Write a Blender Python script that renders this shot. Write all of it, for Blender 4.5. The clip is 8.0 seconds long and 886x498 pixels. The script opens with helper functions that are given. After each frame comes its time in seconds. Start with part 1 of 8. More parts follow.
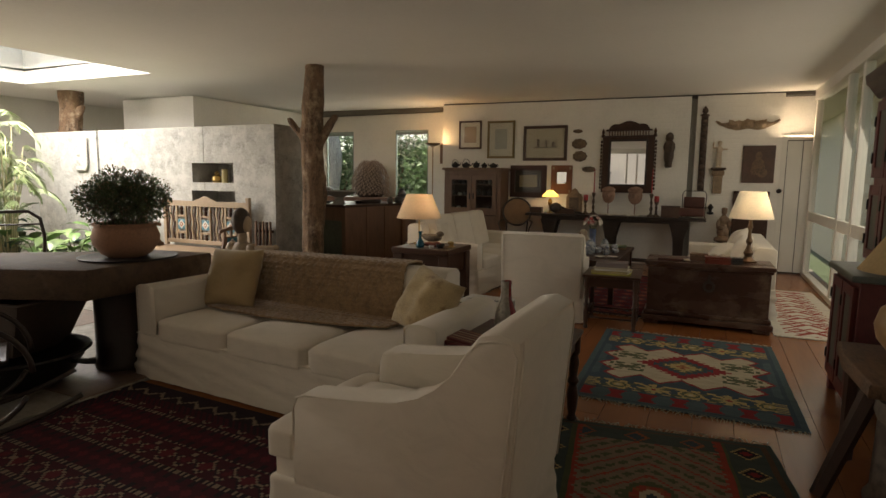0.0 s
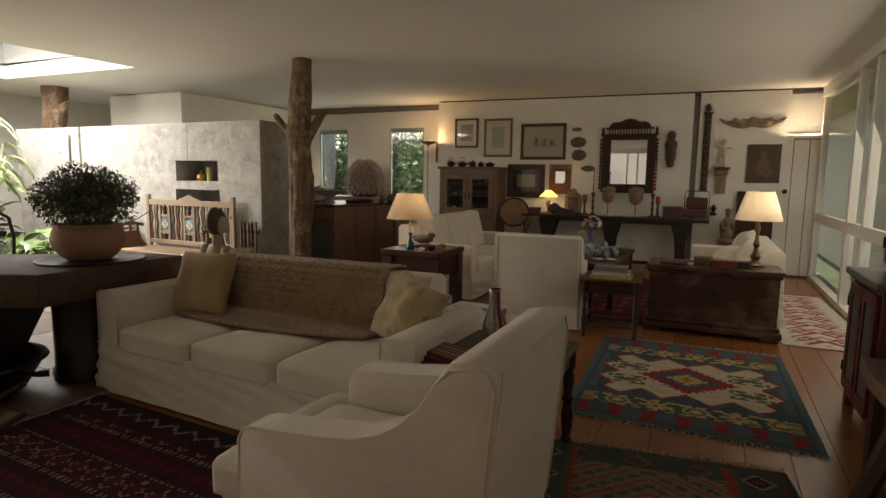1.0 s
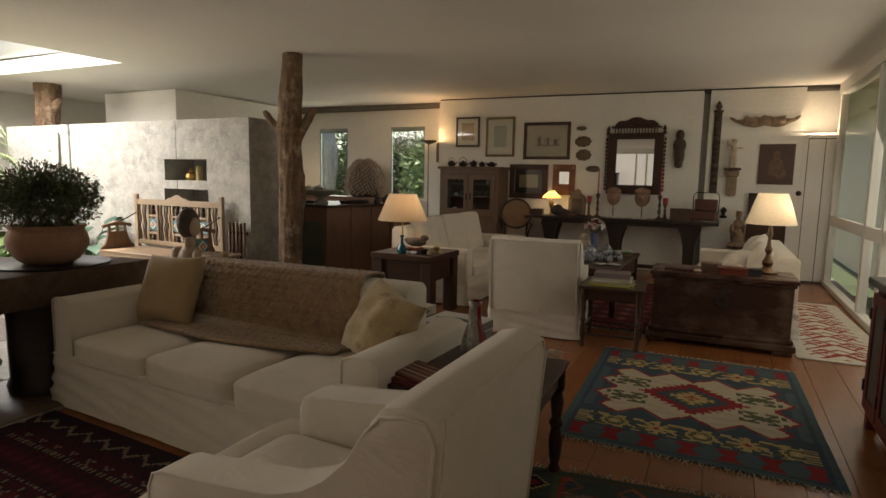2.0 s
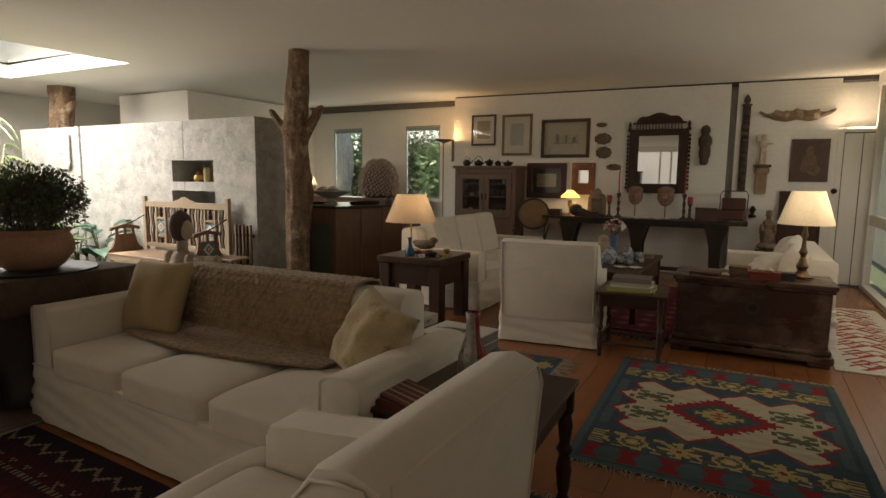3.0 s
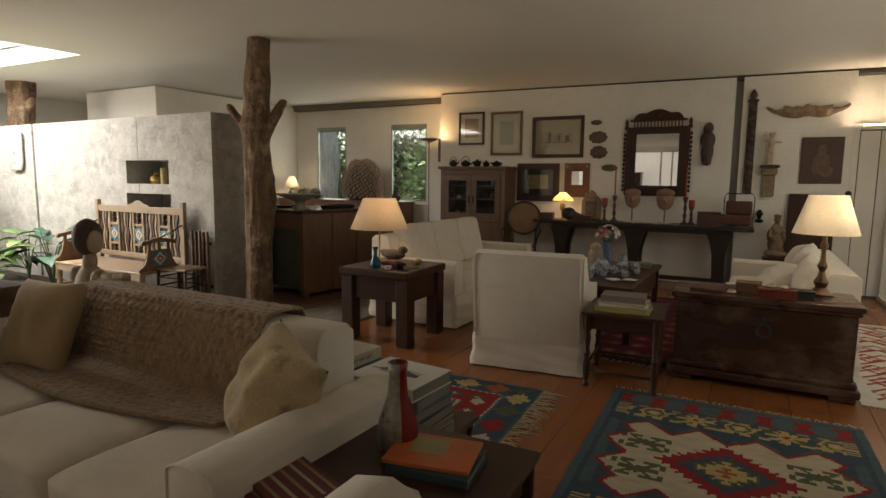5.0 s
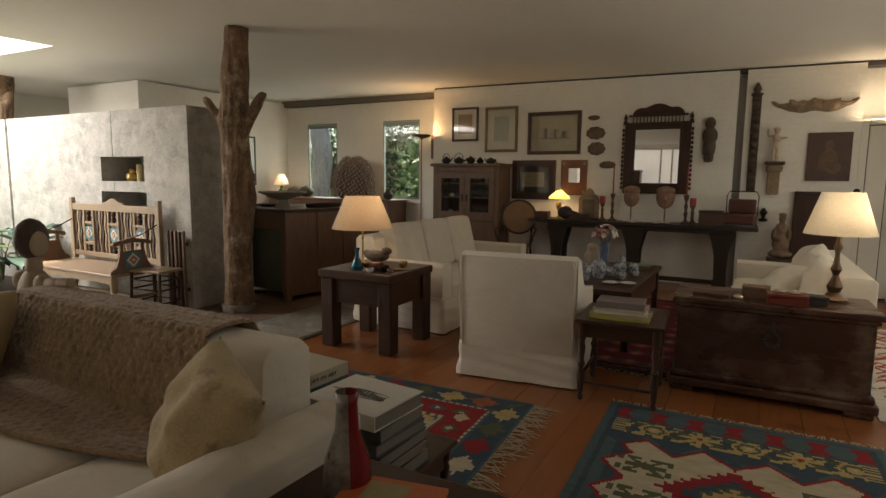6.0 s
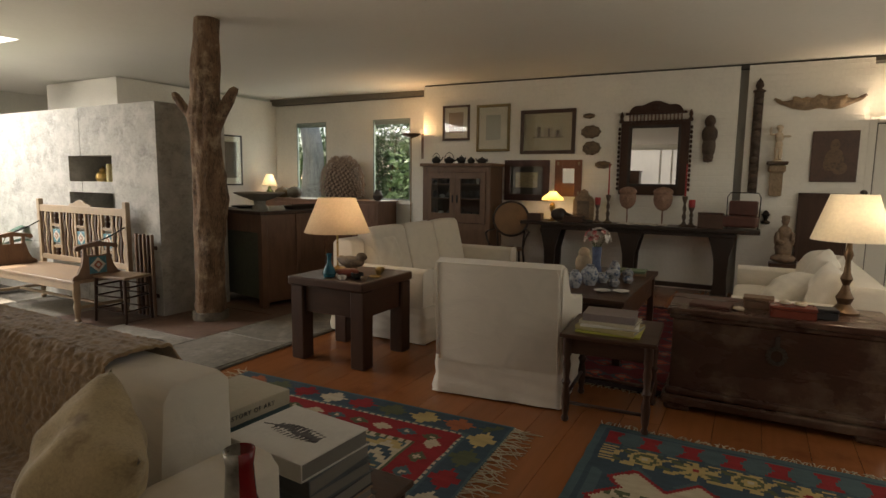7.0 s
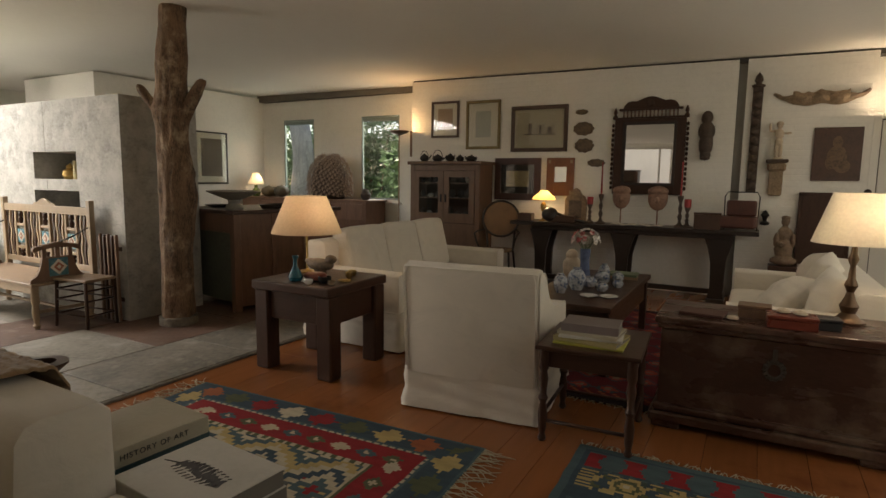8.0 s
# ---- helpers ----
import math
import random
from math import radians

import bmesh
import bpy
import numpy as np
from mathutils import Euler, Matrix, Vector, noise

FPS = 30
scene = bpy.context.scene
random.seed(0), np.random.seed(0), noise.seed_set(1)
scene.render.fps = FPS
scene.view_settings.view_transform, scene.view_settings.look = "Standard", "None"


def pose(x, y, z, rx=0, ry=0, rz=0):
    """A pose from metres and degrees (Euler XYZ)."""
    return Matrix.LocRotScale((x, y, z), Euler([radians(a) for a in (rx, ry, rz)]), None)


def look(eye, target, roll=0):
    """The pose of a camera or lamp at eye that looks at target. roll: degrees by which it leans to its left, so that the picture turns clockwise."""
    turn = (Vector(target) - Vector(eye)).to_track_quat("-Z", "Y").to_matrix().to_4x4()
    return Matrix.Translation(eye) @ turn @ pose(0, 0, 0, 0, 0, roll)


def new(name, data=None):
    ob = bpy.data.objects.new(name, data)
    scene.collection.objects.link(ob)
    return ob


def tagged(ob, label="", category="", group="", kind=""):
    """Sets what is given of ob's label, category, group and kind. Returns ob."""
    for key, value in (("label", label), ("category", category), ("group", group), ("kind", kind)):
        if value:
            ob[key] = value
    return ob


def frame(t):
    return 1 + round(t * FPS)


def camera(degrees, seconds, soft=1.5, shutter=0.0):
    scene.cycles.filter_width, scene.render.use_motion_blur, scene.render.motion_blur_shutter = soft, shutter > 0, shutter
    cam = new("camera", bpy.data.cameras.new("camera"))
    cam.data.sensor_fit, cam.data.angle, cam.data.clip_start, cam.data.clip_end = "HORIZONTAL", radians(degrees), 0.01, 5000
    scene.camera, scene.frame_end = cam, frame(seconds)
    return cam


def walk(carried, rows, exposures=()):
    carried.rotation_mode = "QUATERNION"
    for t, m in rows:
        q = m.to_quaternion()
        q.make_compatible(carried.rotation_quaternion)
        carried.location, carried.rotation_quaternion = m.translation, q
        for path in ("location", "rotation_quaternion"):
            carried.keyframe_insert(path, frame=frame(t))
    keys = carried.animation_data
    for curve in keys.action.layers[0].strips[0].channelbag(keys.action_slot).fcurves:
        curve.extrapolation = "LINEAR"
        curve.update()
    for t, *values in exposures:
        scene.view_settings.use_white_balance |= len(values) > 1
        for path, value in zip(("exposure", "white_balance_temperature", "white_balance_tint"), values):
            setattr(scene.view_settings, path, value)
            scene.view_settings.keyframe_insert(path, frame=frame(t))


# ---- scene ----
cam = camera(76.1, 8.0)
METRES, EYE, TILT, LEAN, TURN = 2.857, 1.5, 0.0, 0.0, 25.3
ROWS = [
    (0.0, 0.0, 0.0, 0.0, 0.09, -7.0, -0.73),
    (0.5, 0.0191, 0.0526, -0.0056, 0.13, -7.1, -0.81),
    (1.0, 0.0355, 0.1112, -0.0041, 0.13, -7.01, -0.89),
    (2.5, 0.1221, 0.2739, -0.0052, 2.18, -7.01, -0.98),
    (3.0, 0.1384, 0.3253, -0.0079, 3.27, -6.97, -0.67),
    (3.5, 0.1468, 0.3897, -0.0031, 3.26, -6.83, -0.51),
    (4.0, 0.165, 0.4385, -0.0049, 3.28, -6.91, -0.53),
    (4.5, 0.2016, 0.4993, -0.0019, 3.46, -6.83, -0.66),
    (6.0, 0.2624, 0.6781, -0.0081, 3.4, -7.02, -0.64),
    (6.5, 0.2811, 0.7353, -0.0101, 3.32, -6.97, -0.54),
    (7.0, 0.3184, 0.8017, -0.0076, 3.5, -6.97, -0.69),
    (7.5, 0.3592, 0.8667, -0.0102, 3.64, -6.99, -0.91),
    (8.0, 0.382, 0.913, -0.0134, 3.61, -6.99, -0.78),
]
EXPOSURES = [(0.0, 0.66, 7400, 14), (2.5, 0.69, 7350, 14), (6.0, 0.71, 7300, 14), (8.0, 0.74, 7300, 14)]
walk(cam, [(t, pose(0, 0, EYE, TILT, LEAN, TURN) @ pose(METRES * x, METRES * y, METRES * z, 90 + pitch, roll, yaw)) for t, x, y, z, yaw, pitch, roll in ROWS], EXPOSURES)

# ---- world and large lights ----
world = bpy.data.worlds.new("sky")
scene.world = world
world.use_nodes = True
sky = world.node_tree.nodes.new("ShaderNodeTexSky")
sky.sky_type, sky.sun_disc = "NISHITA", False
sky.sun_elevation, sky.sun_rotation = radians(55), radians(-70)
world.node_tree.links.new(sky.outputs[0], world.node_tree.nodes["Background"].inputs[0])
world.node_tree.nodes["Background"].inputs[1].default_value = 0.13
SUN_POWER, SKYLIGHT_POWER, GLASS_POWER, WINDOW_POWER, REAR_POWER, WEST_POWER = 5.0, 250, 23, 24, 8.0, 118


def area(name, m, sx, sy, watts, colour=(1, 1, 1)):
    d = bpy.data.lights.new(name, "AREA")
    d.shape, d.size, d.size_y, d.energy, d.color = "RECTANGLE", sx, sy, watts, colour
    ob = new(name, d)
    ob.matrix_world = m
    return ob


def bulb(name, at, watts, colour=(1.0, 0.7, 0.42), radius=0.03):
    d = bpy.data.lights.new(name, "POINT")
    d.energy, d.color, d.shadow_soft_size = watts, colour, radius
    ob = new(name, d)
    ob.location = at
    return ob


sun = new("sun", bpy.data.lights.new("sun", "SUN"))
sun.data.energy, sun.data.angle, sun.data.color = SUN_POWER, radians(0.6), (1, 0.95, 0.86)
sun.matrix_world = look((-12, 6, 9), (-10.4, 5.2, 0))
area("skylight_glow", pose(-9.4, 4.25, 3.42), 3.0, 2.0, SKYLIGHT_POWER, (0.93, 0.97, 1.0))
area("glass_wall_glow", look((1.62, 7.5, 1.6), (0, 7.5, 1.0)), 5.4, 2.2, GLASS_POWER, (1.0, 0.97, 0.87))
# side fill for the sofa, set in an added, unseen west window
area("west_fill_glow", look((-13.22, 0.6, 1.45), (-6, 2.2, 1.2)), 4.4, 1.9, WEST_POWER, (1.0, 0.97, 0.92))
area("window_glow", look((-7.3, 11.75, 1.85), (-7.3, 9, 1.3)), 3.0, 1.5, WINDOW_POWER, (0.92, 1.0, 0.95))
# rear fill for the foreground and the mirror, in front of a closed board
area("rear_fill_glow", look((-3.5, -2.95, 1.7), (-3.5, 4, 1.6)), 6.0, 2.0, REAR_POWER, (1.0, 0.97, 0.92))

# ---- materials ----


def ramp(nt, fac, stops):
    n = nt.nodes.new("ShaderNodeValToRGB")
    while len(n.color_ramp.elements) < len(stops):
        n.color_ramp.elements.new(0.5)
    for e, (p, c) in zip(n.color_ramp.elements, stops):
        e.position, e.color = p, (*c, 1)
    nt.links.new(fac, n.inputs[0])
    return n.outputs[0]


def tint(c, k):
    return tuple(min(1.0, max(0.0, v * k)) for v in c)


def surface(name, colour, rough=0.7, metal=0.0, vary=0.25, scale=3.0, grain=40.0, bump=0.15, stretch=(1, 1, 1), dark=None,
            piece=0.0, bump_size=0.004, wave=0.0, spec=0.5, sheen=0.0, glossy_vary=0.12, spread=(0.3, 0.7), course=None, fine_share=0.4, worn=None):
    """A procedural surface: broad stains, fine grain, relief, and a shade of its own for each piece."""
    m = bpy.data.materials.new(name)
    m.use_nodes = True
    nt = m.node_tree
    L, N = nt.links.new, nt.nodes.new
    p = nt.nodes["Principled BSDF"]
    tc, mp = N("ShaderNodeTexCoord"), N("ShaderNodeMapping")
    mp.inputs["Scale"].default_value = stretch
    L(tc.outputs["Object"], mp.inputs[0])
    vec = mp.outputs[0]
    if piece:
        oi, ad = N("ShaderNodeObjectInfo"), N("ShaderNodeVectorMath")
        ad.operation = "MULTIPLY_ADD"
        ad.inputs[1].default_value = (37, 37, 37)
        L(oi.outputs["Random"], ad.inputs[0])
        L(mp.outputs[0], ad.inputs[2])
        vec = ad.outputs[0]
    big, fine = N("ShaderNodeTexNoise"), N("ShaderNodeTexNoise")
    big.inputs["Scale"].default_value, big.inputs["Detail"].default_value, big.inputs["Roughness"].default_value = scale, 5, 0.6
    fine.inputs["Scale"].default_value, fine.inputs["Detail"].default_value = grain, 4
    L(vec, big.inputs["Vector"]), L(vec, fine.inputs["Vector"])
    if wave:
        big.inputs["Distortion"].default_value = wave
    mix = N("ShaderNodeMix")
    mix.data_type = "FLOAT"
    mix.inputs[0].default_value = fine_share
    L(big.outputs[0], mix.inputs[2]), L(fine.outputs[0], mix.inputs[3])
    lo = dark or tint(colour, 1 - vary)
    col = ramp(nt, mix.outputs[0], [(spread[0], lo), (0.5, colour), (spread[1], tint(colour, 1 + vary * 0.6))])
    if piece:
        hs, mr = N("ShaderNodeHueSaturation"), N("ShaderNodeMapRange")
        mr.inputs["To Min"].default_value, mr.inputs["To Max"].default_value = 1 - piece, 1 + piece
        L(oi.outputs["Random"], mr.inputs[0]), L(mr.outputs[0], hs.inputs["Value"]), L(col, hs.inputs["Color"])
        col = hs.outputs[0]
    if worn:
        # rubbed patches: their colour, size and extent
        wn, wr, wm = N("ShaderNodeTexNoise"), N("ShaderNodeMapRange"), N("ShaderNodeMix")
        wn.inputs["Scale"].default_value, wn.inputs["Detail"].default_value, wn.inputs["Roughness"].default_value = worn[1], 7, 0.65
        L(tc.outputs["Object"], wn.inputs["Vector"])
        wr.inputs["From Min"].default_value, wr.inputs["From Max"].default_value = worn[2], worn[2] + 0.14
        wm.data_type = "RGBA"
        L(wn.outputs[0], wr.inputs[0]), L(wr.outputs[0], wm.inputs[0]), L(col, wm.inputs[6])
        wm.inputs[7].default_value = (*worn[0], 1)
        col = wm.outputs[2]
    height = mix.outputs[0]
    if course:
        # faint courses: width, height, joint, strength of shade and of relief
        sx, cb = N("ShaderNodeSeparateXYZ"), N("ShaderNodeCombineXYZ")
        L(tc.outputs["Object"], sx.inputs[0])
        su = N("ShaderNodeMath")
        L(sx.outputs[0], su.inputs[0]), L(sx.outputs[1], su.inputs[1]), L(su.outputs[0], cb.inputs[0]), L(sx.outputs[2], cb.inputs[1])
        bt = N("ShaderNodeTexBrick")
        bt.inputs["Scale"].default_value, bt.inputs["Brick Width"].default_value, bt.inputs["Row Height"].default_value, bt.inputs["Mortar Size"].default_value = 1.0, course[0], course[1], course[2]
        bt.inputs["Mortar Smooth"].default_value = 0.6
        k = course[3]
        bt.inputs["Color1"].default_value, bt.inputs["Color2"].default_value, bt.inputs["Mortar"].default_value = (1, 1, 1, 1), (1 - k, 1 - k, 1 - k, 1), (1 - k * 1.2, 1 - k * 1.2, 1 - k * 1.2, 1)
        L(cb.outputs[0], bt.inputs["Vector"])
        mu = N("ShaderNodeMix")
        mu.data_type, mu.blend_type = "RGBA", "MULTIPLY"
        mu.inputs[0].default_value = 1.0
        L(col, mu.inputs[6]), L(bt.outputs["Color"], mu.inputs[7])
        col = mu.outputs[2]
        hm = N("ShaderNodeMath")
        hm.operation = "MULTIPLY_ADD"
        hm.inputs[1].default_value = -course[4]
        L(bt.outputs["Fac"], hm.inputs[0]), L(mix.outputs[0], hm.inputs[2])
        height = hm.outputs[0]
    L(col, p.inputs["Base Color"])
    rr = N("ShaderNodeMapRange")
    rr.inputs["To Min"].default_value, rr.inputs["To Max"].default_value = max(0.02, rough - glossy_vary), min(1, rough + glossy_vary)
    L(big.outputs[0], rr.inputs[0]), L(rr.outputs[0], p.inputs["Roughness"])
    p.inputs["Metallic"].default_value = metal
    p.inputs["Specular IOR Level"].default_value = spec
    if sheen:
        p.inputs["Sheen Weight"].default_value = sheen
    if bump:
        b = N("ShaderNodeBump")
        b.inputs["Strength"].default_value, b.inputs["Distance"].default_value = min(1, bump * 2), bump_size
        L(height, b.inputs["Height"]), L(b.outputs[0], p.inputs["Normal"])
    return m


def glass(name, colour=(0.95, 0.98, 0.96), rough=0.02):
    m = bpy.data.materials.new(name)
    m.use_nodes = True
    p = m.node_tree.nodes["Principled BSDF"]
    p.inputs["Base Color"].default_value = (*colour, 1)
    p.inputs["Roughness"].default_value, p.inputs["Transmission Weight"].default_value, p.inputs["IOR"].default_value = rough, 1, 1.45
    return m


def clear_pane(name, gloss=0.06, colour=(0.97, 0.98, 0.97)):
    """Thin window glass: clear, with a faint mirror gloss."""
    m = bpy.data.materials.new(name)
    m.use_nodes = True
    nt = m.node_tree
    nt.nodes.clear()
    out, tr, gl, mx = (nt.nodes.new("ShaderNode" + k) for k in ("OutputMaterial", "BsdfTransparent", "BsdfGlossy", "MixShader"))
    tr.inputs[0].default_value = (*colour, 1)
    gl.inputs["Roughness"].default_value = 0.02
    mx.inputs[0].default_value = gloss
    nt.links.new(tr.outputs[0], mx.inputs[1]), nt.links.new(gl.outputs[0], mx.inputs[2])
    nt.links.new(mx.outputs[0], out.inputs[0])
    return m


def shade_cloth(name, colour, through_light=0.6):
    """Lampshade cloth: light passes through it, diffused."""
    m = bpy.data.materials.new(name)
    m.use_nodes = True
    nt = m.node_tree
    nt.nodes.clear()
    out, di, tl, mx, no, tc = (nt.nodes.new("ShaderNode" + k) for k in ("OutputMaterial", "BsdfDiffuse", "BsdfTranslucent", "MixShader", "TexNoise", "TexCoord"))
    no.inputs["Scale"].default_value = 60
    nt.links.new(tc.outputs["Object"], no.inputs["Vector"])
    c = ramp(nt, no.outputs[0], [(0.3, tint(colour, 0.9)), (0.7, colour)])
    nt.links.new(c, di.inputs[0]), nt.links.new(c, tl.inputs[0])
    mx.inputs[0].default_value = through_light
    nt.links.new(di.outputs[0], mx.inputs[1]), nt.links.new(tl.outputs[0], mx.inputs[2]), nt.links.new(mx.outputs[0], out.inputs[0])
    return m


def glow(name, colour, power):
    m = bpy.data.materials.new(name)
    m.use_nodes = True
    p = m.node_tree.nodes["Principled BSDF"]
    p.inputs["Base Color"].default_value = (*colour, 1)
    p.inputs["Emission Color"].default_value, p.inputs["Emission Strength"].default_value = (*colour, 1), power
    return m


PLASTER = surface("white_plaster", (0.80, 0.775, 0.71), 0.85, vary=0.09, scale=1.3, grain=30, bump=0.35, bump_size=0.01)
WHITEBRICK = surface("whitewashed_brick", (0.80, 0.77, 0.70), 0.8, vary=0.08, scale=2.0, grain=25, bump=0.3, bump_size=0.008, course=(0.24, 0.075, 0.008, 0.012, 0.22))
CEILING = surface("ceiling_paint", (0.84, 0.81, 0.745), 0.85, vary=0.04, scale=0.8, grain=20, bump=0.08)
CONCRETE = surface("board_marked_concrete", (0.40, 0.385, 0.345), 0.8, vary=0.4, scale=3.6, grain=26, bump=0.5, stretch=(1, 1, 1.4), bump_size=0.012, wave=0.5, course=(0.62, 0.14, 0.002, 0.07, 0.05), worn=((0.50, 0.48, 0.435), 6.5, 0.48), fine_share=0.35)
WOODFLOOR = surface("waxed_floorboards", (0.27, 0.095, 0.032), 0.25, spec=0.35, vary=0.14, scale=1.1, grain=9, bump=0.03, stretch=(3.5, 0.3, 3.5), piece=0.09, wave=0.3, glossy_vary=0.05, worn=((0.19, 0.06, 0.022), 1.3, 0.56))
STONE = surface("stone_slabs", (0.20, 0.178, 0.145), 0.58, vary=0.55, scale=2.8, grain=26, bump=0.35, piece=0.2, wave=0.8, spec=0.4, worn=((0.29, 0.265, 0.22), 4.0, 0.54))
REDSTONE = surface("red_stone_slabs", (0.13, 0.078, 0.055), 0.52, vary=0.5, scale=2.8, grain=26, bump=0.35, piece=0.18, wave=0.8, spec=0.4, worn=((0.20, 0.16, 0.125), 4.0, 0.56))
MORTAR = surface("floor_joint", (0.16, 0.14, 0.12), 0.9, vary=0.2)
TRUNK = surface("old_tree_trunk", (0.165, 0.10, 0.058), 0.88, vary=0.75, scale=2.2, grain=30, bump=1.0, stretch=(3.0, 3.0, 0.9), spread=(0.36, 0.62), bump_size=0.03, wave=1.1, worn=((0.34, 0.25, 0.165), 7.0, 0.52))
LINEN = surface("white_linen", (0.68, 0.615, 0.515), 0.9, vary=0.06, scale=4.5, grain=160, bump=0.35, sheen=0.2, bump_size=0.009, wave=1.2, fine_share=0.05, stretch=(1, 1, 1.8))
PIPING = surface("linen_piping", (0.70, 0.64, 0.54), 0.9, vary=0.05, grain=120, bump=0.05)
BEIGE = surface("beige_linen", (0.37, 0.265, 0.135), 0.9, vary=0.2, scale=6, grain=140, bump=0.25, sheen=0.2)
PALEBEIGE = surface("pale_beige_cloth", (0.45, 0.345, 0.19), 0.9, vary=0.4, worn=((0.27, 0.185, 0.09), 9.0, 0.54), scale=6, grain=140, bump=0.25, sheen=0.2)
THROW = surface("brown_wool_throw", (0.27, 0.175, 0.09), 0.95, vary=0.5, scale=16, grain=90, bump=0.6, sheen=0.3, bump_size=0.008)
DARKWOOD = surface("dark_wood", (0.055, 0.026, 0.016), 0.33, spec=0.3, vary=0.4, scale=3, grain=30, bump=0.2, stretch=(1, 6, 6), wave=0.5)
DARKWOODZ = surface("dark_wood_upright", (0.055, 0.026, 0.016), 0.4, spec=0.3, vary=0.4, scale=3, grain=30, bump=0.2, stretch=(6, 6, 1), wave=0.5)
CHESTWOOD = surface("old_chest_wood", (0.072, 0.034, 0.023), 0.28, spec=0.4, vary=0.35, scale=2.2, grain=24, bump=0.1, stretch=(1, 3, 3), wave=0.4, worn=((0.15, 0.10, 0.068), 3.4, 0.51))
MIDWOOD = surface("brown_wood", (0.17, 0.095, 0.055), 0.5, vary=0.35, scale=3, grain=30, bump=0.2, stretch=(6, 6, 1), wave=0.5)
PALEWOOD = surface("pale_waxed_wood", (0.31, 0.22, 0.135), 0.5, vary=0.25, scale=3, grain=30, bump=0.15, stretch=(5, 5, 1), wave=0.4)
SETTEESEAT = surface("settee_seat_boards", (0.27, 0.18, 0.11), 0.5, vary=0.3, scale=3, grain=30, bump=0.15, stretch=(1, 5, 5), wave=0.4)
BLACKWOOD = surface("black_wood", (0.028, 0.018, 0.013), 0.38, vary=0.4, scale=3, grain=30, bump=0.12)
IRON = surface("cast_iron", (0.03, 0.028, 0.026), 0.5, metal=0.6, vary=0.4, scale=5, grain=40, bump=0.3)
BRASS = surface("brass", (0.50, 0.34, 0.13), 0.3, metal=1.0, vary=0.2, scale=6, grain=40, bump=0.05)
BRONZE = surface("dark_bronze", (0.15, 0.09, 0.05), 0.4, metal=0.7, vary=0.3, scale=8, grain=40, bump=0.1)
WHITEPAINT = surface("white_painted_wood", (0.74, 0.71, 0.64), 0.55, vary=0.07, scale=2, grain=30, bump=0.1, stretch=(4, 4, 1))
BANDSHADE = surface("grey_brown_band_shade", (0.17, 0.15, 0.125), 0.8, vary=0.25)
# near-black that stands in for shade in narrow gaps
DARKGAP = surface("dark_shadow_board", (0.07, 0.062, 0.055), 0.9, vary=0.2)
GREYSTRIP = surface("grey_steel_strip", (0.30, 0.285, 0.26), 0.6, vary=0.1)
GREENFRAME = surface("grey_green_window_paint", (0.24, 0.29, 0.26), 0.5, vary=0.15)
PANE = clear_pane("window_glass")
TANSHADE = shade_cloth("tan_lampshade_cloth", (0.68, 0.55, 0.39), 0.36)
SHADE = shade_cloth("cream_lampshade_cloth", (0.84, 0.78, 0.64), 0.5)

# ---- mesh helpers ----


def box(bm, x0, y0, z0, x1, y1, z1, bevel=0.0, seg=1, m=None):
    """A box between two corners, its edges rounded if asked."""
    r = bmesh.ops.create_cube(bm, size=1.0)
    vs = r["verts"]
    for v in vs:
        v.co = Vector(((x0 + x1) / 2 + v.co.x * (x1 - x0), (y0 + y1) / 2 + v.co.y * (y1 - y0), (z0 + z1) / 2 + v.co.z * (z1 - z0)))
    if m is not None:
        bmesh.ops.transform(bm, matrix=m, verts=vs)
    if bevel:
        es = list({e for v in vs for e in v.link_edges})
        bmesh.ops.bevel(bm, geom=es, offset=bevel, segments=seg, profile=0.5, affect="EDGES")


def lathe(bm, prof, n=24, at=(0, 0, 0), cap=True, m=None):
    """A turned form from (radius, height) pairs."""
    rings = []
    M = m or Matrix.Identity(4)
    for r, z in prof:
        rings.append([bm.verts.new(M @ Vector((at[0] + r * math.cos(2 * math.pi * i / n), at[1] + r * math.sin(2 * math.pi * i / n), at[2] + z))) for i in range(n)])
    for a, b in zip(rings, rings[1:]):
        for i in range(n):
            bm.faces.new((a[i], a[(i + 1) % n], b[(i + 1) % n], b[i]))
    if cap:
        if prof[0][0] > 1e-4:
            bm.faces.new(rings[0][::-1])
        if prof[-1][0] > 1e-4:
            bm.faces.new(rings[-1])


def tube(bm, pts, radii, n=8, wobble=0.0, cap=True, seed=0.0):
    """A tube through points, with a radius at each."""
    if not isinstance(radii, (list, tuple)):
        radii = [radii] * len(pts)
    P = [Vector(p) for p in pts]
    rings, up = [], None
    for i, p in enumerate(P):
        d = (P[min(i + 1, len(P) - 1)] - P[max(i - 1, 0)]).normalized()
        if up is None:
            up = d.orthogonal().normalized()
        up = (up - d * up.dot(d)).normalized()
        side = d.cross(up)
        ring = []
        for k in range(n):
            a = 2 * math.pi * k / n
            q = p + (up * math.cos(a) + side * math.sin(a)) * radii[i]
            if wobble:
                q += (q - p) * wobble * noise.noise(Vector((q.x * 5 + seed, q.y * 5, q.z * 1.6)))
            ring.append(bm.verts.new(q))
        rings.append(ring)
    for a, b in zip(rings, rings[1:]):
        for k in range(n):
            bm.faces.new((a[k], a[(k + 1) % n], b[(k + 1) % n], b[k]))
    if cap:
        bm.faces.new(rings[0][::-1]), bm.faces.new(rings[-1])


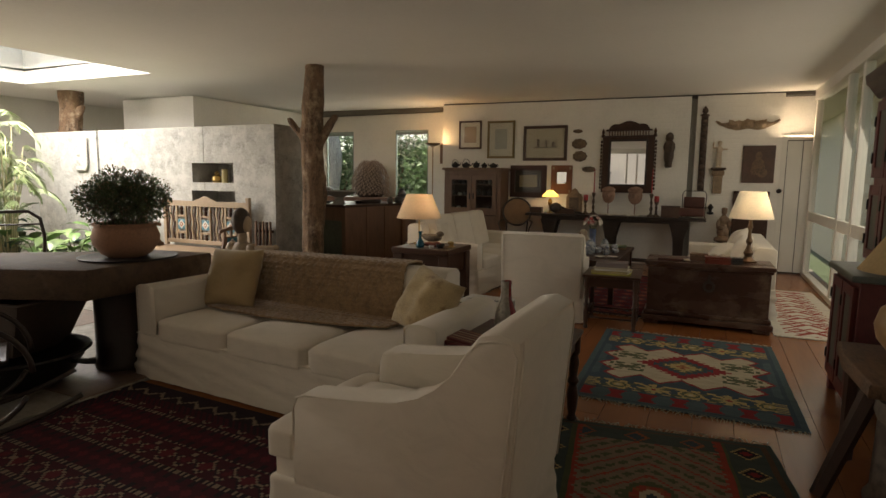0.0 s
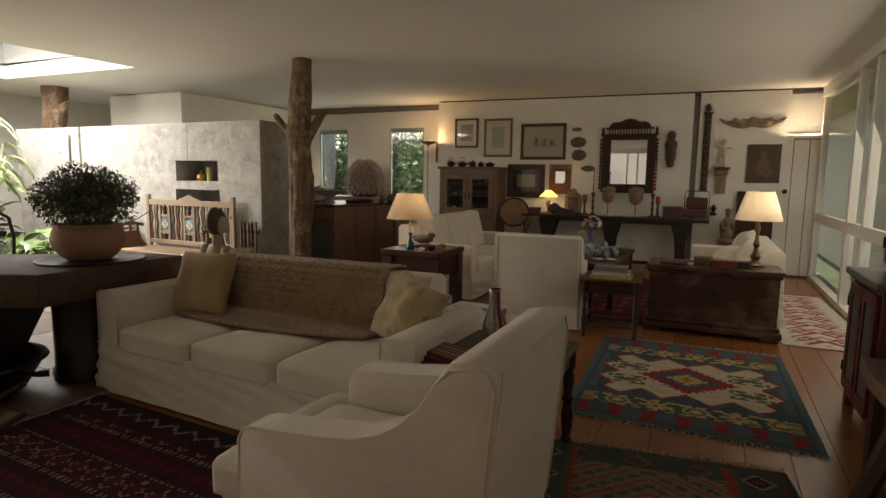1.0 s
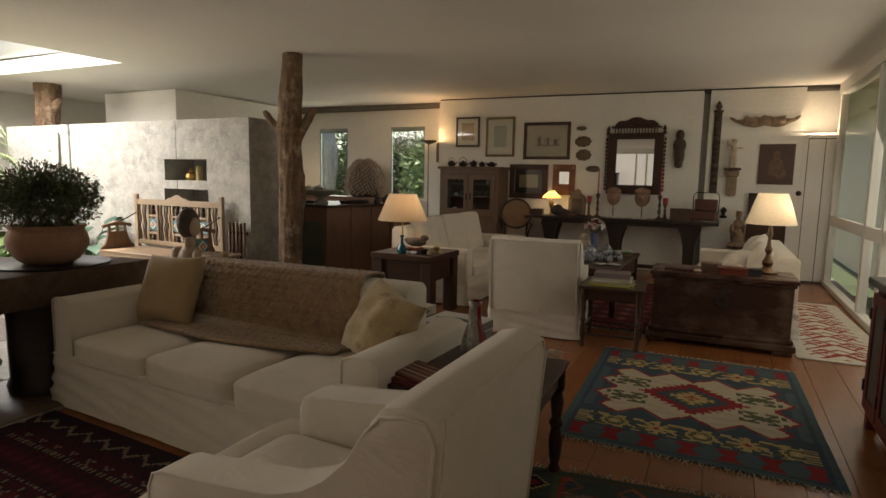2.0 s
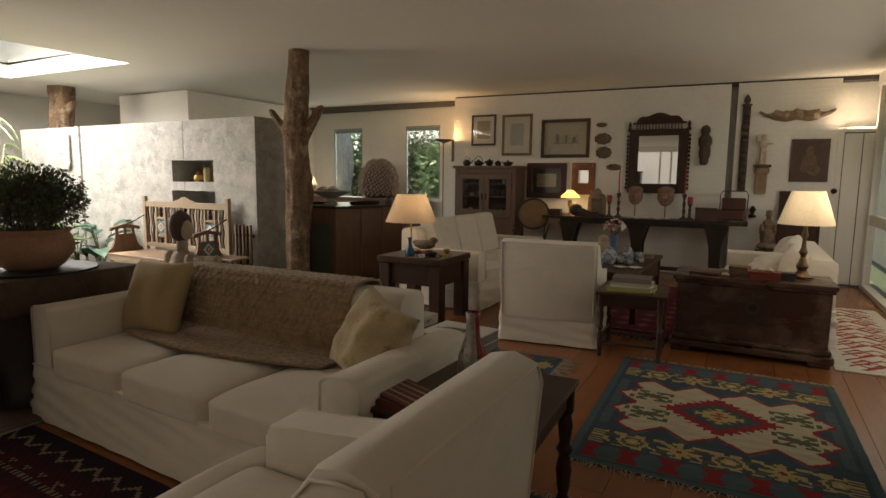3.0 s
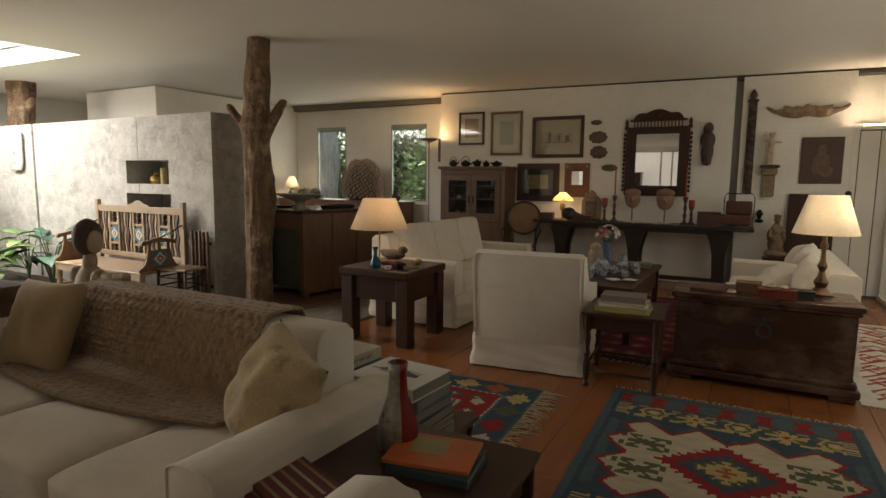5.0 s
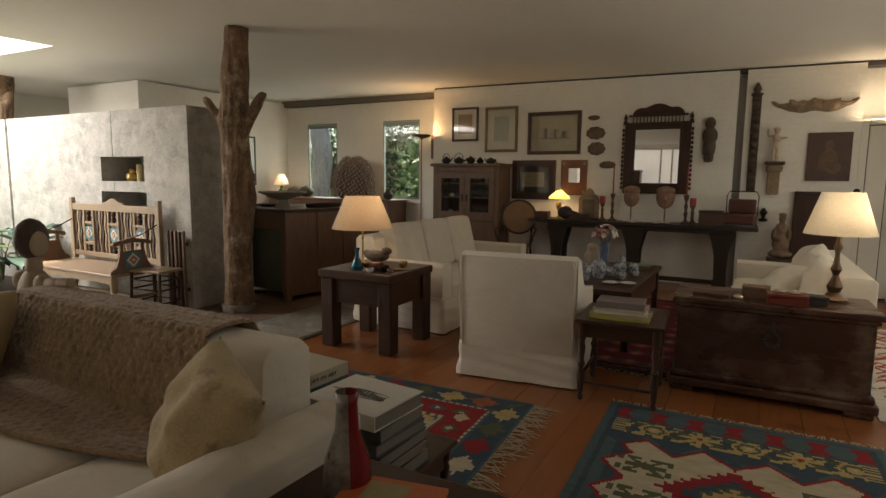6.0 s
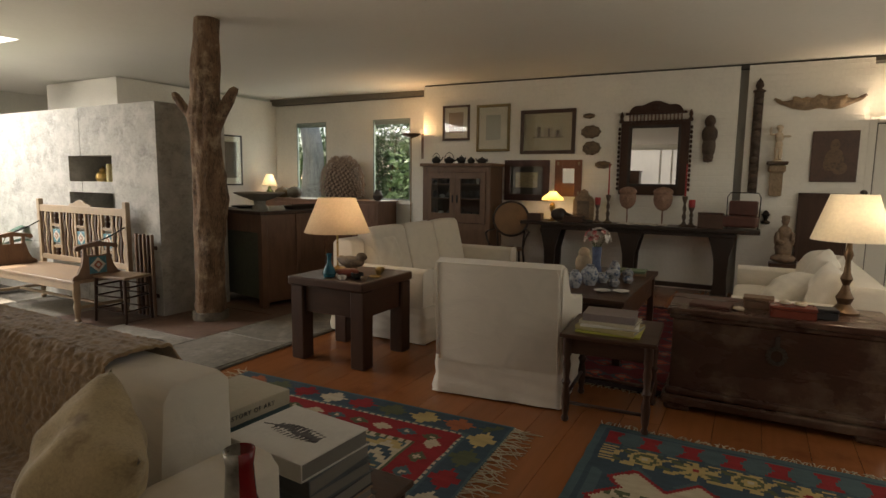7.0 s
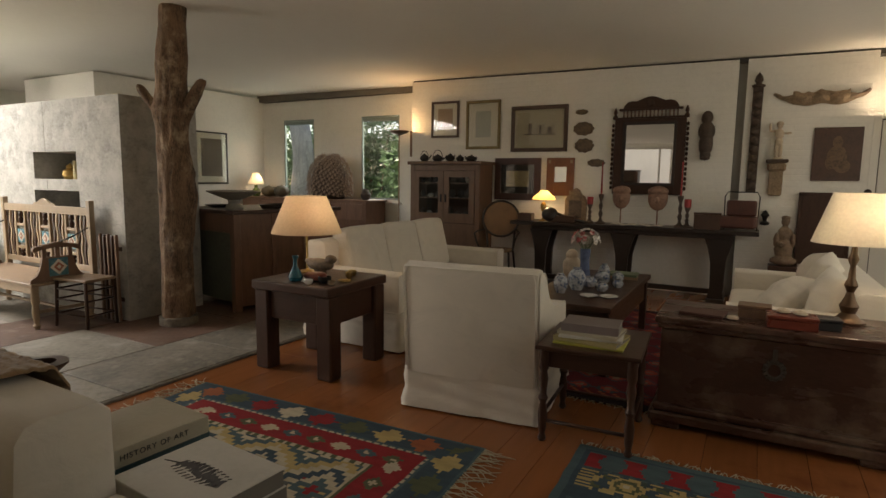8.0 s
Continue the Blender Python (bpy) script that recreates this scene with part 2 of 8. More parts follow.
def prism(bm, pts, axis, a, b, bevel=0.0, seg=2):
    """An outline pulled along an axis from a to b; pts are the two other coordinates in order."""
    def at(p, w):
        return {"x": (w, p[0], p[1]), "y": (p[0], w, p[1]), "z": (p[0], p[1], w)}[axis]
    A, B = [bm.verts.new(at(p, a)) for p in pts], [bm.verts.new(at(p, b)) for p in pts]
    n = len(pts)
    fs = [bm.faces.new(A), bm.faces.new(B[::-1])]
    rims = [e for f in fs for e in f.edges]
    for i in range(n):
        bm.faces.new((A[i], B[i], B[(i + 1) % n], A[(i + 1) % n]))
    if bevel:
        bmesh.ops.bevel(bm, geom=rims, offset=bevel, segments=seg, profile=0.5, affect="EDGES")


def pillow(bm, w, d, h, n=12, m=None, pinch=0.35, crease=0.0, seed=0.0, power=2.5):
    """A stuffed cushion: full in the middle, thin along its seam, with pointed corners."""
    top, bot = {}, {}
    M = m or Matrix.Identity(4)
    for i in range(n + 1):
        for j in range(n + 1):
            u, v = 2 * i / n - 1, 2 * j / n - 1
            k = (max(0, 1 - abs(u) ** power) * max(0, 1 - abs(v) ** power)) ** 0.45
            sx = 1 - 0.07 * pinch * (1 - abs(v) ** 2) * abs(u) ** 3
            sy = 1 - 0.07 * pinch * (1 - abs(u) ** 2) * abs(v) ** 3
            c = crease * noise.noise(Vector((u * 2 + seed, v * 2, seed))) * k
            x, y = u * w / 2 * sx, v * d / 2 * sy
            rim = i in (0, n) or j in (0, n)
            top[i, j] = bm.verts.new(M @ Vector((x, y, h / 2 * k + c)))
            bot[i, j] = top[i, j] if rim else bm.verts.new(M @ Vector((x, y, -h / 2 * k + c)))
    for i in range(n):
        for j in range(n):
            bm.faces.new((top[i, j], top[i + 1, j], top[i + 1, j + 1], top[i, j + 1]))
            f = (bot[i, j + 1], bot[i + 1, j + 1], bot[i + 1, j], bot[i, j])
            if len(set(f)) > 2:
                try:
                    bm.faces.new(f)
                except ValueError:
                    pass


def sheet(bm, fn, nu, nv, thick=0.0):
    """A surface from fn(u, v), u and v from 0 to 1."""
    g = [[bm.verts.new(fn(i / nu, j / nv)) for j in range(nv + 1)] for i in range(nu + 1)]
    fs = [bm.faces.new((g[i][j], g[i + 1][j], g[i + 1][j + 1], g[i][j + 1])) for i in range(nu) for j in range(nv)]
    if thick:
        bmesh.ops.recalc_face_normals(bm, faces=fs)
        bmesh.ops.solidify(bm, geom=fs, thickness=thick)


def part(name, bm, material, parent=None, label="", smooth=False):
    """Links a bmesh as one mesh object under a thing or a part."""
    bmesh.ops.recalc_face_normals(bm, faces=bm.faces[:])
    me = bpy.data.meshes.new(name)
    bm.to_mesh(me)
    bm.free()
    for mt in material if isinstance(material, (list, tuple)) else [material]:
        me.materials.append(mt)
    if smooth:
        me.shade_smooth()
        if smooth == "auto":
            me.set_sharp_from_angle(angle=radians(38))
    ob = new(name, me)
    if parent is not None:
        ob.parent = parent
    return tagged(ob, label)


def thing(name, label, category, at=(0, 0, 0), rz=0.0, group="", kind=""):
    """An empty at a thing's base, which carries its parts."""
    ob = new(name)
    ob.empty_display_size = 0.1
    ob.matrix_basis = pose(*at, 0, 0, rz)
    return tagged(ob, label, category, group, kind)


def B():
    return bmesh.new()


def boxed(name, dims, material, parent=None, label="", bevel=0.004, seg=1):
    bm = B()
    box(bm, *dims, bevel=bevel, seg=seg)
    return part(name, bm, material, parent, label)


def holed(bm, u0, u1, z0, z1, holes, put):
    """Boxes that fill a rectangle but for its holes (u0, u1, z0, z1); put(bm, u0, z0, u1, z1) makes one."""
    us = sorted({u0, u1, *[h[0] for h in holes], *[h[1] for h in holes]})
    for a, b in zip(us, us[1:]):
        cuts = sorted((h[2], h[3]) for h in holes if h[0] < b - 1e-6 and h[1] > a + 1e-6)
        z = z0
        for c, d in cuts:
            if c > z:
                put(bm, a, z, b, c)
            z = d
        if z < z1:
            put(bm, a, z, b, z1)

# ---- the large structure ----
STONE_Z = 0.025


def ceil_z(x, y):
    return 3.02 + 0.012 * (y - 9) - 0.010 * (x + 3)


# ceiling with the skylight's shaft
SKY = (-11.0, -7.75, 3.2, 6.05)
bm = B()
xs, ys = (-13.6, SKY[0], SKY[1], 1.75), (-3.2, SKY[2], SKY[3], 12.0)
for i in range(3):
    for j in range(3):
        if i == 1 and j == 1:
            continue
        vs = [bm.verts.new((x, y, ceil_z(x, y) + k)) for k in (0, 0.25) for x, y in ((xs[i], ys[j]), (xs[i + 1], ys[j]), (xs[i + 1], ys[j + 1]), (xs[i], ys[j + 1]))]
        for f in ((0, 1, 2, 3), (4, 5, 6, 7), (0, 1, 5, 4), (1, 2, 6, 5), (2, 3, 7, 6), (3, 0, 4, 7)):
            bm.faces.new([vs[k] for k in f])
tagged(part("ceiling", bm, CEILING), "white painted flat ceiling with a skylight opening", "ceiling", kind="structure")

shaft = thing("skylight", "white framed glazed skylight over the indoor garden", "skylight", kind="structure")
bm = B()
for x0, y0, x1, y1 in ((SKY[0] - 0.1, SKY[2], SKY[0], SKY[3]), (SKY[1], SKY[2], SKY[1] + 0.1, SKY[3]), (SKY[0] - 0.1, SKY[2] - 0.1, SKY[1] + 0.1, SKY[2]), (SKY[0] - 0.1, SKY[3], SKY[1] + 0.1, SKY[3] + 0.1)):
    box(bm, x0, y0, 3.28, x1, y1, 3.75)
part("skylight_shaft", bm, PLASTER, shaft)
for y in (4.15, 5.1):
    boxed("glazing_bar", (SKY[0], y - 0.03, 3.62, SKY[1], y + 0.03, 3.7), WHITEPAINT, shaft)
for x in (-9.9, -8.8):
    boxed("glazing_bar", (x - 0.03, SKY[2], 3.6, x + 0.03, SKY[3], 3.68), WHITEPAINT, shaft)

# far wall with pictures: two runs with a grey slot between them
WY = 10.95


def wall_run(name, x0, x1, label):
    bm = B()
    box(bm, x0, WY, 0, x1, WY + 0.3, 2.985)
    for v in bm.verts:
        if v.co.z > 1:
            v.co.z = ceil_z(v.co.x, WY) - 0.028
    w = tagged(part(name, bm, WHITEBRICK), label, "wall", kind="structure")
    return w


wall_run("wall_north", -5.21, -0.43, "whitewashed brick wall hung with pictures")
wall_run("wall_north_east", -0.33, 0.98, "whitewashed brick wall hung with carvings")
bm = B()
box(bm, -0.5, WY + 0.12, 0, -0.26, WY + 0.35, 3.0)
tagged(part("trim", bm, GREYSTRIP), "grey recessed strip between two wall panels", "trim", kind="structure")
# dark strip whose colour gives the shade of the gap under the ceiling
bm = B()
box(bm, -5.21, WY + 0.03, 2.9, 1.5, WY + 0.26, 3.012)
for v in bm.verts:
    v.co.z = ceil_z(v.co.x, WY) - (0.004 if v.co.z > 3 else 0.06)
tagged(part("trim", bm, DARKGAP), "dark strip coloured as the shadow gap along the top of the wall", "trim", kind="structure")
# return of the wall towards the windows, and the window wall
bm = B()
box(bm, -5.21, WY + 0.3, 0, -5.01, 11.9, 3.1)
tagged(part("wall_return", bm, PLASTER), "white plastered wall return", "wall", kind="structure")
VY = 11.55
WINS = [(-8.67, -7.87, 1.0, 2.61), (-6.71, -5.86, 1.08, 2.61)]
bm = B()
holed(bm, -9.4, -5.01, 0, 2.975, WINS, lambda b, a, z, c, d: box(b, a, VY, z, c, VY + 0.07, d))
tagged(part("wall_windows", bm, PLASTER), "white plastered wall with two tall windows", "wall", kind="structure")
# box in place of a dark recess; its colour paints the shadow band
bm = B()
box(bm, -9.3, VY - 0.10, 2.985, -5.21, VY + 0.25, 3.14)
tagged(part("beam", bm, BANDSHADE), "grey-brown box coloured as the shadow band over the window wall", "beam", kind="structure")
for i, (a, b, c, d) in enumerate(WINS):
    w = thing("window_%d" % (i + 1), "tall clear window looking onto foliage", "window", kind="structure")
    bm = B()
    holed(bm, a, b, c, d, [(a + 0.025, b - 0.025, c + 0.025, d - 0.025)], lambda q, u0, z0, u1, z1: box(q, u0, VY + 0.005, z0, u1, VY + 0.05, z1))
    part("window_frame", bm, GREENFRAME, w)
    boxed("pane", (a + 0.02, VY + 0.025, c + 0.02, b - 0.02, VY + 0.031, d - 0.02), PANE, w, bevel=0).visible_shadow = False
    boxed("blind", (a + 0.03, VY + 0.008, d - 0.10, b - 0.03, VY + 0.022, d - 0.027), GREENFRAME, w, "rolled dark blind")
    boxed("window_sill", (a - 0.06, VY - 0.06, c - 0.08, b + 0.06, VY + 0.02, c - 0.045), WHITEPAINT, w)

# white room volume behind the concrete block, and the outer walls
bm = B()
box(bm, -9.45, 8.1, 0, -9.25, 11.8, 3.06)
box(bm, -11.3, 8.1, 0, -9.45, 8.3, 3.06)
tagged(part("wall_inner_room", bm, PLASTER), "white plastered inner room walls", "wall", kind="structure")
bm = B()
holed(bm, -3.2, 12, 0, 3.2, [(-1.7, 2.9, 0.45, 2.45)], lambda b, a, z, c, d: box(b, -13.6, a, z, -13.3, c, d))
tagged(part("wall_west", bm, PLASTER), "plain white plastered wall with an added wide window", "wall", kind="structure")
bm = B()
holed(bm, -13.3, 1.7, 0, 3.2, [(-6.5, -0.5, 0.7, 2.7)], lambda b, a, z, c, d: box(b, a, -3.2, z, c, -3.0, d))
tagged(part("wall_south", bm, PLASTER), "plain white plastered wall with one added window", "wall", kind="structure")
# added window, guessed from the mirror's bars; its board blocks the sky
sw = thing("window_south", "added white framed window round the rear fill lamp", "window", kind="structure")
for x in (-6.47, -4.9, -3.3, -2.9, -1.6, -0.53):
    boxed("post", (x - 0.03, -2.945, 0.7, x + 0.03, -2.9, 2.7), WHITEPAINT, sw)
for z in (0.7, 2.66):
    boxed("rail", (-6.44, -2.945, z, -0.56, -2.9, z + 0.04), WHITEPAINT, sw)
boxed("blind", (-6.47, -3.06, 0.7, -0.53, -3.04, 2.7), WHITEPAINT, sw, "white board closing the added rear window", bevel=0)
# this window is out of view, added to hold the side fill
ww = thing("window_west", "unseen wide white framed window added for side light", "window", kind="structure")
for y in (-1.67, 0.6, 2.87):
    boxed("post", (-13.5, y - 0.03, 0.45, -13.42, y + 0.03, 2.45), WHITEPAINT, ww)
for y0, y1 in ((-1.64, 0.57), (0.63, 2.84)):
    boxed("pane", (-13.463, y0, 0.45, -13.457, y1, 2.45), PANE, ww, bevel=0).visible_shadow = False
for name, d in (("wall_north_west", (-13.3, 9.6, 0, -11.3, 9.8, 3.2)), ("wall_east_south", (1.45, -3.0, 0, 1.65, 3.0, 3.1))):
    bm = B()
    box(bm, *d)
    tagged(part(name, bm, PLASTER), "plain white plastered wall", "wall", kind="structure")

# concrete block with niches, in three cast panels
FY = 6.15
for k, (x0, x1, holes) in enumerate(((-6.845, -5.5, [(-6.845, -6.27, 1.41, 1.70), (-6.845, -6.25, 1.0, 1.29)]), (-9.24, -6.855, [(-7.10, -6.855, 1.41, 1.70), (-7.12, -6.855, 1.0, 1.29)]), (-11.0, -9.30, []))):
    bm = B()
    holed(bm, x0, x1, 0, 2.23, holes, lambda b, a, z, c, d: box(b, a, FY, z, c, FY + 0.5, d))
    box(bm, x0, FY + 0.5, 0, x1, FY + 0.85, 2.228)
    tagged(part("wall_concrete_%d" % (k + 1), bm, CONCRETE), "grey board-marked concrete fireplace block with niches" if k < 2 else "pale grey concrete panel", "wall", kind="structure")
bm = B()
box(bm, -9.3, FY + 0.06, 0, -9.24, FY + 0.4, 2.21)
tagged(part("trim", bm, GREYSTRIP), "dark vertical joint between concrete panels", "trim", kind="structure")

# glass wall with white frames
GX = 1.45
gw = thing("window_glass_wall", "white framed floor-to-ceiling glass wall", "window", kind="structure")
boxed("sill_rail", (GX - 0.05, 3.0, 0.0, GX + 0.06, WY, 0.07), WHITEPAINT, gw)
boxed("head_rail", (GX - 0.06, 3.0, 2.83, GX + 0.06, WY, 3.03), WHITEPAINT, gw)
for y in (10.88, 8.5, 7.7, 6.2, 4.6, 3.05):
    boxed("post", (GX - 0.04, y - 0.05, 0.07, GX + 0.05, y + 0.05, 2.83), WHITEPAINT, gw)
for y0, y1 in ((8.55, 10.83), (7.75, 8.45), (6.25, 7.65), (4.65, 6.15), (3.1, 4.55)):
    boxed("rail", (GX - 0.03, y0, 0.92, GX + 0.03, y1, 1.06), WHITEPAINT, gw)
    for z0, z1 in ((0.07, 0.92), (1.06, 2.83)):
        boxed("pane", (GX - 0.003, y0, z0, GX + 0.003, y1, z1), PANE, gw, bevel=0).visible_shadow = False
# added backdrop that makes the glass look pale; the slab above shades it
bm = B()
box(bm, 2.5, 8.0, -0.3, 2.7, 34, 3.4)
box(bm, 1.76, 2.0, 3.1, 3.4, 34, 3.3)
tagged(part("added_wall_outside", bm, surface("beige_outside_render", (0.40, 0.35, 0.25), 0.9, vary=0.15, scale=1.2, grain=30, bump=0.3)), "added pale wall and shading eave beyond the glass", "wall", kind="structure")

# built-in closet front with a lit ledge behind its top
cl = thing("closet_front", "white painted boarded closet with plank doors", "closet", kind="structure")
boxed("side_board", (0.98, WY + 0.0, 0, 1.06, WY + 0.03, 2.29), WHITEPAINT, cl)
boxed("closet_door", (1.07, WY + 0.008, 0.03, 1.28, WY + 0.03, 2.2), WHITEPAINT, cl)
boxed("closet_door", (1.29, WY + 0.008, 0.03, 1.42, WY + 0.03, 2.2), WHITEPAINT, cl)
boxed("top_board", (1.07, WY + 0.0, 2.215, 1.44, WY + 0.03, 2.29), WHITEPAINT, cl)
boxed("dark_reveal", (1.06, WY + 0.02, 0, 1.44, WY + 0.035, 2.215), DARKGAP, cl)
bm = B()
lathe(bm, [(0.0, 0), (0.035, 0.005), (0.04, 0.03), (0.02, 0.05), (0.012, 0.06)], 12, m=Matrix.Translation((0.99, WY - 0.05, 1.38)) @ Matrix.Rotation(radians(-90), 4, "X"))
part("knob", bm, BLACKWOOD, cl, smooth=True)
bm = B()
box(bm, 0.98, WY + 0.27, 2.2, 1.46, WY + 0.4, 3.05)
tagged(part("wall_recess", bm, PLASTER), "white wall recess over the closet", "wall", kind="structure")
area("cove_lamp", look((1.2, WY - 0.10, 2.27), (1.15, WY + 0.0, 3.0)), 0.42, 0.12, 3.0, (1.0, 0.82, 0.6))

# ---- seating ----


def skirt(bm, x0, y0, x1, y1, z0, z1, flare=0.03, n=40, seed=0.0, fold=0.012, crease=0.011):
    """Hanging cloth round a rectangle, with soft folds that deepen towards the hem."""
    per = 2 * (x1 - x0 + y1 - y0)

    def edge(s):
        s *= per
        for (ax, ay), (bx, by) in (((x0, y0), (x1, y0)), ((x1, y0), (x1, y1)), ((x1, y1), (x0, y1)), ((x0, y1), (x0, y0))):
            d = abs(bx - ax) + abs(by - ay)
            if s <= d + 1e-9:
                k = s / d
                return ax + (bx - ax) * k, ay + (by - ay) * k
            s -= d
        return x0, y0
    cx, cy = (x0 + x1) / 2, (y0 + y1) / 2
    rows = []
    for j in range(17):
        k = (1 - j / 16) ** 1.6
        z = z0 + (z1 - z0) * j / 16
        row = []
        for i in range(n):
            px, py = edge(i / n)
            s = i / n * per
            f = fold * k * (1.7 * noise.noise(Vector((s * 7.0, seed, 0.4 * k)))) + flare * k
            f += crease * noise.noise(Vector((s * 1.3 + seed, z * 19 + s * 2.6, 3.1))) * min(1, (j + 1) / 4, (16 - j) / 4)
            dx, dy = px - cx, py - cy
            ox = f * (1 if dx > 0 else -1) if abs(abs(dx) - (x1 - x0) / 2) < 1e-4 else 0
            oy = f * (1 if dy > 0 else -1) if abs(abs(dy) - (y1 - y0) / 2) < 1e-4 else 0
            row.append(bm.verts.new((px + ox, py + oy, z)))
        rows.append(row)
    for a, b in zip(rows, rows[1:]):
        for i in range(n):
            bm.faces.new((a[i], a[(i + 1) % n], b[(i + 1) % n], b[i]))
    bm.faces.new(rows[-1])


def piped(bm, pts, r=0.0045):
    tube(bm, pts, r, 6)


def block_cushion(bm, x0, y0, z0, x1, y1, z1, swell=0.03, seed=0.0, n=12):
    """A boxed seat or back cushion with a crowned top and rounded, slightly uneven edges."""
    w, d, h = x1 - x0, y1 - y0, z1 - z0
    r = bmesh.ops.create_cube(bm, size=1.0)
    es = list({e for v in r["verts"] for e in v.link_edges})
    bmesh.ops.subdivide_edges(bm, edges=es, cuts=n, use_grid_fill=True)
    for v in bm.verts[:]:
        u = v.co * 2
        e = 13
        s = (abs(u.x) ** e + abs(u.y) ** e + abs(u.z) ** e) ** (1 / e)
        u = u / s if s > 1e-6 else u
        k = max(0, (1 - u.x ** 4) * (1 - u.y ** 4))
        c = Vector(((x0 + x1) / 2 + u.x * w / 2, (y0 + y1) / 2 + u.y * d / 2, (z0 + z1) / 2 + u.z * h / 2 + (swell * k if u.z > 0 else 0)))
        c += Vector((0, 0, 1)) * 0.006 * noise.noise(c * 4 + Vector((seed, 0, 0)))
        v.co = c


def sofa(name, label, at, rz, width, depth, arm_w, arm_h, back_h, cushions, back_cushions=0, back_w=None, seat_z=0.46, slope=0.0, group="", rise=0.0):
    """A slip-covered sofa that faces -y: body with skirt, arms, back, seat and back cushions."""
    s = thing(name, label, "sofa", at, rz, group)
    hw, hd = width / 2, depth / 2
    bw = back_w or width - 0.05
    bm = B()
    skirt(bm, -hw - 0.003, -hd + 0.004, hw + 0.003, hd - 0.016, 0.012, 0.34, 0.03, int(width * 60), rz, 0.007, 0.026)
    o = part("skirt", bm, LINEN, s, smooth=True)
    bm = B()
    piped(bm, [(-hw - 0.006, hd - 0.02, 0.335), (-hw - 0.006, -hd + 0.002, 0.335), (hw + 0.006, -hd + 0.002, 0.335), (hw + 0.006, hd - 0.02, 0.335)], 0.006)
    part("piping", bm, PIPING, o, smooth=True)
    bm = B()
    box(bm, -hw + 0.02, -hd + 0.02, 0.262, hw - 0.02, hd - 0.03, seat_z - 0.13, 0.02, 2)
    part("body", bm, LINEN, s, smooth="auto")
    for sx in (-1, 1):
        bm = B()
        a, b = sx * (hw - arm_w), sx * hw
        prof = []
        lo, hi = min(a, b), max(a, b)
        for k in range(11):
            t = math.pi * k / 10
            prof.append(((lo + hi) / 2 - math.cos(t) * arm_w / 2, arm_h - 0.035 + 0.035 * math.sin(t)))
        prof = [(lo, 0.30)] + prof + [(hi, 0.30)]
        prism(bm, prof, "y", -hd + 0.01, hd - 0.12, 0.018, 2)
        for v in bm.verts:
            if v.co.z > 0.5:
                v.co.z += slope * (v.co.y + hd)
        o = part("arm", bm, LINEN, s, smooth="auto")
        bm = B()
        piped(bm, [(p[0], -hd + 0.012, p[1] + (slope * 0.0)) for p in prof])
        part("piping", bm, PIPING, o, smooth=True)
    bm = B()
    prof = [(hd - 0.30, 0.3), (hd - 0.26, back_h - 0.05), (hd - 0.235, back_h - 0.012), (hd - 0.2, back_h), (hd - 0.06, back_h - 0.005), (hd - 0.025, back_h - 0.04), (hd - 0.02, 0.25)]
    prism(bm, prof, "x", -bw / 2, bw / 2 - rise * 3.6, 0.02, 2)
    for v in bm.verts:
        if v.co.z > 0.6:
            v.co.z += rise * (v.co.x / bw + 0.5)
    part("backrest", bm, LINEN, s, smooth="auto")
    w = (width - 2 * arm_w - 0.01) / cushions
    for k in range(cushions):
        bm = B()
        x0 = -hw + arm_w + 0.005 + k * w
        block_cushion(bm, x0 + 0.004, -hd - 0.01, seat_z - 0.16, x0 + w - 0.004, hd - 0.28, seat_z, 0.025, k * 3.1)
        part("seat_cushion", bm, LINEN, s, smooth=True)
    if back_cushions:
        w = (width - 2 * arm_w - 0.02) / back_cushions
        for k in range(back_cushions):
            bm = B()
            block_cushion(bm, -w / 2 + 0.005, -0.1, -0.02, w / 2 - 0.005, 0.1, 0.52, 0.02, k * 5.3 + 1)
            bmesh.ops.transform(bm, verts=bm.verts, matrix=Matrix.Translation((-hw + arm_w + 0.01 + (k + 0.5) * w, hd - 0.38, seat_z + 0.02)) @ Matrix.Rotation(radians(-14), 4, "X"))
            part("back_cushion", bm, LINEN, s, smooth=True)
    return s


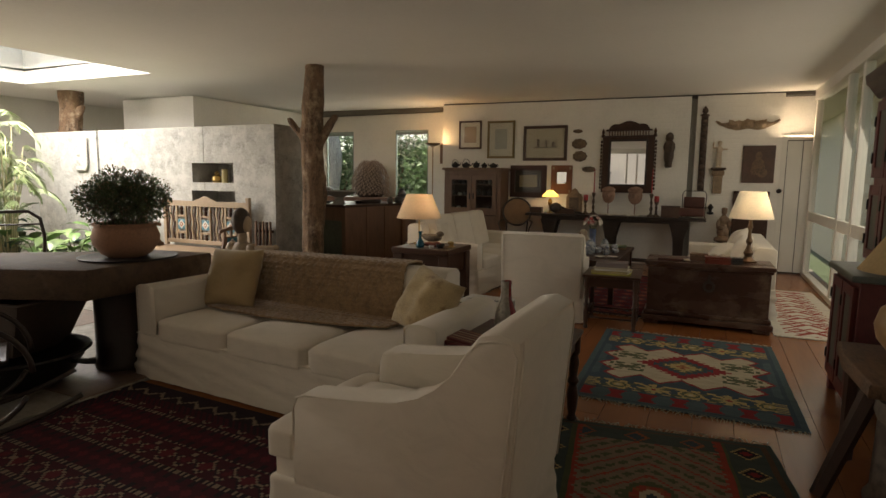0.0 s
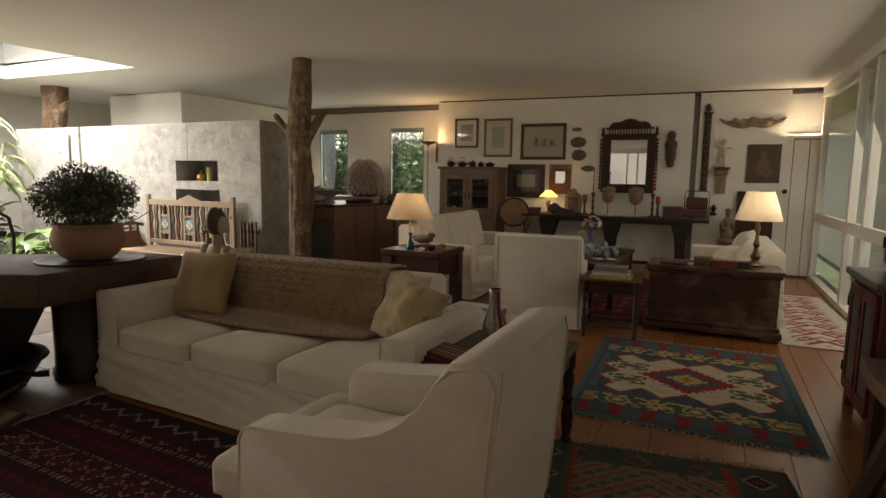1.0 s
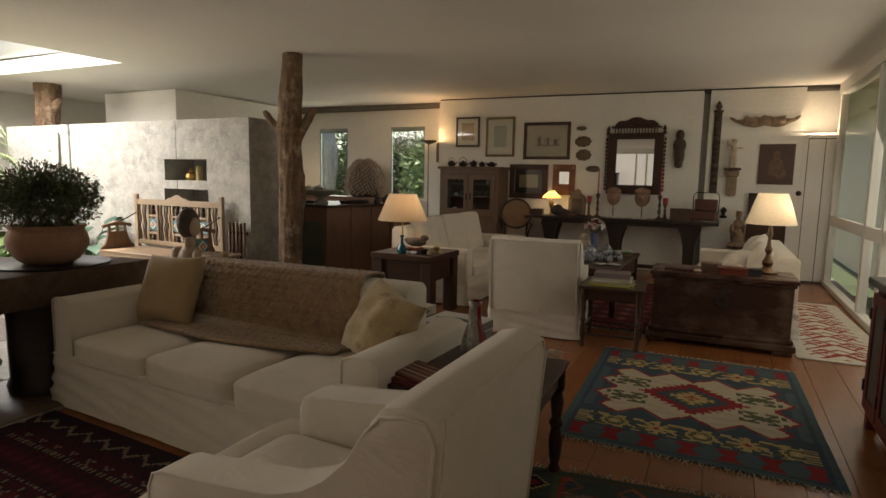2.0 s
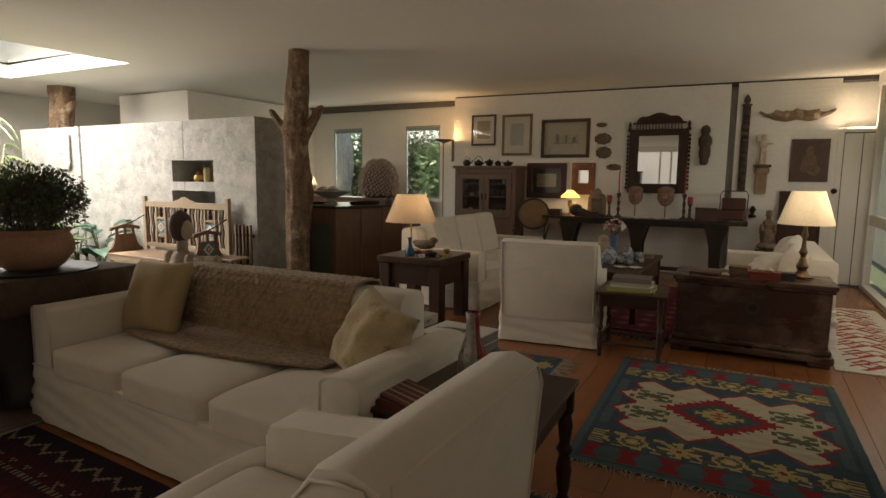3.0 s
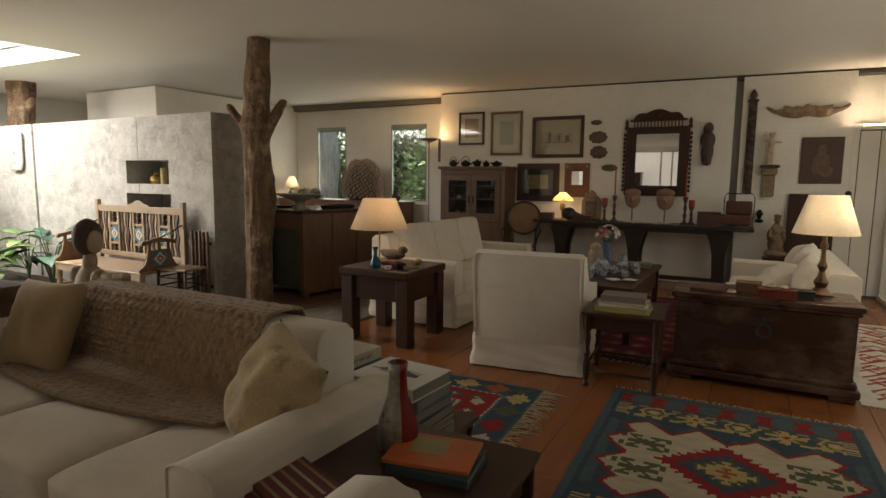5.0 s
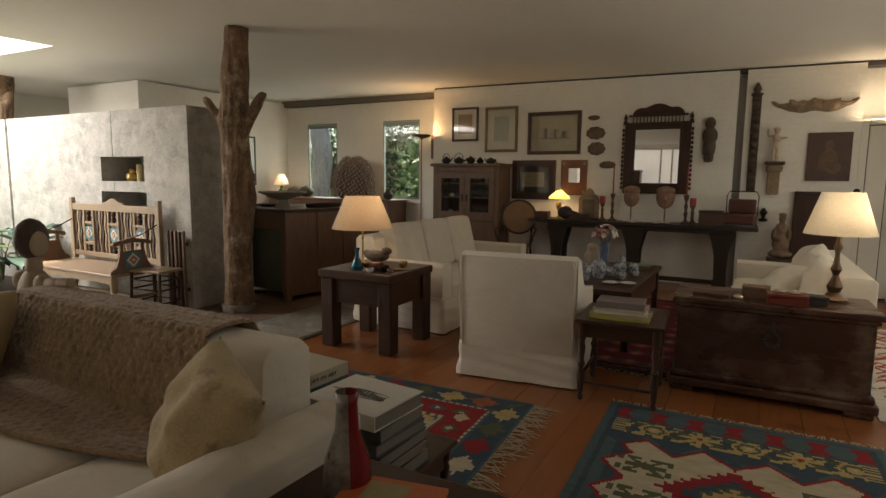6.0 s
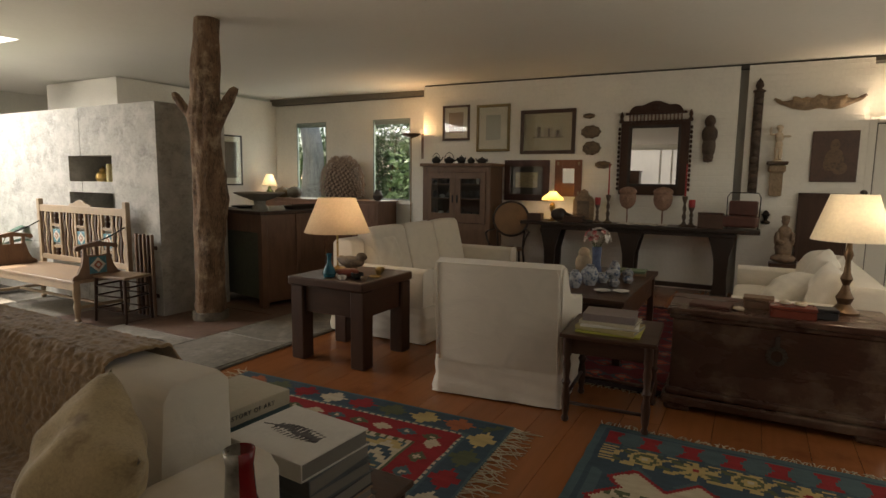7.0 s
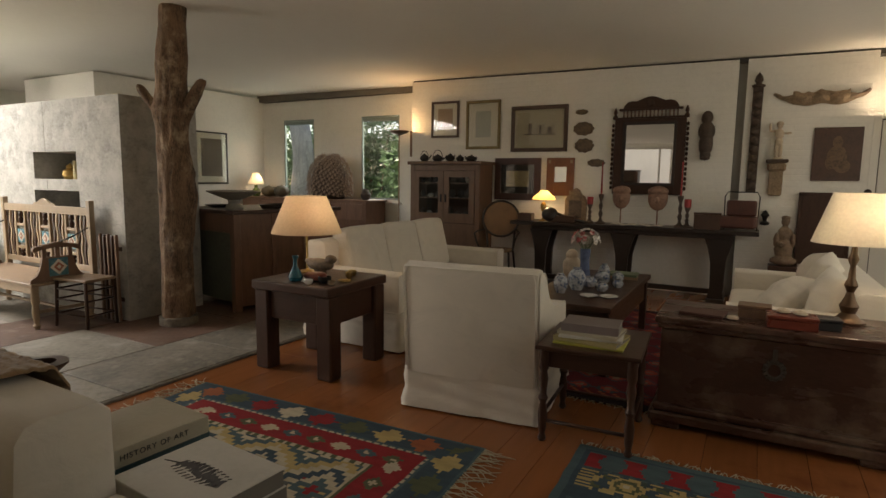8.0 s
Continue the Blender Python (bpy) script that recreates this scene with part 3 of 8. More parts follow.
def armchair(name, label, at, rz, width=0.92, depth=1.1, back_h=0.93, arm_h=0.62, seat=0.43):
    """A slip-covered armchair that faces -y, whose arms sweep up into the back."""
    s = thing(name, label, "armchair", at, rz, "white armchairs")
    hw, hd = width / 2, depth / 2
    bm = B()
    skirt(bm, -hw - 0.003, -hd + 0.02, hw + 0.003, hd - 0.056, 0.012, 0.27, 0.012, 120, rz + 2, 0.013)
    part("skirt", bm, LINEN, s, smooth=True)
    bm = B()
    box(bm, -hw + 0.02, -hd + 0.025, 0.242, hw - 0.03, hd - 0.06, seat - 0.12, 0.02, 2)
    part("body", bm, LINEN, s, smooth="auto")
    yb = hd - 0.02
    side = [(-hd + 0.16, 0.24), (-hd + 0.15, 0.34), (-hd + 0.15, arm_h - 0.06), (-hd + 0.17, arm_h - 0.015), (-hd + 0.21, arm_h)]
    for y, z in ((-hd + 0.30, arm_h + 0.005), (-hd + 0.45, arm_h + 0.02), (-hd + 0.60, arm_h + 0.04), (hd - 0.36, arm_h + 0.065), (hd - 0.29, arm_h + 0.11), (hd - 0.23, arm_h + 0.19), (hd - 0.18, arm_h + 0.27), (hd - 0.14, back_h - 0.03), (hd - 0.08, back_h - 0.02)):
        side.append((y, min(z, back_h - 0.02)))
    side += [(yb - 0.01, back_h - 0.022), (yb + 0.014, back_h - 0.07), (yb - 0.045, 0.24)]
    for sx in (-1, 1):
        bm = B()
        prism(bm, side, "x", sx * hw, sx * (hw - 0.15), 0.016, 2)
        o = part("arm", bm, LINEN, s, smooth="auto")
        bm = B()
        piped(bm, [(sx * (hw - 0.004), p[0], p[1]) for p in side])
        part("piping", bm, PIPING, o, smooth=True)
    bm = B()
    prof = [(yb - 0.24, 0.3), (yb - 0.16, back_h - 0.06), (yb - 0.12, back_h - 0.01), (yb - 0.05, back_h + 0.005), (yb + 0.02, back_h - 0.02), (yb + 0.03, back_h - 0.07), (yb - 0.028, 0.24)]
    prism(bm, prof, "x", -hw + 0.012, hw - 0.012, 0.014, 2)
    o = part("backrest", bm, LINEN, s, smooth="auto")
    bm = B()
    piped(bm, [(-hw + 0.025, yb - 0.024, 0.25), (-hw + 0.025, yb + 0.032, back_h - 0.07), (-hw + 0.04, yb + 0.024, back_h - 0.02), (hw - 0.04, yb + 0.024, back_h - 0.02), (hw - 0.025, yb + 0.032, back_h - 0.07), (hw - 0.025, yb - 0.024, 0.25)])
    part("piping", bm, PIPING, o, smooth=True)
    bm = B()
    block_cushion(bm, -hw + 0.155, -hd + 0.09, seat - 0.145, hw - 0.155, hd - 0.24, seat, 0.03, at[0])
    front = B()
    block_cushion(front, -hw + 0.012, -hd - 0.005, seat - 0.15, hw - 0.012, -hd + 0.15, seat - 0.012, 0.022, at[0] + 2, 9)
    me = bpy.data.meshes.new("cushion_front")
    front.to_mesh(me)
    front.free()
    bm.from_mesh(me)
    bpy.data.meshes.remove(me)
    part("seat_cushion", bm, LINEN, s, smooth=True)
    return s


sofa("sofa", "long white slip-covered three-seat sofa beside the dark rug", (-2.545, 3.22, 0), -2, 2.52, 1.02, 0.2, 0.705, 0.848, 3, back_w=2.12, group="white sofas", rise=0.034)
sofa("sofa", "white slip-covered sofa with loose back cushions", (-3.22, 7.85, 0), 90, 2.25, 1.08, 0.2, 0.67, 0.9, 3, 3, group="white sofas")
sofa("sofa", "white slip-covered sofa with rumpled cushions behind the chest", (0.22, 8.1, 0), -90, 2.05, 0.98, 0.2, 0.64, 0.80, 2, group="white sofas")
armchair("armchair", "white slip-covered armchair with sweeping arms", (-1.07, 2.10, 0), -90, 0.80, 1.08, 0.995, 0.65, 0.49)
armchair("armchair", "white slip-covered armchair with its back turned", (-1.66, 6.33, 0), 187, 0.87, 1.06, 0.95, 0.62, 0.45)

# throw over the long sofa: hangs over the back and lies on the seat
SFX, SFY = -2.55, 3.22
th = thing("throw", "brown textured wool throw draped over the white sofa", "throw", (SFX, SFY, 0), -2)
PATHT = [(0.535, 0.45), (0.535, 0.80), (0.495, 0.868), (0.40, 0.884), (0.285, 0.875), (0.247, 0.81), (0.205, 0.62), (0.19, 0.515), (0.12, 0.497), (-0.02, 0.503), (-0.14, 0.507)]
LENS = [0.0]
for p, q in zip(PATHT, PATHT[1:]):
    LENS.append(LENS[-1] + math.hypot(q[0] - p[0], q[1] - p[1]))


def throw_at(u, v):
    s = v * LENS[-1]
    k = max(i for i in range(len(LENS) - 1) if LENS[i] <= s + 1e-9)
    f = (s - LENS[k]) / (LENS[k + 1] - LENS[k])
    y = PATHT[k][0] + (PATHT[k + 1][0] - PATHT[k][0]) * f
    z = PATHT[k][1] + (PATHT[k + 1][1] - PATHT[k][1]) * f
    x = -0.93 + 1.55 * u
    z += 0.034 * (x / 2.12 + 0.5) * min(1, max(0, (z - 0.5) / 0.2))
    y -= (0.10 * math.sin(u * 3.0) - 0.16 * u) * max(0, v - 0.72) / 0.28
    row = int(v * 30)
    sc = abs(math.sin((u * 26 + 0.5 * (row % 2) + 1.2 * noise.noise(Vector((u * 7, v * 9, 2)))) * math.pi))
    tuft = 0.0085 * sc * ((v * 30) % 1.0) ** 0.8 + 0.006 * noise.noise(Vector((u * 70, v * 80, 1.0)))
    front = v > 0.45
    return Vector((x + 0.01 * noise.noise(Vector((v * 6, u, 0))), y - (abs(tuft) if front and v < 0.72 else 0), z + abs(tuft) * (1 if v >= 0.3 else 0.4)))


bm = B()
sheet(bm, throw_at, 190, 220)
for v in [g for g in bmesh.ops.extrude_edge_only(bm, edges=[e for e in bm.edges if e.is_boundary])["geom"] if isinstance(g, bmesh.types.BMVert)]:
    v.co.z -= 0.012
part("cloth", bm, THROW, th, smooth=True)


def cushion(label, m, size, h, mat, pinch=1.4, crease=0.035, power=2.0):
    c = new("cushion")
    c.matrix_basis = m
    tagged(c, label, "cushion", "sofa cushions")
    bm = B()
    pillow(bm, size, size, h, 26, pinch=pinch, crease=crease, seed=size * 9, power=power)
    rough_cloth(bm, 0.007, 9)
    rough_cloth(bm, 0.003, 28)
    part("cover", bm, mat, c, smooth=True)
    return c


def rough_cloth(bm, amp, size):
    for v in bm.verts:
        v.co += noise.noise_vector(v.co * size) * amp


cushion("square beige linen cushion on the white sofa", pose(-3.41, 3.31, 0.70, 70, -1, 6), 0.48, 0.17, BEIGE, 0.7, 0.012, 3.2)
cushion("pale beige cushion leaning on the sofa arm", pose(-1.629, 3.217, 0.695, 61.9, 13.3, -24.6), 0.44, 0.26, PALEBEIGE)
for x, y, z, rx, ry, rz_, sz in ((0.36, 7.50, 0.66, 76, 6, -84, 0.44), (0.12, 7.98, 0.58, 38, -10, -64, 0.42), (0.38, 8.12, 0.69, 80, 9, -96, 0.44), (0.35, 8.66, 0.67, 74, -6, -88, 0.44)):
    cushion("rumpled white cushion on the sofa behind the chest", pose(x, y, z, rx, ry, rz_), sz, 0.24, LINEN)
for x, y, z, rx, ry, rz_, sz in ((-3.42, 7.15, 0.72, 64, 10, 80, 0.52),):
    cushion("white cushion slumped on the far sofa", pose(x, y, z, rx, ry, rz_), sz, 0.24, LINEN)

# ---- tables and cabinets ----


def turned_leg(bm, x, y, z1, r=0.024, z0=0.0):
    h = z1 - z0
    prof = [(r * 0.75, 0), (r * 1.1, 0.03 * h), (r * 0.7, 0.08 * h), (r * 1.0, 0.14 * h), (r * 1.25, 0.3 * h), (r * 0.8, 0.42 * h), (r * 1.3, 0.47 * h), (r * 0.8, 0.52 * h), (r * 1.2, 0.68 * h), (r * 0.85, 0.76 * h), (r * 1.25, 0.8 * h), (r * 1.25, h)]
    lathe(bm, prof, 14, (x, y, z0))


def heavy_table():
    t = thing("side_table", "heavy dark wooden side table with thick square legs", "table", (-3.08, 6.21, 0), 1)
    boxed("tabletop", (-0.37, -0.37, 0.62, 0.37, 0.37, 0.69), DARKWOOD, t, bevel=0.012, seg=2)
    for sx in (-1, 1):
        for sy in (-1, 1):
            boxed("leg", (sx * 0.3 - 0.065, sy * 0.28 - 0.065, 0, sx * 0.3 + 0.065, sy * 0.28 + 0.065, 0.62), DARKWOODZ, t, bevel=0.01)
    for s in (-1, 1):
        boxed("apron", (-0.235, s * 0.28 - 0.03, 0.4, 0.235, s * 0.28 + 0.03, 0.62), DARKWOOD, t)
        boxed("apron", (s * 0.3 - 0.03, -0.215, 0.4, s * 0.3 + 0.03, 0.215, 0.62), DARKWOOD, t)


heavy_table()


def turned_table(name, label, at, rz, w, d, h, r=0.022, stretch=True, top=0.025, mat=DARKWOOD):
    t = thing(name, label, "table", at, rz)
    boxed("tabletop", (-w / 2, -d / 2, h - top, w / 2, d / 2, h), mat, t, bevel=0.006, seg=2)
    for s in (-1, 1):
        boxed("apron", (-w / 2 + 0.06, s * (d / 2 - 0.045) - 0.01, h - top - 0.1, w / 2 - 0.06, s * (d / 2 - 0.045) + 0.01, h - top), mat, t)
        boxed("apron", (s * (w / 2 - 0.045) - 0.01, -d / 2 + 0.06, h - top - 0.1, s * (w / 2 - 0.045) + 0.01, d / 2 - 0.06, h - top), mat, t)
        for q in (-1, 1):
            bm = B()
            turned_leg(bm, s * (w / 2 - 0.045), q * (d / 2 - 0.045), h - top, r)
            part("leg", bm, DARKWOODZ, t, smooth="auto")
        if stretch:
            bm = B()
            tube(bm, [(-w / 2 + 0.05, s * (d / 2 - 0.045), 0.12), (w / 2 - 0.05, s * (d / 2 - 0.045), 0.12)], 0.011)
            part("stretcher", bm, DARKWOOD, t, smooth=True)
            bm = B()
            tube(bm, [(s * (w / 2 - 0.045), -d / 2 + 0.05, 0.16), (s * (w / 2 - 0.045), d / 2 - 0.05, 0.16)], 0.011)
            part("stretcher", bm, DARKWOOD, t, smooth=True)
    return t


turned_table("side_table", "small dark wooden side table with turned legs", (-0.885, 6.06, 0), 4, 0.56, 0.60, 0.56)
turned_table("end_table", "dark wooden end table with turned legs beside the armchair", (-1.02, 3.12, 0), 2, 0.72, 0.72, 0.585, 0.03, False)


def chest():
    c = thing("chest", "large old dark wooden chest with a worn front", "chest", (0.0, 6.62, 0), 1)
    boxed("lid", (-0.61, -0.29, 0.635, 0.61, 0.29, 0.675), CHESTWOOD, c, bevel=0.008, seg=2)
    boxed("body", (-0.575, -0.262, 0.13, 0.575, 0.262, 0.605), CHESTWOOD, c, bevel=0.006)
    boxed("lid_moulding", (-0.595, -0.277, 0.605, 0.595, 0.277, 0.635), CHESTWOOD, c, bevel=0.01, seg=2)
    bm = B()
    box(bm, -0.62, -0.305, 0.04, 0.62, 0.305, 0.10, 0.014, 2)
    box(bm, -0.60, -0.285, 0.1, 0.60, 0.285, 0.145, 0.014, 2)
    for sx in (-1, 1):
        for sy in (-1, 1):
            box(bm, sx * 0.52 - 0.08, sy * 0.22 - 0.07, 0, sx * 0.52 + 0.08, sy * 0.22 + 0.07, 0.055, 0.01)
    part("plinth", bm, CHESTWOOD, c)
    bm = B()
    for k in range(14):
        a = 2 * math.pi * k / 14
        lathe(bm, [(0.0, 0), (0.012, 0.002), (0.010, 0.008), (0, 0.010)], 8, m=Matrix.Translation((0.02 + 0.048 * math.cos(a), -0.263, 0.44 + 0.052 * math.sin(a))) @ Matrix.Rotation(radians(90), 4, "X"))
    tube(bm, [(0.02 + 0.037 * math.cos(a), -0.266, 0.44 + 0.040 * math.sin(a)) for a in [2 * math.pi * k / 20 for k in range(21)]], 0.006, 6)
    box(bm, 0.008, -0.270, 0.495, 0.032, -0.262, 0.56, 0.002)
    part("lock_plate", bm, surface("worn_lock_iron", (0.10, 0.085, 0.07), 0.45, metal=0.7, vary=0.4, scale=20), c, "worn iron wreath-shaped lock plate")


chest()


def console():
    c = thing("console_table", "long dark wooden console table with shaped legs", "table", (-1.63, 10.6, 0), 0)
    boxed("tabletop", (-1.55, -0.27, 0.85, 1.56, 0.27, 0.9), BLACKWOOD, c, bevel=0.01, seg=2)
    boxed("apron", (-1.25, -0.2, 0.79, 1.3, 0.2, 0.85), BLACKWOOD, c)
    for x in (-1.12, 0.0, 1.14):
        bm = B()
        prism(bm, [(x - 0.16, 0.79), (x - 0.12, 0.68), (x - 0.075, 0.5), (x - 0.065, 0.2), (x - 0.09, 0.08), (x - 0.09, 0.05), (x + 0.09, 0.05), (x + 0.09, 0.08), (x + 0.065, 0.2), (x + 0.075, 0.5), (x + 0.12, 0.68), (x + 0.16, 0.79)], "y", -0.17, -0.11, 0.006, 1)
        prism(bm, [(x - 0.16, 0.79), (x - 0.075, 0.5), (x - 0.065, 0.2), (x - 0.09, 0.05), (x + 0.09, 0.05), (x + 0.065, 0.2), (x + 0.075, 0.5), (x + 0.16, 0.79)], "y", 0.11, 0.17, 0.006, 1)
        box(bm, x - 0.1, -0.22, 0.0, x + 0.1, 0.22, 0.05, 0.008)
        part("leg", bm, BLACKWOOD, c)
    boxed("stretcher", (-1.05, -0.03, 0.08, 1.08, 0.03, 0.14), BLACKWOOD, c)


console()


def china_cabinet():
    c = thing("china_cabinet", "brown wooden cabinet with two glazed doors", "cabinet", (-4.33, 10.7, 0), 0)
    W, D, H = 0.60, 0.24, 1.74
    boxed("cornice", (-W - 0.04, -D - 0.04, H - 0.05, W + 0.04, D, H), MIDWOOD, c, bevel=0.012, seg=2)
    for sx in (-1, 1):
        boxed("side_panel", (sx * (W - 0.015) - 0.015, -D + 0.02, 0.06, sx * (W - 0.015) + 0.015, D - 0.02, H - 0.05), MIDWOOD, c, bevel=0.002)
        boxed("stile", (sx * (W - 0.035) - 0.035, -D, 0.06, sx * (W - 0.035) + 0.035, -D + 0.019, H - 0.05), MIDWOOD, c, bevel=0.003)
        for y in (-D + 0.05, D - 0.05):
            boxed("foot", (sx * (W - 0.05) - 0.04, y - 0.04, 0, sx * (W - 0.05) + 0.04, y + 0.04, 0.058), MIDWOOD, c)
    boxed("back_panel", (-W, D - 0.019, 0.06, W, D, H - 0.05), DARKWOODZ, c, bevel=0)
    boxed("bottom_board", (-W + 0.031, -D + 0.02, 0.06, W - 0.031, D - 0.02, 0.1), MIDWOOD, c, bevel=0)
    for z in (0.9, 1.17, 1.4):
        boxed("shelf", (-W + 0.031, -D + 0.04, z, W - 0.031, D - 0.02, z + 0.018), MIDWOOD, c, bevel=0)
    boxed("top_rail", (-W + 0.071, -D, H - 0.14, W - 0.071, -D + 0.019, H - 0.05), MIDWOOD, c)
    boxed("lower_panel", (-W + 0.071, -D, 0.06, W - 0.071, -D + 0.019, 0.8), MIDWOOD, c)
    for sx in (-1, 1):
        a, b = (0.004, W - 0.075) if sx > 0 else (-W + 0.075, -0.004)
        bm = B()
        holed(bm, a, b, 0.81, H - 0.145, [(a + 0.09, b - 0.09, 0.95, H - 0.24)], lambda q, u0, z0, u1, z1: box(q, u0, -D - 0.012, z0, u1, -D + 0.012, z1))
        o = part("door", bm, MIDWOOD, c)
        boxed("pane", (a + 0.09, -D - 0.002, 0.95, b - 0.09, -D + 0.002, H - 0.24), PANE, o, bevel=0)
        boxed("door_handle", (-sx * 0.0 + sx * 0.04 - 0.012, -D - 0.03, 1.12, sx * 0.04 + 0.012, -D - 0.012, 1.24), IRON, o, "dark iron latch")
    rng = random.Random(3)
    for z in (0.918, 1.188, 1.418):
        x = -W + 0.12
        while x < W - 0.12:
            r = rng.uniform(0.03, 0.055)
            h = rng.uniform(0.05, 0.13)
            k = thing("crockery", "dark glazed crockery on a cabinet shelf", "crockery", (-4.33 + x, 10.66, z), 0, "crockery in the cabinet")
            bm = B()
            lathe(bm, [(r * 0.6, 0), (r, h * 0.35), (r * 0.95, h * 0.7), (r * 0.6, h * 0.9), (r * 0.7, h)], 12)
            part("vessel", bm, PORCELAIN if rng.random() < 0.35 else CLAYDARK, k, smooth=True)
            x += r * 2 + rng.uniform(0.015, 0.06)


CLAYDARK = surface("dark_clay", (0.055, 0.045, 0.04), 0.5, vary=0.3, scale=8, grain=40, bump=0.15)
PORCELAIN = surface("white_porcelain", (0.62, 0.60, 0.56), 0.25, vary=0.1, scale=8, grain=30, bump=0.03)
china_cabinet()


def counter():
    c = thing("counter_desk", "large dark panelled wooden counter desk", "desk", (-5.27, 7.70, STONE_Z), -10)
    boxed("desktop", (-0.56, -0.73, 1.045, 0.56, 0.73, 1.085), DARKWOOD, c, bevel=0.008, seg=2)
    boxed("body", (-0.46, -0.635, 0.08, 0.46, 0.63, 1.045), GREENWOOD, c)
    for sx in (-1, 1):
        for sy in (-1, 1):
            boxed("leg", (sx * 0.49 - 0.04, sy * 0.66 - 0.04, 0, sx * 0.49 + 0.04, sy * 0.66 + 0.04, 1.045), COUNTERWOOD, c)
    for s in (-1, 1):
        boxed("apron", (-0.45, s * 0.66 - 0.02, 0.84, 0.45, s * 0.66 + 0.02, 1.045), COUNTERWOOD, c)
        boxed("panel", (s * 0.49 - 0.015, -0.62, 0.05, s * 0.49 + 0.015, 0.62, 1.045), COUNTERWOOD, c)
    for y in (-0.2, 0.22):
        boxed("stile", (0.5, y - 0.03, 0.05, 0.52, y + 0.03, 1.045), COUNTERWOOD, c)


COUNTERWOOD = surface("red_brown_counter_wood", (0.17, 0.085, 0.05), 0.42, vary=0.4, scale=3, grain=30, bump=0.2, stretch=(6, 6, 1), wave=0.5)
GREENWOOD = surface("dark_green_stained_wood", (0.085, 0.095, 0.065), 0.5, vary=0.35, scale=3, grain=25, bump=0.15)
counter()


def coffee_table():
    t = thing("coffee_table", "low dark wooden coffee table crowded with ceramics", "table", (-1.3, 7.85, 0), 0)
    boxed("tabletop", (-0.42, -0.9, 0.5, 0.3, 0.9, 0.545), DARKWOOD, t, bevel=0.008, seg=2)
    for sx in (-1, 1):
        boxed("apron", (sx * 0.25 - 0.012, -0.78, 0.3, sx * 0.25 + 0.012, 0.78, 0.5), DARKWOOD, t)
        boxed("apron", (-0.23, sx * 0.82 - 0.012, 0.3, 0.23, sx * 0.82 + 0.012, 0.5), DARKWOOD, t)
        for sy in (-1, 1):
            boxed("leg", (sx * 0.25 - 0.03, sy * 0.82 - 0.03, 0, sx * 0.25 + 0.03, sy * 0.82 + 0.03, 0.5), DARKWOODZ, t)


coffee_table()

# ---- tree-trunk columns ----


def rough(bm, amp, size, seed=0):
    """Uneven, carved-looking relief."""
    for v in bm.verts:
        d = noise.noise_vector(v.co * size + Vector((seed, seed, 0)))
        v.co += d * amp


def trunk(at, h, r0, r1, stubs, lean=(0, 0), base=True):
    t = thing("tree_trunk_column", "rough debarked tree-trunk column with branch stubs", "column", at, 0, "trunk columns", "structure")
    bm = B()
    n = 170
    tube(bm, [(lean[0] * k / n + 0.008 * math.sin(k * 0.05), lean[1] * k / n + 0.008 * math.cos(k * 0.07), 0.03 + (h - 0.03) * k / n) for k in range(n + 1)],
         [(r0 + (r1 - r0) * k / n) * (1 + 0.22 * math.exp(-((k / n - 0.68) / 0.06) ** 2)) for k in range(n + 1)], 64, 0.3, seed=at[0])
    for v in bm.verts:
        c = Vector((lean[0] * v.co.z / h, lean[1] * v.co.z / h, v.co.z))
        v.co += (v.co - c) * (0.10 * noise.noise(Vector((v.co.x * 22, v.co.y * 22, v.co.z * 4.5))) + 0.16 * max(0, noise.noise(v.co * 6.5 + Vector((7, 0, 0))) - 0.25) - 0.10 * max(0, noise.noise(Vector((v.co.x * 9, v.co.y * 9, v.co.z * 2.2)) + Vector((0, 4, 0))) - 0.2) + 0.03 * noise.noise(Vector((v.co.x * 60, v.co.y * 60, v.co.z * 14))))
    part("trunk", bm, TRUNK, t, smooth=True)
    for z, (dx, dy), up, r, ln in stubs:
        bm = B()
        a = Vector((lean[0] * z / h, lean[1] * z / h, z))
        d = Vector((dx, dy, up)).normalized()
        tube(bm, [a + d * s * ln + Vector((0, 0, 0.05 * s * s)) for s in (0, 0.25, 0.5, 0.75, 0.93, 1)], [r * 1.7, r * 1.3, r, r * 0.95, r * 0.8, r * 0.45], 14, 0.6, seed=dx * 3 + 1)
        rough(bm, 0.012, 16, dx)
        part("branch_stub", bm, TRUNK, t, smooth=True)
    if base:
        bm = B()
        lathe(bm, [(r0 + 0.015, 0), (r0 + 0.015, 0.075), (r0 + 0.0, 0.08)], 24)
        part("footing", bm, STONE, t, smooth="auto")


trunk((-5.04, 6.36, STONE_Z), 3.0, 0.163, 0.127, [(1.86, (-0.8, -0.35), 0.95, 0.05, 0.5), (1.9, (0.75, 0.2), 0.85, 0.065, 0.50), (2.55, (0.6, -0.5), 0.25, 0.02, 0.17)], (0.06, 0.02))
trunk((-11.2, 6.95, 0), 3.1, 0.2, 0.185, [(2.5, (0.9, 0.1), 0.7, 0.06, 0.42)], base=False)

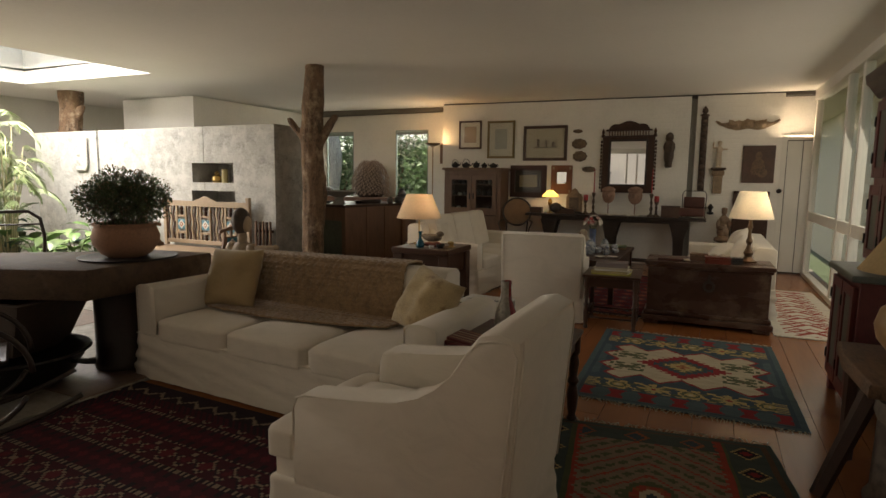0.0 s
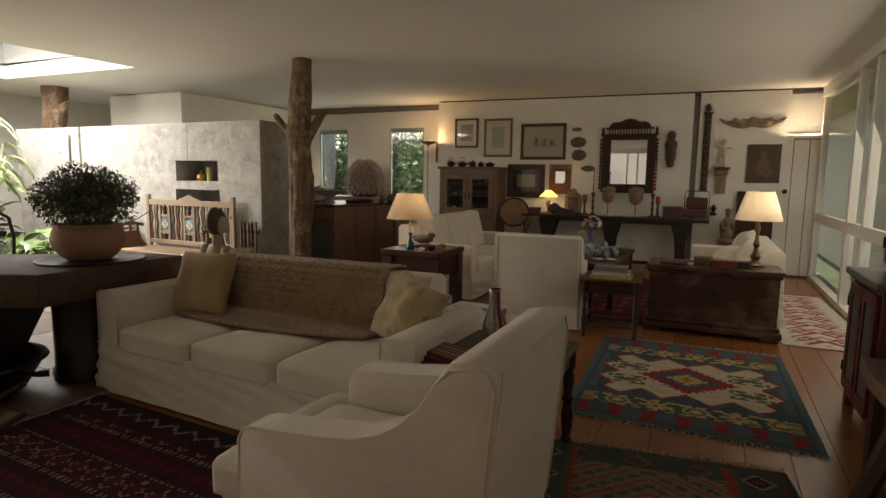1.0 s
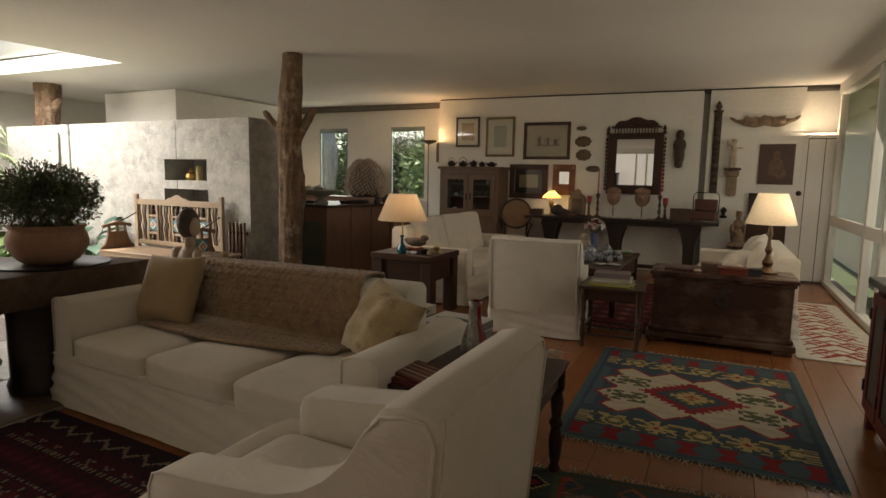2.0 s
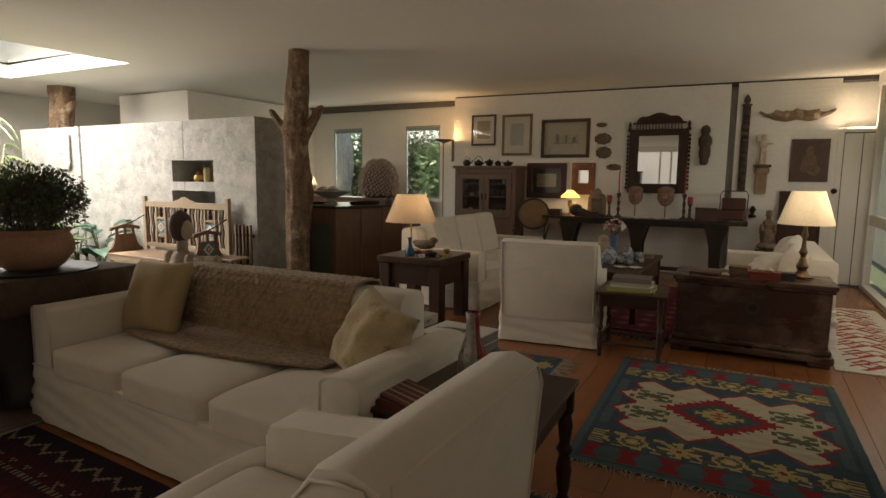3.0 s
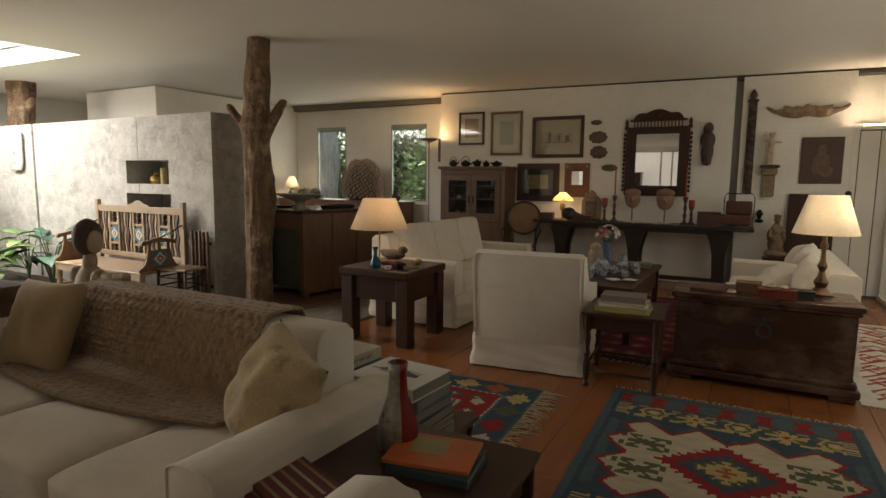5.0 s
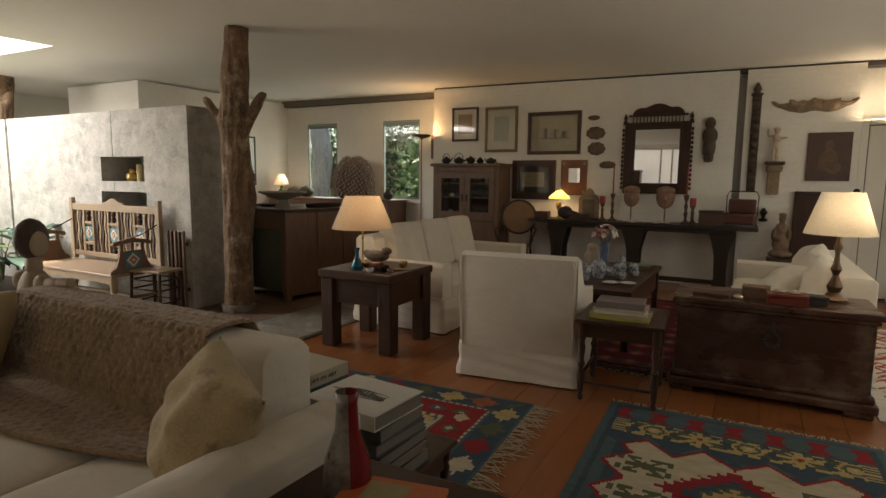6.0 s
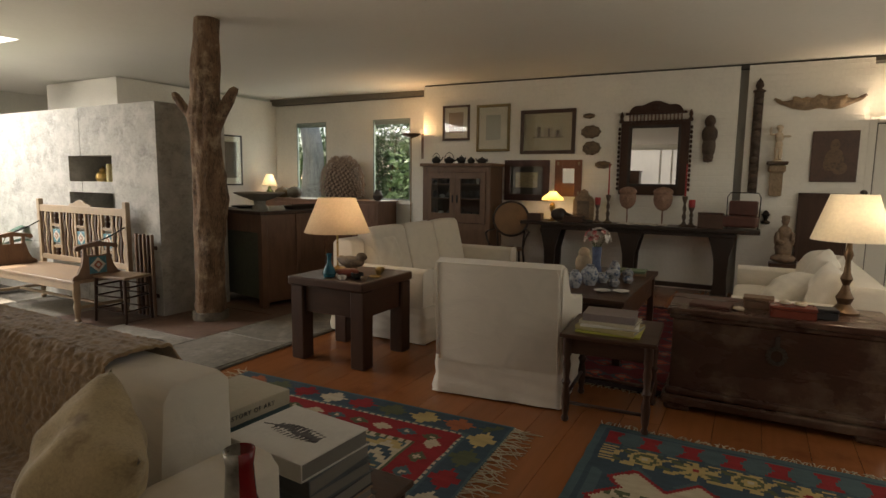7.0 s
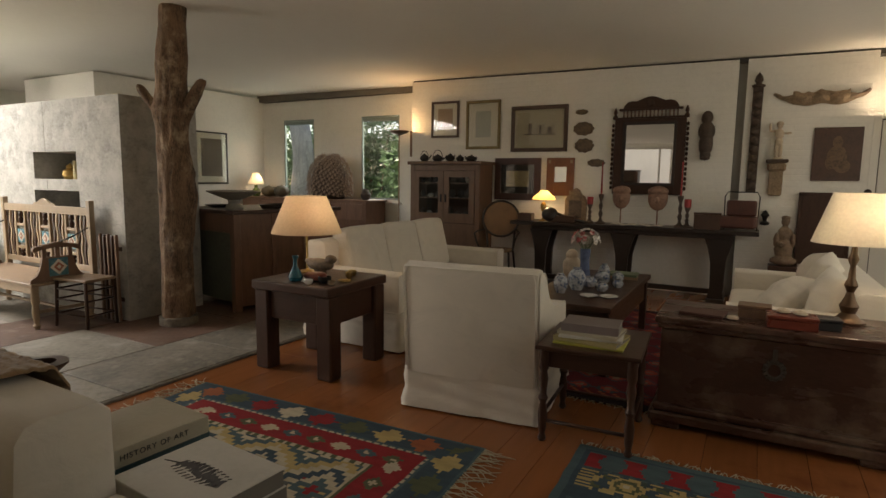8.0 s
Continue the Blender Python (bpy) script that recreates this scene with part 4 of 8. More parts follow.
# ---- rugs: woven cell by cell ----
YARN = {}
for key, c in dict(N=(0.042, 0.064, 0.080), T=(0.064, 0.098, 0.104), R=(0.23, 0.022, 0.024), K=(0.42, 0.355, 0.25), Y=(0.38, 0.28, 0.12), G=(0.085, 0.095, 0.05), O=(0.28, 0.09, 0.04), B=(0.10, 0.06, 0.04),
                   D=(0.058, 0.012, 0.018), M=(0.11, 0.016, 0.022), X=(0.022, 0.014, 0.018), P=(0.22, 0.165, 0.115), W=(0.60, 0.55, 0.46), S=(0.30, 0.05, 0.035), V=(0.055, 0.07, 0.062)).items():
    YARN[key] = surface("yarn_" + key.lower(), c, 0.95, vary=0.3, scale=7, grain=170, bump=0.35, stretch=(1, 3, 1), bump_size=0.003, spec=0.15)


def zig(p, period):
    return abs((p / period) % 1 - 0.5) * 2


def rug(name, label, at, rz, w, l, cell, pattern, keys, fringe, fringe_len=0.07, seed=1, z=0.0):
    """A woven rug along y; pattern(x, y, u, v) names the yarn of a cell."""
    r = thing(name, label, "rug", (*at, z), rz, "rugs")
    nx, ny = round(w / cell), round(l / cell)
    bm = B()
    idx = {k: i for i, k in enumerate(keys)}

    def lift(x, y):
        return 0.008 + 0.004 * noise.noise(Vector((x * 2.2, y * 2.2, seed)))
    g = [[bm.verts.new(((i / nx - 0.5) * w + 0.006 * noise.noise(Vector((j * 0.12, seed, i * 0.02))), (j / ny - 0.5) * l, lift((i / nx - 0.5) * w, (j / ny - 0.5) * l))) for j in range(ny + 1)] for i in range(nx + 1)]
    for i in range(nx):
        for j in range(ny):
            f = bm.faces.new((g[i][j], g[i + 1][j], g[i + 1][j + 1], g[i][j + 1]))
            x, y = ((i + 0.5) / nx - 0.5) * w, ((j + 0.5) / ny - 0.5) * l
            f.material_index = idx[pattern(x, y, 2 * x / w, 2 * y / l)]
    edge = [e for e in bm.edges if e.is_boundary]
    q = bmesh.ops.extrude_edge_only(bm, edges=edge)
    for v in q["geom"]:
        if isinstance(v, bmesh.types.BMVert):
            v.co.z = 0.001
    part("weave", bm, [YARN[k] for k in keys], r)
    rng = random.Random(seed)
    for s in fringe:
        bm = B()
        n = int((w if s in "ns" else l) / 0.016)
        for k in range(n):
            p = (k + rng.random()) / n - 0.5
            ln, a = fringe_len * rng.uniform(0.5, 1.15), rng.uniform(-0.7, 0.7)
            if s in "ns":
                o, d = Vector((p * w, (0.5 if s == "n" else -0.5) * l, 0.008)), Vector((math.sin(a), math.cos(a) * (1 if s == "n" else -1), 0))
            else:
                o, d = Vector(((0.5 if s == "e" else -0.5) * w, p * l, 0.008)), Vector((math.cos(a) * (1 if s == "e" else -1), math.sin(a), 0))
            side = Vector((-d.y, d.x, 0))
            b = rng.uniform(-0.4, 0.4)
            tube(bm, [o, o + d * ln * 0.5 + side * ln * 0.15 * b + Vector((0, 0, 0.003)), o + d * ln + side * ln * b - Vector((0, 0, 0.004))], [0.0028, 0.0026, 0.0018], 4)
        tagged(part("fringe", bm, YARN["K"], r, "cream knotted fringe"), kind="stuff")
    return r


def motif(x, y, px, py, s):
    """A stepped star in cells of px by py: distance in steps from its centre."""
    a, b = abs((x / px) % 1 - 0.5) * px, abs((y / py) % 1 - 0.5) * py
    return a + b * 0.9 if (round(a / 0.03) + round(b / 0.03)) % 2 else max(a, b) * 1.25


def kilim_lozenge(x, y, u, v):
    """Teal bordered kilim: cream field with red-edged jags and a diamond in the middle."""
    ax, ay = abs(x), abs(y)
    if ax > 0.66 or ay > 0.93:
        return "T" if ax > 0.69 or ay > 0.945 else "N"
    if ay > 0.74:
        k = int((x + 2) / 0.21)
        d = abs((x + 2) % 0.21 - 0.105)
        e = abs(ay - 0.835)
        if e < 0.075 and d < 0.028 + 0.45 * abs(e - 0.0) and d < 0.07:
            return "R"
        return "T" if zig(x, 0.105) * 0.03 + ay > 0.77 else "N"
    if ay > 0.53 - 0.14 * zig(x, 0.30):
        if ay > 0.725:
            return "N" if zig(x + 0.03, 0.06) > 0.5 else "T"
        k = int((x + 3) / 0.245)
        a, b = (x + 3) % 0.245 - 0.1225, ay - 0.635
        if ax > 0.59:
            return "Y" if (ay / 0.034) % 1 < 0.55 and ay > 0.54 else "N"
        if k % 2 == 0:
            m = max(abs(a) * 0.95 + abs(b) * 0.6, abs(b) * 1.15)
            if m < 0.088:
                return "K" if m < 0.016 else "Y" if m < 0.042 else "G" if m < 0.066 else "Y"
        else:
            r = abs(a) + abs(b)
            if r < 0.024:
                return "R"
            if r < 0.115 and (abs(a) < 0.017 or abs(b) < 0.015 or abs(abs(a) - abs(b)) < 0.019):
                return "Y"
            if r < 0.085:
                return "G"
        if abs(b - 0.55 * a + 0.02) < 0.014 or abs(abs(b) - 0.085) < 0.008 and zig(x, 0.1) > 0.4:
            return "Y"
        if abs(b + 0.5 * a) < 0.016:
            return "G"
        return "N" if ay < 0.56 else "V" if zig(x, 0.12) > 0.6 else "N"
    jag = 0.50 - 0.14 * zig(x, 0.30)
    side = 0.62 - 0.13 * zig(y, 0.30)
    if ay > jag - 0.03 or ax > side:
        return "R" if ay <= jag and ax < side + 0.03 else ("T" if ax > 0.6 or (ay > 0.4 and zig(x, 0.21) > 0.5) else "N")
    d = ax * 0.95 + ay * 1.02
    dd = d + 0.055 * zig(ax - ay, 0.075)
    for lim, yarn in ((0.04, "G"), (0.075, "O"), (0.155, "Y"), (0.19, "G"), (0.255, "N"), (0.355, "R")):
        if dd < lim:
            return yarn
    bx, by = ax - 0.42, ay - 0.17
    m = abs(bx) + abs(by)
    if abs(abs(bx) - abs(by) * 1.2) < 0.019 and m < 0.17 or abs(abs(bx) - 0.125) < 0.012 and 0.03 < abs(by) < 0.085 or abs(abs(by) - 0.08) < 0.012 and 0.02 < abs(bx) < 0.1:
        return "G"
    if abs(by) < 0.02 and abs(bx) < 0.1:
        return "G"
    if m < 0.045:
        return "B"
    return "K"


def kilim_star(x, y, u, v):
    """Navy kilim with stepped stars in its border and red frames round cream and blue steps."""
    ax, ay = 1.06 - abs(x), 0.76 - abs(y)
    e = min(ax, ay)
    if e < 0.21:
        s = x if ay < ax else y
        k = int((s + 5) / 0.235)
        a, b = abs((s + 5) % 0.235 - 0.1175), abs(e - 0.105)
        if a * 0.85 + b + (0.016 if round(b / 0.019) % 2 else 0) < 0.098:
            return ("R", "G", "Y", "O", "G", "R", "K")[k % 7]
        return "T" if e < 0.012 or e > 0.2 else "N"
    if e < 0.235:
        return "K" if zig(x + y, 0.05) > 0.4 else "T"
    if e < 0.43:
        s = x if ay < ax else y
        a, b = abs((s + 5) % 0.17 - 0.085), abs(e - 0.335)
        if a * 0.75 + b < 0.052:
            return "K" if a + b < 0.022 else ("G", "K", "T")[int((s + 5) / 0.17) % 3]
        return "R"
    if e < 0.46:
        return "K" if zig(x, 0.06) > 0.5 else "G"
    a, b = abs((x + 5) % 0.44 - 0.22), abs(y)
    q = round(a / 0.032) * 0.032 * 0.8 + round(b / 0.032) * 0.032
    if q < 0.04:
        return "R"
    k = int(q / 0.055) % 5
    if k in (2, 4) and abs((x + 5) % 0.22 - 0.11) < 0.018 and abs(b % 0.16 - 0.08) < 0.02:
        return "R"
    return ("Y", "T", "K", "N", "K")[k]


def kilim_faded(x, y, u, v):
    """Faded kilim: dark border, red serrated frame, cream middle with a rosette."""
    ax, ay = abs(x), abs(y)
    if ax > 0.62 or ay > 0.74:
        return "V" if ax > 0.645 or ay > 0.765 else "B"
    if ax > 0.42:
        m = abs((y + 5) % 0.24 - 0.12) + abs(ax - 0.52)
        return "R" if m < 0.035 else ("X" if m < 0.06 else "Y" if m < 0.075 else "V")
    if ax > 0.35 + 0.03 * zig(y, 0.05):
        return "S" if ax < 0.40 else "G"
    if ay > 0.6:
        m = abs((x + 5) % 0.3 - 0.15) + abs(ay - 0.67)
        return "N" if m < 0.05 else ("O" if m < 0.07 else "V")
    d = math.hypot(x, y * 0.9)
    if d < 0.03:
        return "N"
    if d < 0.06:
        return "K"
    if d < 0.1:
        return "S" if zig(math.atan2(y, x), 0.7) > 0.4 else "O"
    if d < 0.13:
        return "G"
    t = zig(ax + ay * 1.2, 0.17)
    s = zig(ax - ay * 1.2, 0.13)
    return "G" if t > 0.72 and s > 0.3 else ("S" if t < 0.12 else "P")


def turkmen(x, y, u, v):
    """Dark red pile rug: bands of small lozenges between thin lines."""
    ax, ay = abs(x), abs(y)
    e = min(1.22 - ax, 1.20 - ay)
    if e < 0.05:
        return "X"
    if e < 0.16:
        s = x if 1.20 - ay < 1.22 - ax else y
        return "P" if abs(e - 0.105 - 0.035 * (zig(s, 0.17) * 2 - 1)) < 0.012 else "X"
    if e < 0.24:
        return "D" if zig(x + y, 0.05) > 0.5 else "X"
    b = (y + 5) % 0.42
    if b < 0.03 or 0.20 < b < 0.225:
        return "P" if zig(x, 0.04) > 0.55 else "X"
    if b < 0.2:
        a, c = (x + 5) % 0.15 - 0.075, b - 0.115
        m = abs(a) + abs(c)
        if m < 0.03:
            return "M"
        if m < 0.05:
            return "M" if int((x + 5) / 0.15) % 2 else "D"
        if m < 0.085 and abs(abs(a) - abs(c)) > 0.012:
            return "P" if (round(a / 0.02) + round(c / 0.02)) % 2 else "X"
        return "D"
    if 0.27 < b < 0.37:
        a = (x + 5) % 0.09 - 0.045
        return "M" if abs(a) + abs(b - 0.32) < 0.035 else ("P" if abs(a) < 0.006 and abs(b - 0.32) < 0.01 else "D")
    return "D" if zig(x, 0.09) > 0.35 else "X"


def red_white(x, y, u, v):
    ax = abs(x)
    if ax > 0.27 or abs(y) > 1.3:
        return "W"
    m = abs((y + 5) % 0.34 - 0.17) * 0.8 + abs(abs(x) - 0.13)
    if m < 0.035 or 0.075 < m < 0.115:
        return "S"
    return "W" if zig(y + ax, 0.17) > 0.25 else "S"


def dark_persian(x, y, u, v):
    e = min(0.62 - abs(x), 1.45 - abs(y))
    if e < 0.04:
        return "X"
    if e < 0.16:
        m = abs((x + y + 5) % 0.1 - 0.05)
        return "O" if m < 0.015 else "M"
    m = abs((x + 5) % 0.2 - 0.1) + abs((y + 5) % 0.26 - 0.13)
    return "P" if m < 0.03 else ("S" if m < 0.07 else ("N" if m < 0.1 else "M"))


rug("rug", "teal, red and cream flat-woven kilim with a diamond", (-0.13, 4.87), 1.5, 1.47, 1.97, 0.0145, kilim_lozenge, "TNRBYGKOV", "ns", 0.06, 2)
rug("rug", "navy kilim with red, green and cream stepped stars and long fringe", (-2.36, 4.70), 2.5, 2.14, 1.54, 0.017, kilim_star, "NTRGYOK", "ew", 0.17, 3)
rug("rug", "faded brown and green kilim with a cream middle", (-0.17, 2.72), 8, 1.36, 1.58, 0.016, kilim_faded, "VBRXYSGNOKP", "ns", 0.06, 4)
rug("rug", "long off-white flat-woven runner with a red pattern", (0.98, 7.75), 2, 0.78, 2.75, 0.02, red_white, "WS", "ns", 0.05, 5)
rug("rug", "dark red pile rug with bands of small cream lozenges", (-2.62, 1.42), -2, 2.46, 2.42, 0.0165, turkmen, "XPDMS", "", 0.05, 6, z=0.002)
rug("rug", "dark red patterned rug under the coffee table", (-1.05, 8.0), 0, 1.3, 3.0, 0.025, dark_persian, "XOMPSN", "s", 0.05, 7)

# ---- lamps ----


def coolie(bm, r0, r1, h, z, n=32):
    """A hollow conical shade, open above and below."""
    lathe(bm, [(r0, z), (r1, z + h)], n, cap=False)


def table_lamp(label, at, prof, mat, r0, r1, h, z, watts, warm=(1.0, 0.72, 0.46), shade=None, pole=None):
    l = thing("table_lamp", label, "lamp", at, 0, "table lamps")
    bm = B()
    lathe(bm, prof, 20)
    part("base", bm, mat, l, smooth="auto")
    bm = B()
    coolie(bm, r0, r1, h, z)
    part("shade", bm, shade or SHADE, l, smooth=True)
    bm = B()
    top = prof[-1][1]
    tube(bm, [(0, 0, top - 0.01), (0, 0, z + h * 0.35)], 0.007, 8)
    lathe(bm, [(0.004, z + h * 0.35), (0.018, z + h * 0.4), (0.03, z + h * 0.55), (0.022, z + h * 0.68), (0, z + h * 0.72)], 12)
    part("bulb_holder", bm, BRASS, l, smooth=True)
    bulb("lamp_bulb", (at[0] + 0.05, at[1], at[2] + z + h * 0.5), watts, warm, 0.03)
    return l


table_lamp("cream-shaded lamp with a turned wooden foot, lit", (0.38, 6.74, 0.675), [(0.085, 0), (0.09, 0.015), (0.06, 0.03), (0.035, 0.06), (0.05, 0.10), (0.03, 0.14), (0.018, 0.18), (0.035, 0.22), (0.02, 0.26), (0.014, 0.33), (0.028, 0.37), (0.018, 0.4), (0.012, 0.47)], BRONZE, 0.215, 0.125, 0.285, 0.46, 1.6, (1.0, 0.80, 0.56))
table_lamp("cream-shaded brass lamp on the heavy table, lit", (-3.33, 6.33, 0.69), [(0.07, 0), (0.072, 0.012), (0.02, 0.02), (0.009, 0.03), (0.009, 0.3)], BRASS, 0.285, 0.16, 0.30, 0.325, 1.6, (1.0, 0.74, 0.5), shade=TANSHADE)
table_lamp("small green lamp with a cream shade on the desk, lit", (-9.0, 11.08, 1.08), [(0.05, 0), (0.075, 0.03), (0.085, 0.08), (0.06, 0.14), (0.03, 0.17), (0.035, 0.22), (0.015, 0.23)], surface("green_glaze", (0.12, 0.17, 0.06), 0.2, vary=0.2), 0.165, 0.06, 0.23, 0.24, 1.4)

# brass student lamp on the console
sl = thing("oil_lamp", "brass table lamp with a glowing yellow glass shade", "lamp", (-2.76, 10.55, 0.9))
bm = B()
lathe(bm, [(0.06, 0), (0.065, 0.01), (0.03, 0.02), (0.012, 0.05), (0.02, 0.12), (0.045, 0.18), (0.04, 0.24), (0.015, 0.27)], 18)
part("base", bm, BRASS, sl, smooth="auto")
bm = B()
lathe(bm, [(0.165, 0.30), (0.155, 0.33), (0.10, 0.38), (0.06, 0.41), (0.055, 0.43)], 28, cap=False)
part("shade", bm, shade_cloth("yellow_glass_shade", (0.85, 0.62, 0.25), 0.8), sl, "yellow opal glass shade", smooth=True)
bm = B()
lathe(bm, [(0.02, 0.27), (0.03, 0.32), (0.025, 0.45), (0.018, 0.56)], 12, cap=False)
part("chimney", bm, PANE, sl, smooth=True)
bulb("lamp_bulb", (-2.76, 10.55, 1.235), 2.6, (1.0, 0.7, 0.4), 0.03)

# uplighter beside the cabinet
up = thing("floor_lamp", "slim dark uplighter floor lamp with a dish, lit", "lamp", (-5.36, 10.78, 0))
bm = B()
lathe(bm, [(0.14, 0), (0.14, 0.02), (0.02, 0.03), (0.012, 0.05), (0.012, 2.16), (0.03, 2.18)], 16)
part("pole", bm, PALEWOOD, up, smooth="auto")
bm = B()
lathe(bm, [(0.03, 2.18), (0.13, 2.215), (0.17, 2.245), (0.165, 2.25), (0.12, 2.225), (0.0, 2.2)], 24, cap=False)
part("dish", bm, BRONZE, up, smooth=True)
bulb("uplight_bulb", (-5.36, 10.78, 2.27), 8.5, (1.0, 0.66, 0.34), 0.04)
sp = thing("wall_speaker", "small dark wall-mounted box beside the window", "speaker", (-5.28, 11.2, 1.84))
boxed("case", (-0.06, -0.12, 0, 0.06, 0.12, 0.43), MIDWOOD, sp)
boxed("bracket", (0.05, -0.02, 0.18, 0.075, 0.02, 0.26), IRON, sp)

# ---- things on the picture wall ----
WF = WY - 0.002
PAPER = surface("aged_paper", (0.66, 0.61, 0.51), 0.9, vary=0.12, scale=4, grain=60, bump=0.05)
PRINT = surface("faded_print", (0.36, 0.31, 0.24), 0.9, vary=0.5, scale=9, grain=40, bump=0.03, wave=1.0)
PRINTDARK = surface("dark_print", (0.13, 0.10, 0.075), 0.8, vary=0.6, scale=10, grain=40, bump=0.03, wave=1.0)
SEPIA = surface("sepia_wash", (0.30, 0.20, 0.13), 0.9, vary=0.35, scale=5, grain=40, bump=0.03, stretch=(1, 1, 4))
FRAMEBROWN = surface("dark_brown_frame", (0.062, 0.030, 0.017), 0.4, vary=0.35, scale=5, grain=30, bump=0.1)
GREYPRINT = surface("grey_print", (0.40, 0.39, 0.34), 0.9, vary=0.25, scale=6, grain=40, bump=0.03)
OLDPAPER = surface("browned_paper", (0.46, 0.40, 0.29), 0.9, vary=0.2, scale=2.5, grain=40, bump=0.03)
OLDPRINT = surface("old_landscape_print", (0.33, 0.26, 0.15), 0.9, vary=0.6, scale=12, grain=40, bump=0.03, wave=1.0)
GILT = surface("dull_gilt", (0.20, 0.145, 0.06), 0.45, metal=0.5, vary=0.35, scale=10, grain=50, bump=0.15)
REDWOOD = surface("reddish_wood", (0.20, 0.075, 0.035), 0.4, vary=0.3, scale=4, grain=30, bump=0.1)


def picture(label, x0, x1, z0, z1, fw, frame_mat, mat_w, art, plane="y", at=WF, face=-1, mount=None):
    """A framed picture on a wall: four mitred-looking bars, mount, print and glass."""
    p = thing("picture", label, "picture", (0, 0, 0), 0, "framed pictures")

    def put(bm, a, b, c, d, t0, t1):
        lo, hi = sorted((at + face * t0, at + face * t1))
        if plane == "y":
            box(bm, a, lo, b, c, hi, d, 0.003)
        else:
            box(bm, lo, a, b, hi, c, d, 0.003)
    bm = B()
    put(bm, x0, z0, x1, z0 + fw, 0.0, 0.03), put(bm, x0, z1 - fw, x1, z1, 0.0, 0.03)
    put(bm, x0, z0 + fw, x0 + fw, z1 - fw, 0.0, 0.028), put(bm, x1 - fw, z0 + fw, x1, z1 - fw, 0.0, 0.028)
    part("picture_frame", bm, frame_mat, p)
    bm = B()
    put(bm, x0 + fw, z0 + fw, x1 - fw, z1 - fw, 0.002, 0.01)
    part("mount", bm, mount or PAPER, p)
    bm = B()
    put(bm, x0 + fw + mat_w, z0 + fw + mat_w * 1.15, x1 - fw - mat_w, z1 - fw - mat_w, 0.0105, 0.013)
    part("print", bm, art, p)
    bm = B()
    put(bm, x0 + fw, z0 + fw, x1 - fw, z1 - fw, 0.018, 0.02)
    part("pane", bm, PANE, p)
    return p


picture("small brown-framed sepia print with a pale mount", -4.83, -4.33, 2.13, 2.70, 0.036, FRAMEBROWN, 0.08, SEPIA)
picture("upright gilt-framed faded print with a wide mount", -4.20, -3.62, 1.94, 2.68, 0.042, GILT, 0.12, GREYPRINT)
pc = picture("wide dark-framed pale drawing of buildings", -3.44, -2.57, 1.89, 2.56, 0.055, FRAMEBROWN, 0.02, OLDPAPER, mount=OLDPAPER)
rng = random.Random(14)
x = -3.20
for k in range(9):
    w, h = rng.uniform(0.03, 0.075), rng.uniform(0.07, 0.16)
    boxed("drawing", (x, WF - 0.016, 2.15, x + w - 0.006, WF - 0.014, 2.15 + h), PRINTDARK if k % 3 == 1 else PRINT, pc, bevel=0)
    x += w
boxed("drawing", (-3.24, WF - 0.016, 2.135, -2.74, WF - 0.014, 2.148), PRINTDARK, pc, bevel=0)
picture("dark wide-framed old landscape print", -3.69, -2.95, 1.17, 1.80, 0.10, surface("dark_red_frame", (0.06, 0.022, 0.014), 0.35, vary=0.3), 0.09, OLDPRINT, mount=surface("black_mount", (0.03, 0.026, 0.022), 0.8, vary=0.2))
pm = thing("small_mirror", "small mirror in a reddish inlaid wooden frame", "mirror", (0, 0, 0))
bm = B()
holed(bm, -2.86, -2.45, 1.25, 1.80, [(-2.745, -2.56, 1.45, 1.67)], lambda b, a, z, c, d: box(b, a, WF - 0.03, z, c, WF, d, 0.003))
part("mirror_frame", bm, REDWOOD, pm)
MIRROR = bpy.data.materials.new("mirror_silver")
MIRROR.use_nodes = True
q = MIRROR.node_tree.nodes["Principled BSDF"]
q.inputs["Base Color"].default_value, q.inputs["Metallic"].default_value, q.inputs["Roughness"].default_value = (0.86, 0.87, 0.85, 1), 1.0, 0.015
boxed("mirror_glass", (-2.745, WF - 0.012, 1.45, -2.56, WF - 0.006, 1.67), MIRROR, pm, bevel=0)
for x in (-2.83, -2.51):
    for z in (1.28, 1.72):
        boxed("inlay", (x, WF - 0.033, z, x + 0.035, WF - 0.029, z + 0.05), PALEWOOD, pm, bevel=0)

mi = thing("wall_mirror", "tall mirror in a dark carved frame with a spindle crest", "mirror", (0, 0, 0))
bm = B()
holed(bm, -1.90, -0.99, 1.30, 2.31, [(-1.77, -1.12, 1.44, 2.25)], lambda b, a, z, c, d: box(b, a, WF - 0.05, z, c, WF, d, 0.006))
part("mirror_frame", bm, DARKWOODZ, mi)
boxed("mirror_glass", (-1.77, WF - 0.02, 1.44, -1.12, WF - 0.012, 2.25), MIRROR, mi, bevel=0)
bm = B()
holed(bm, -1.79, -1.10, 1.42, 2.27, [(-1.755, -1.135, 1.455, 2.235)], lambda b, a, z, c, d: box(b, a, WF - 0.056, z, c, WF - 0.049, d, 0.003))
part("inner_moulding", bm, BLACKWOOD, mi)
boxed("crest_rail", (-1.93, WF - 0.06, 2.31, -0.96, WF, 2.335), DARKWOOD, mi, bevel=0.005)
boxed("crest_rail", (-1.85, WF - 0.055, 2.42, -1.04, WF, 2.45), DARKWOOD, mi, bevel=0.005)
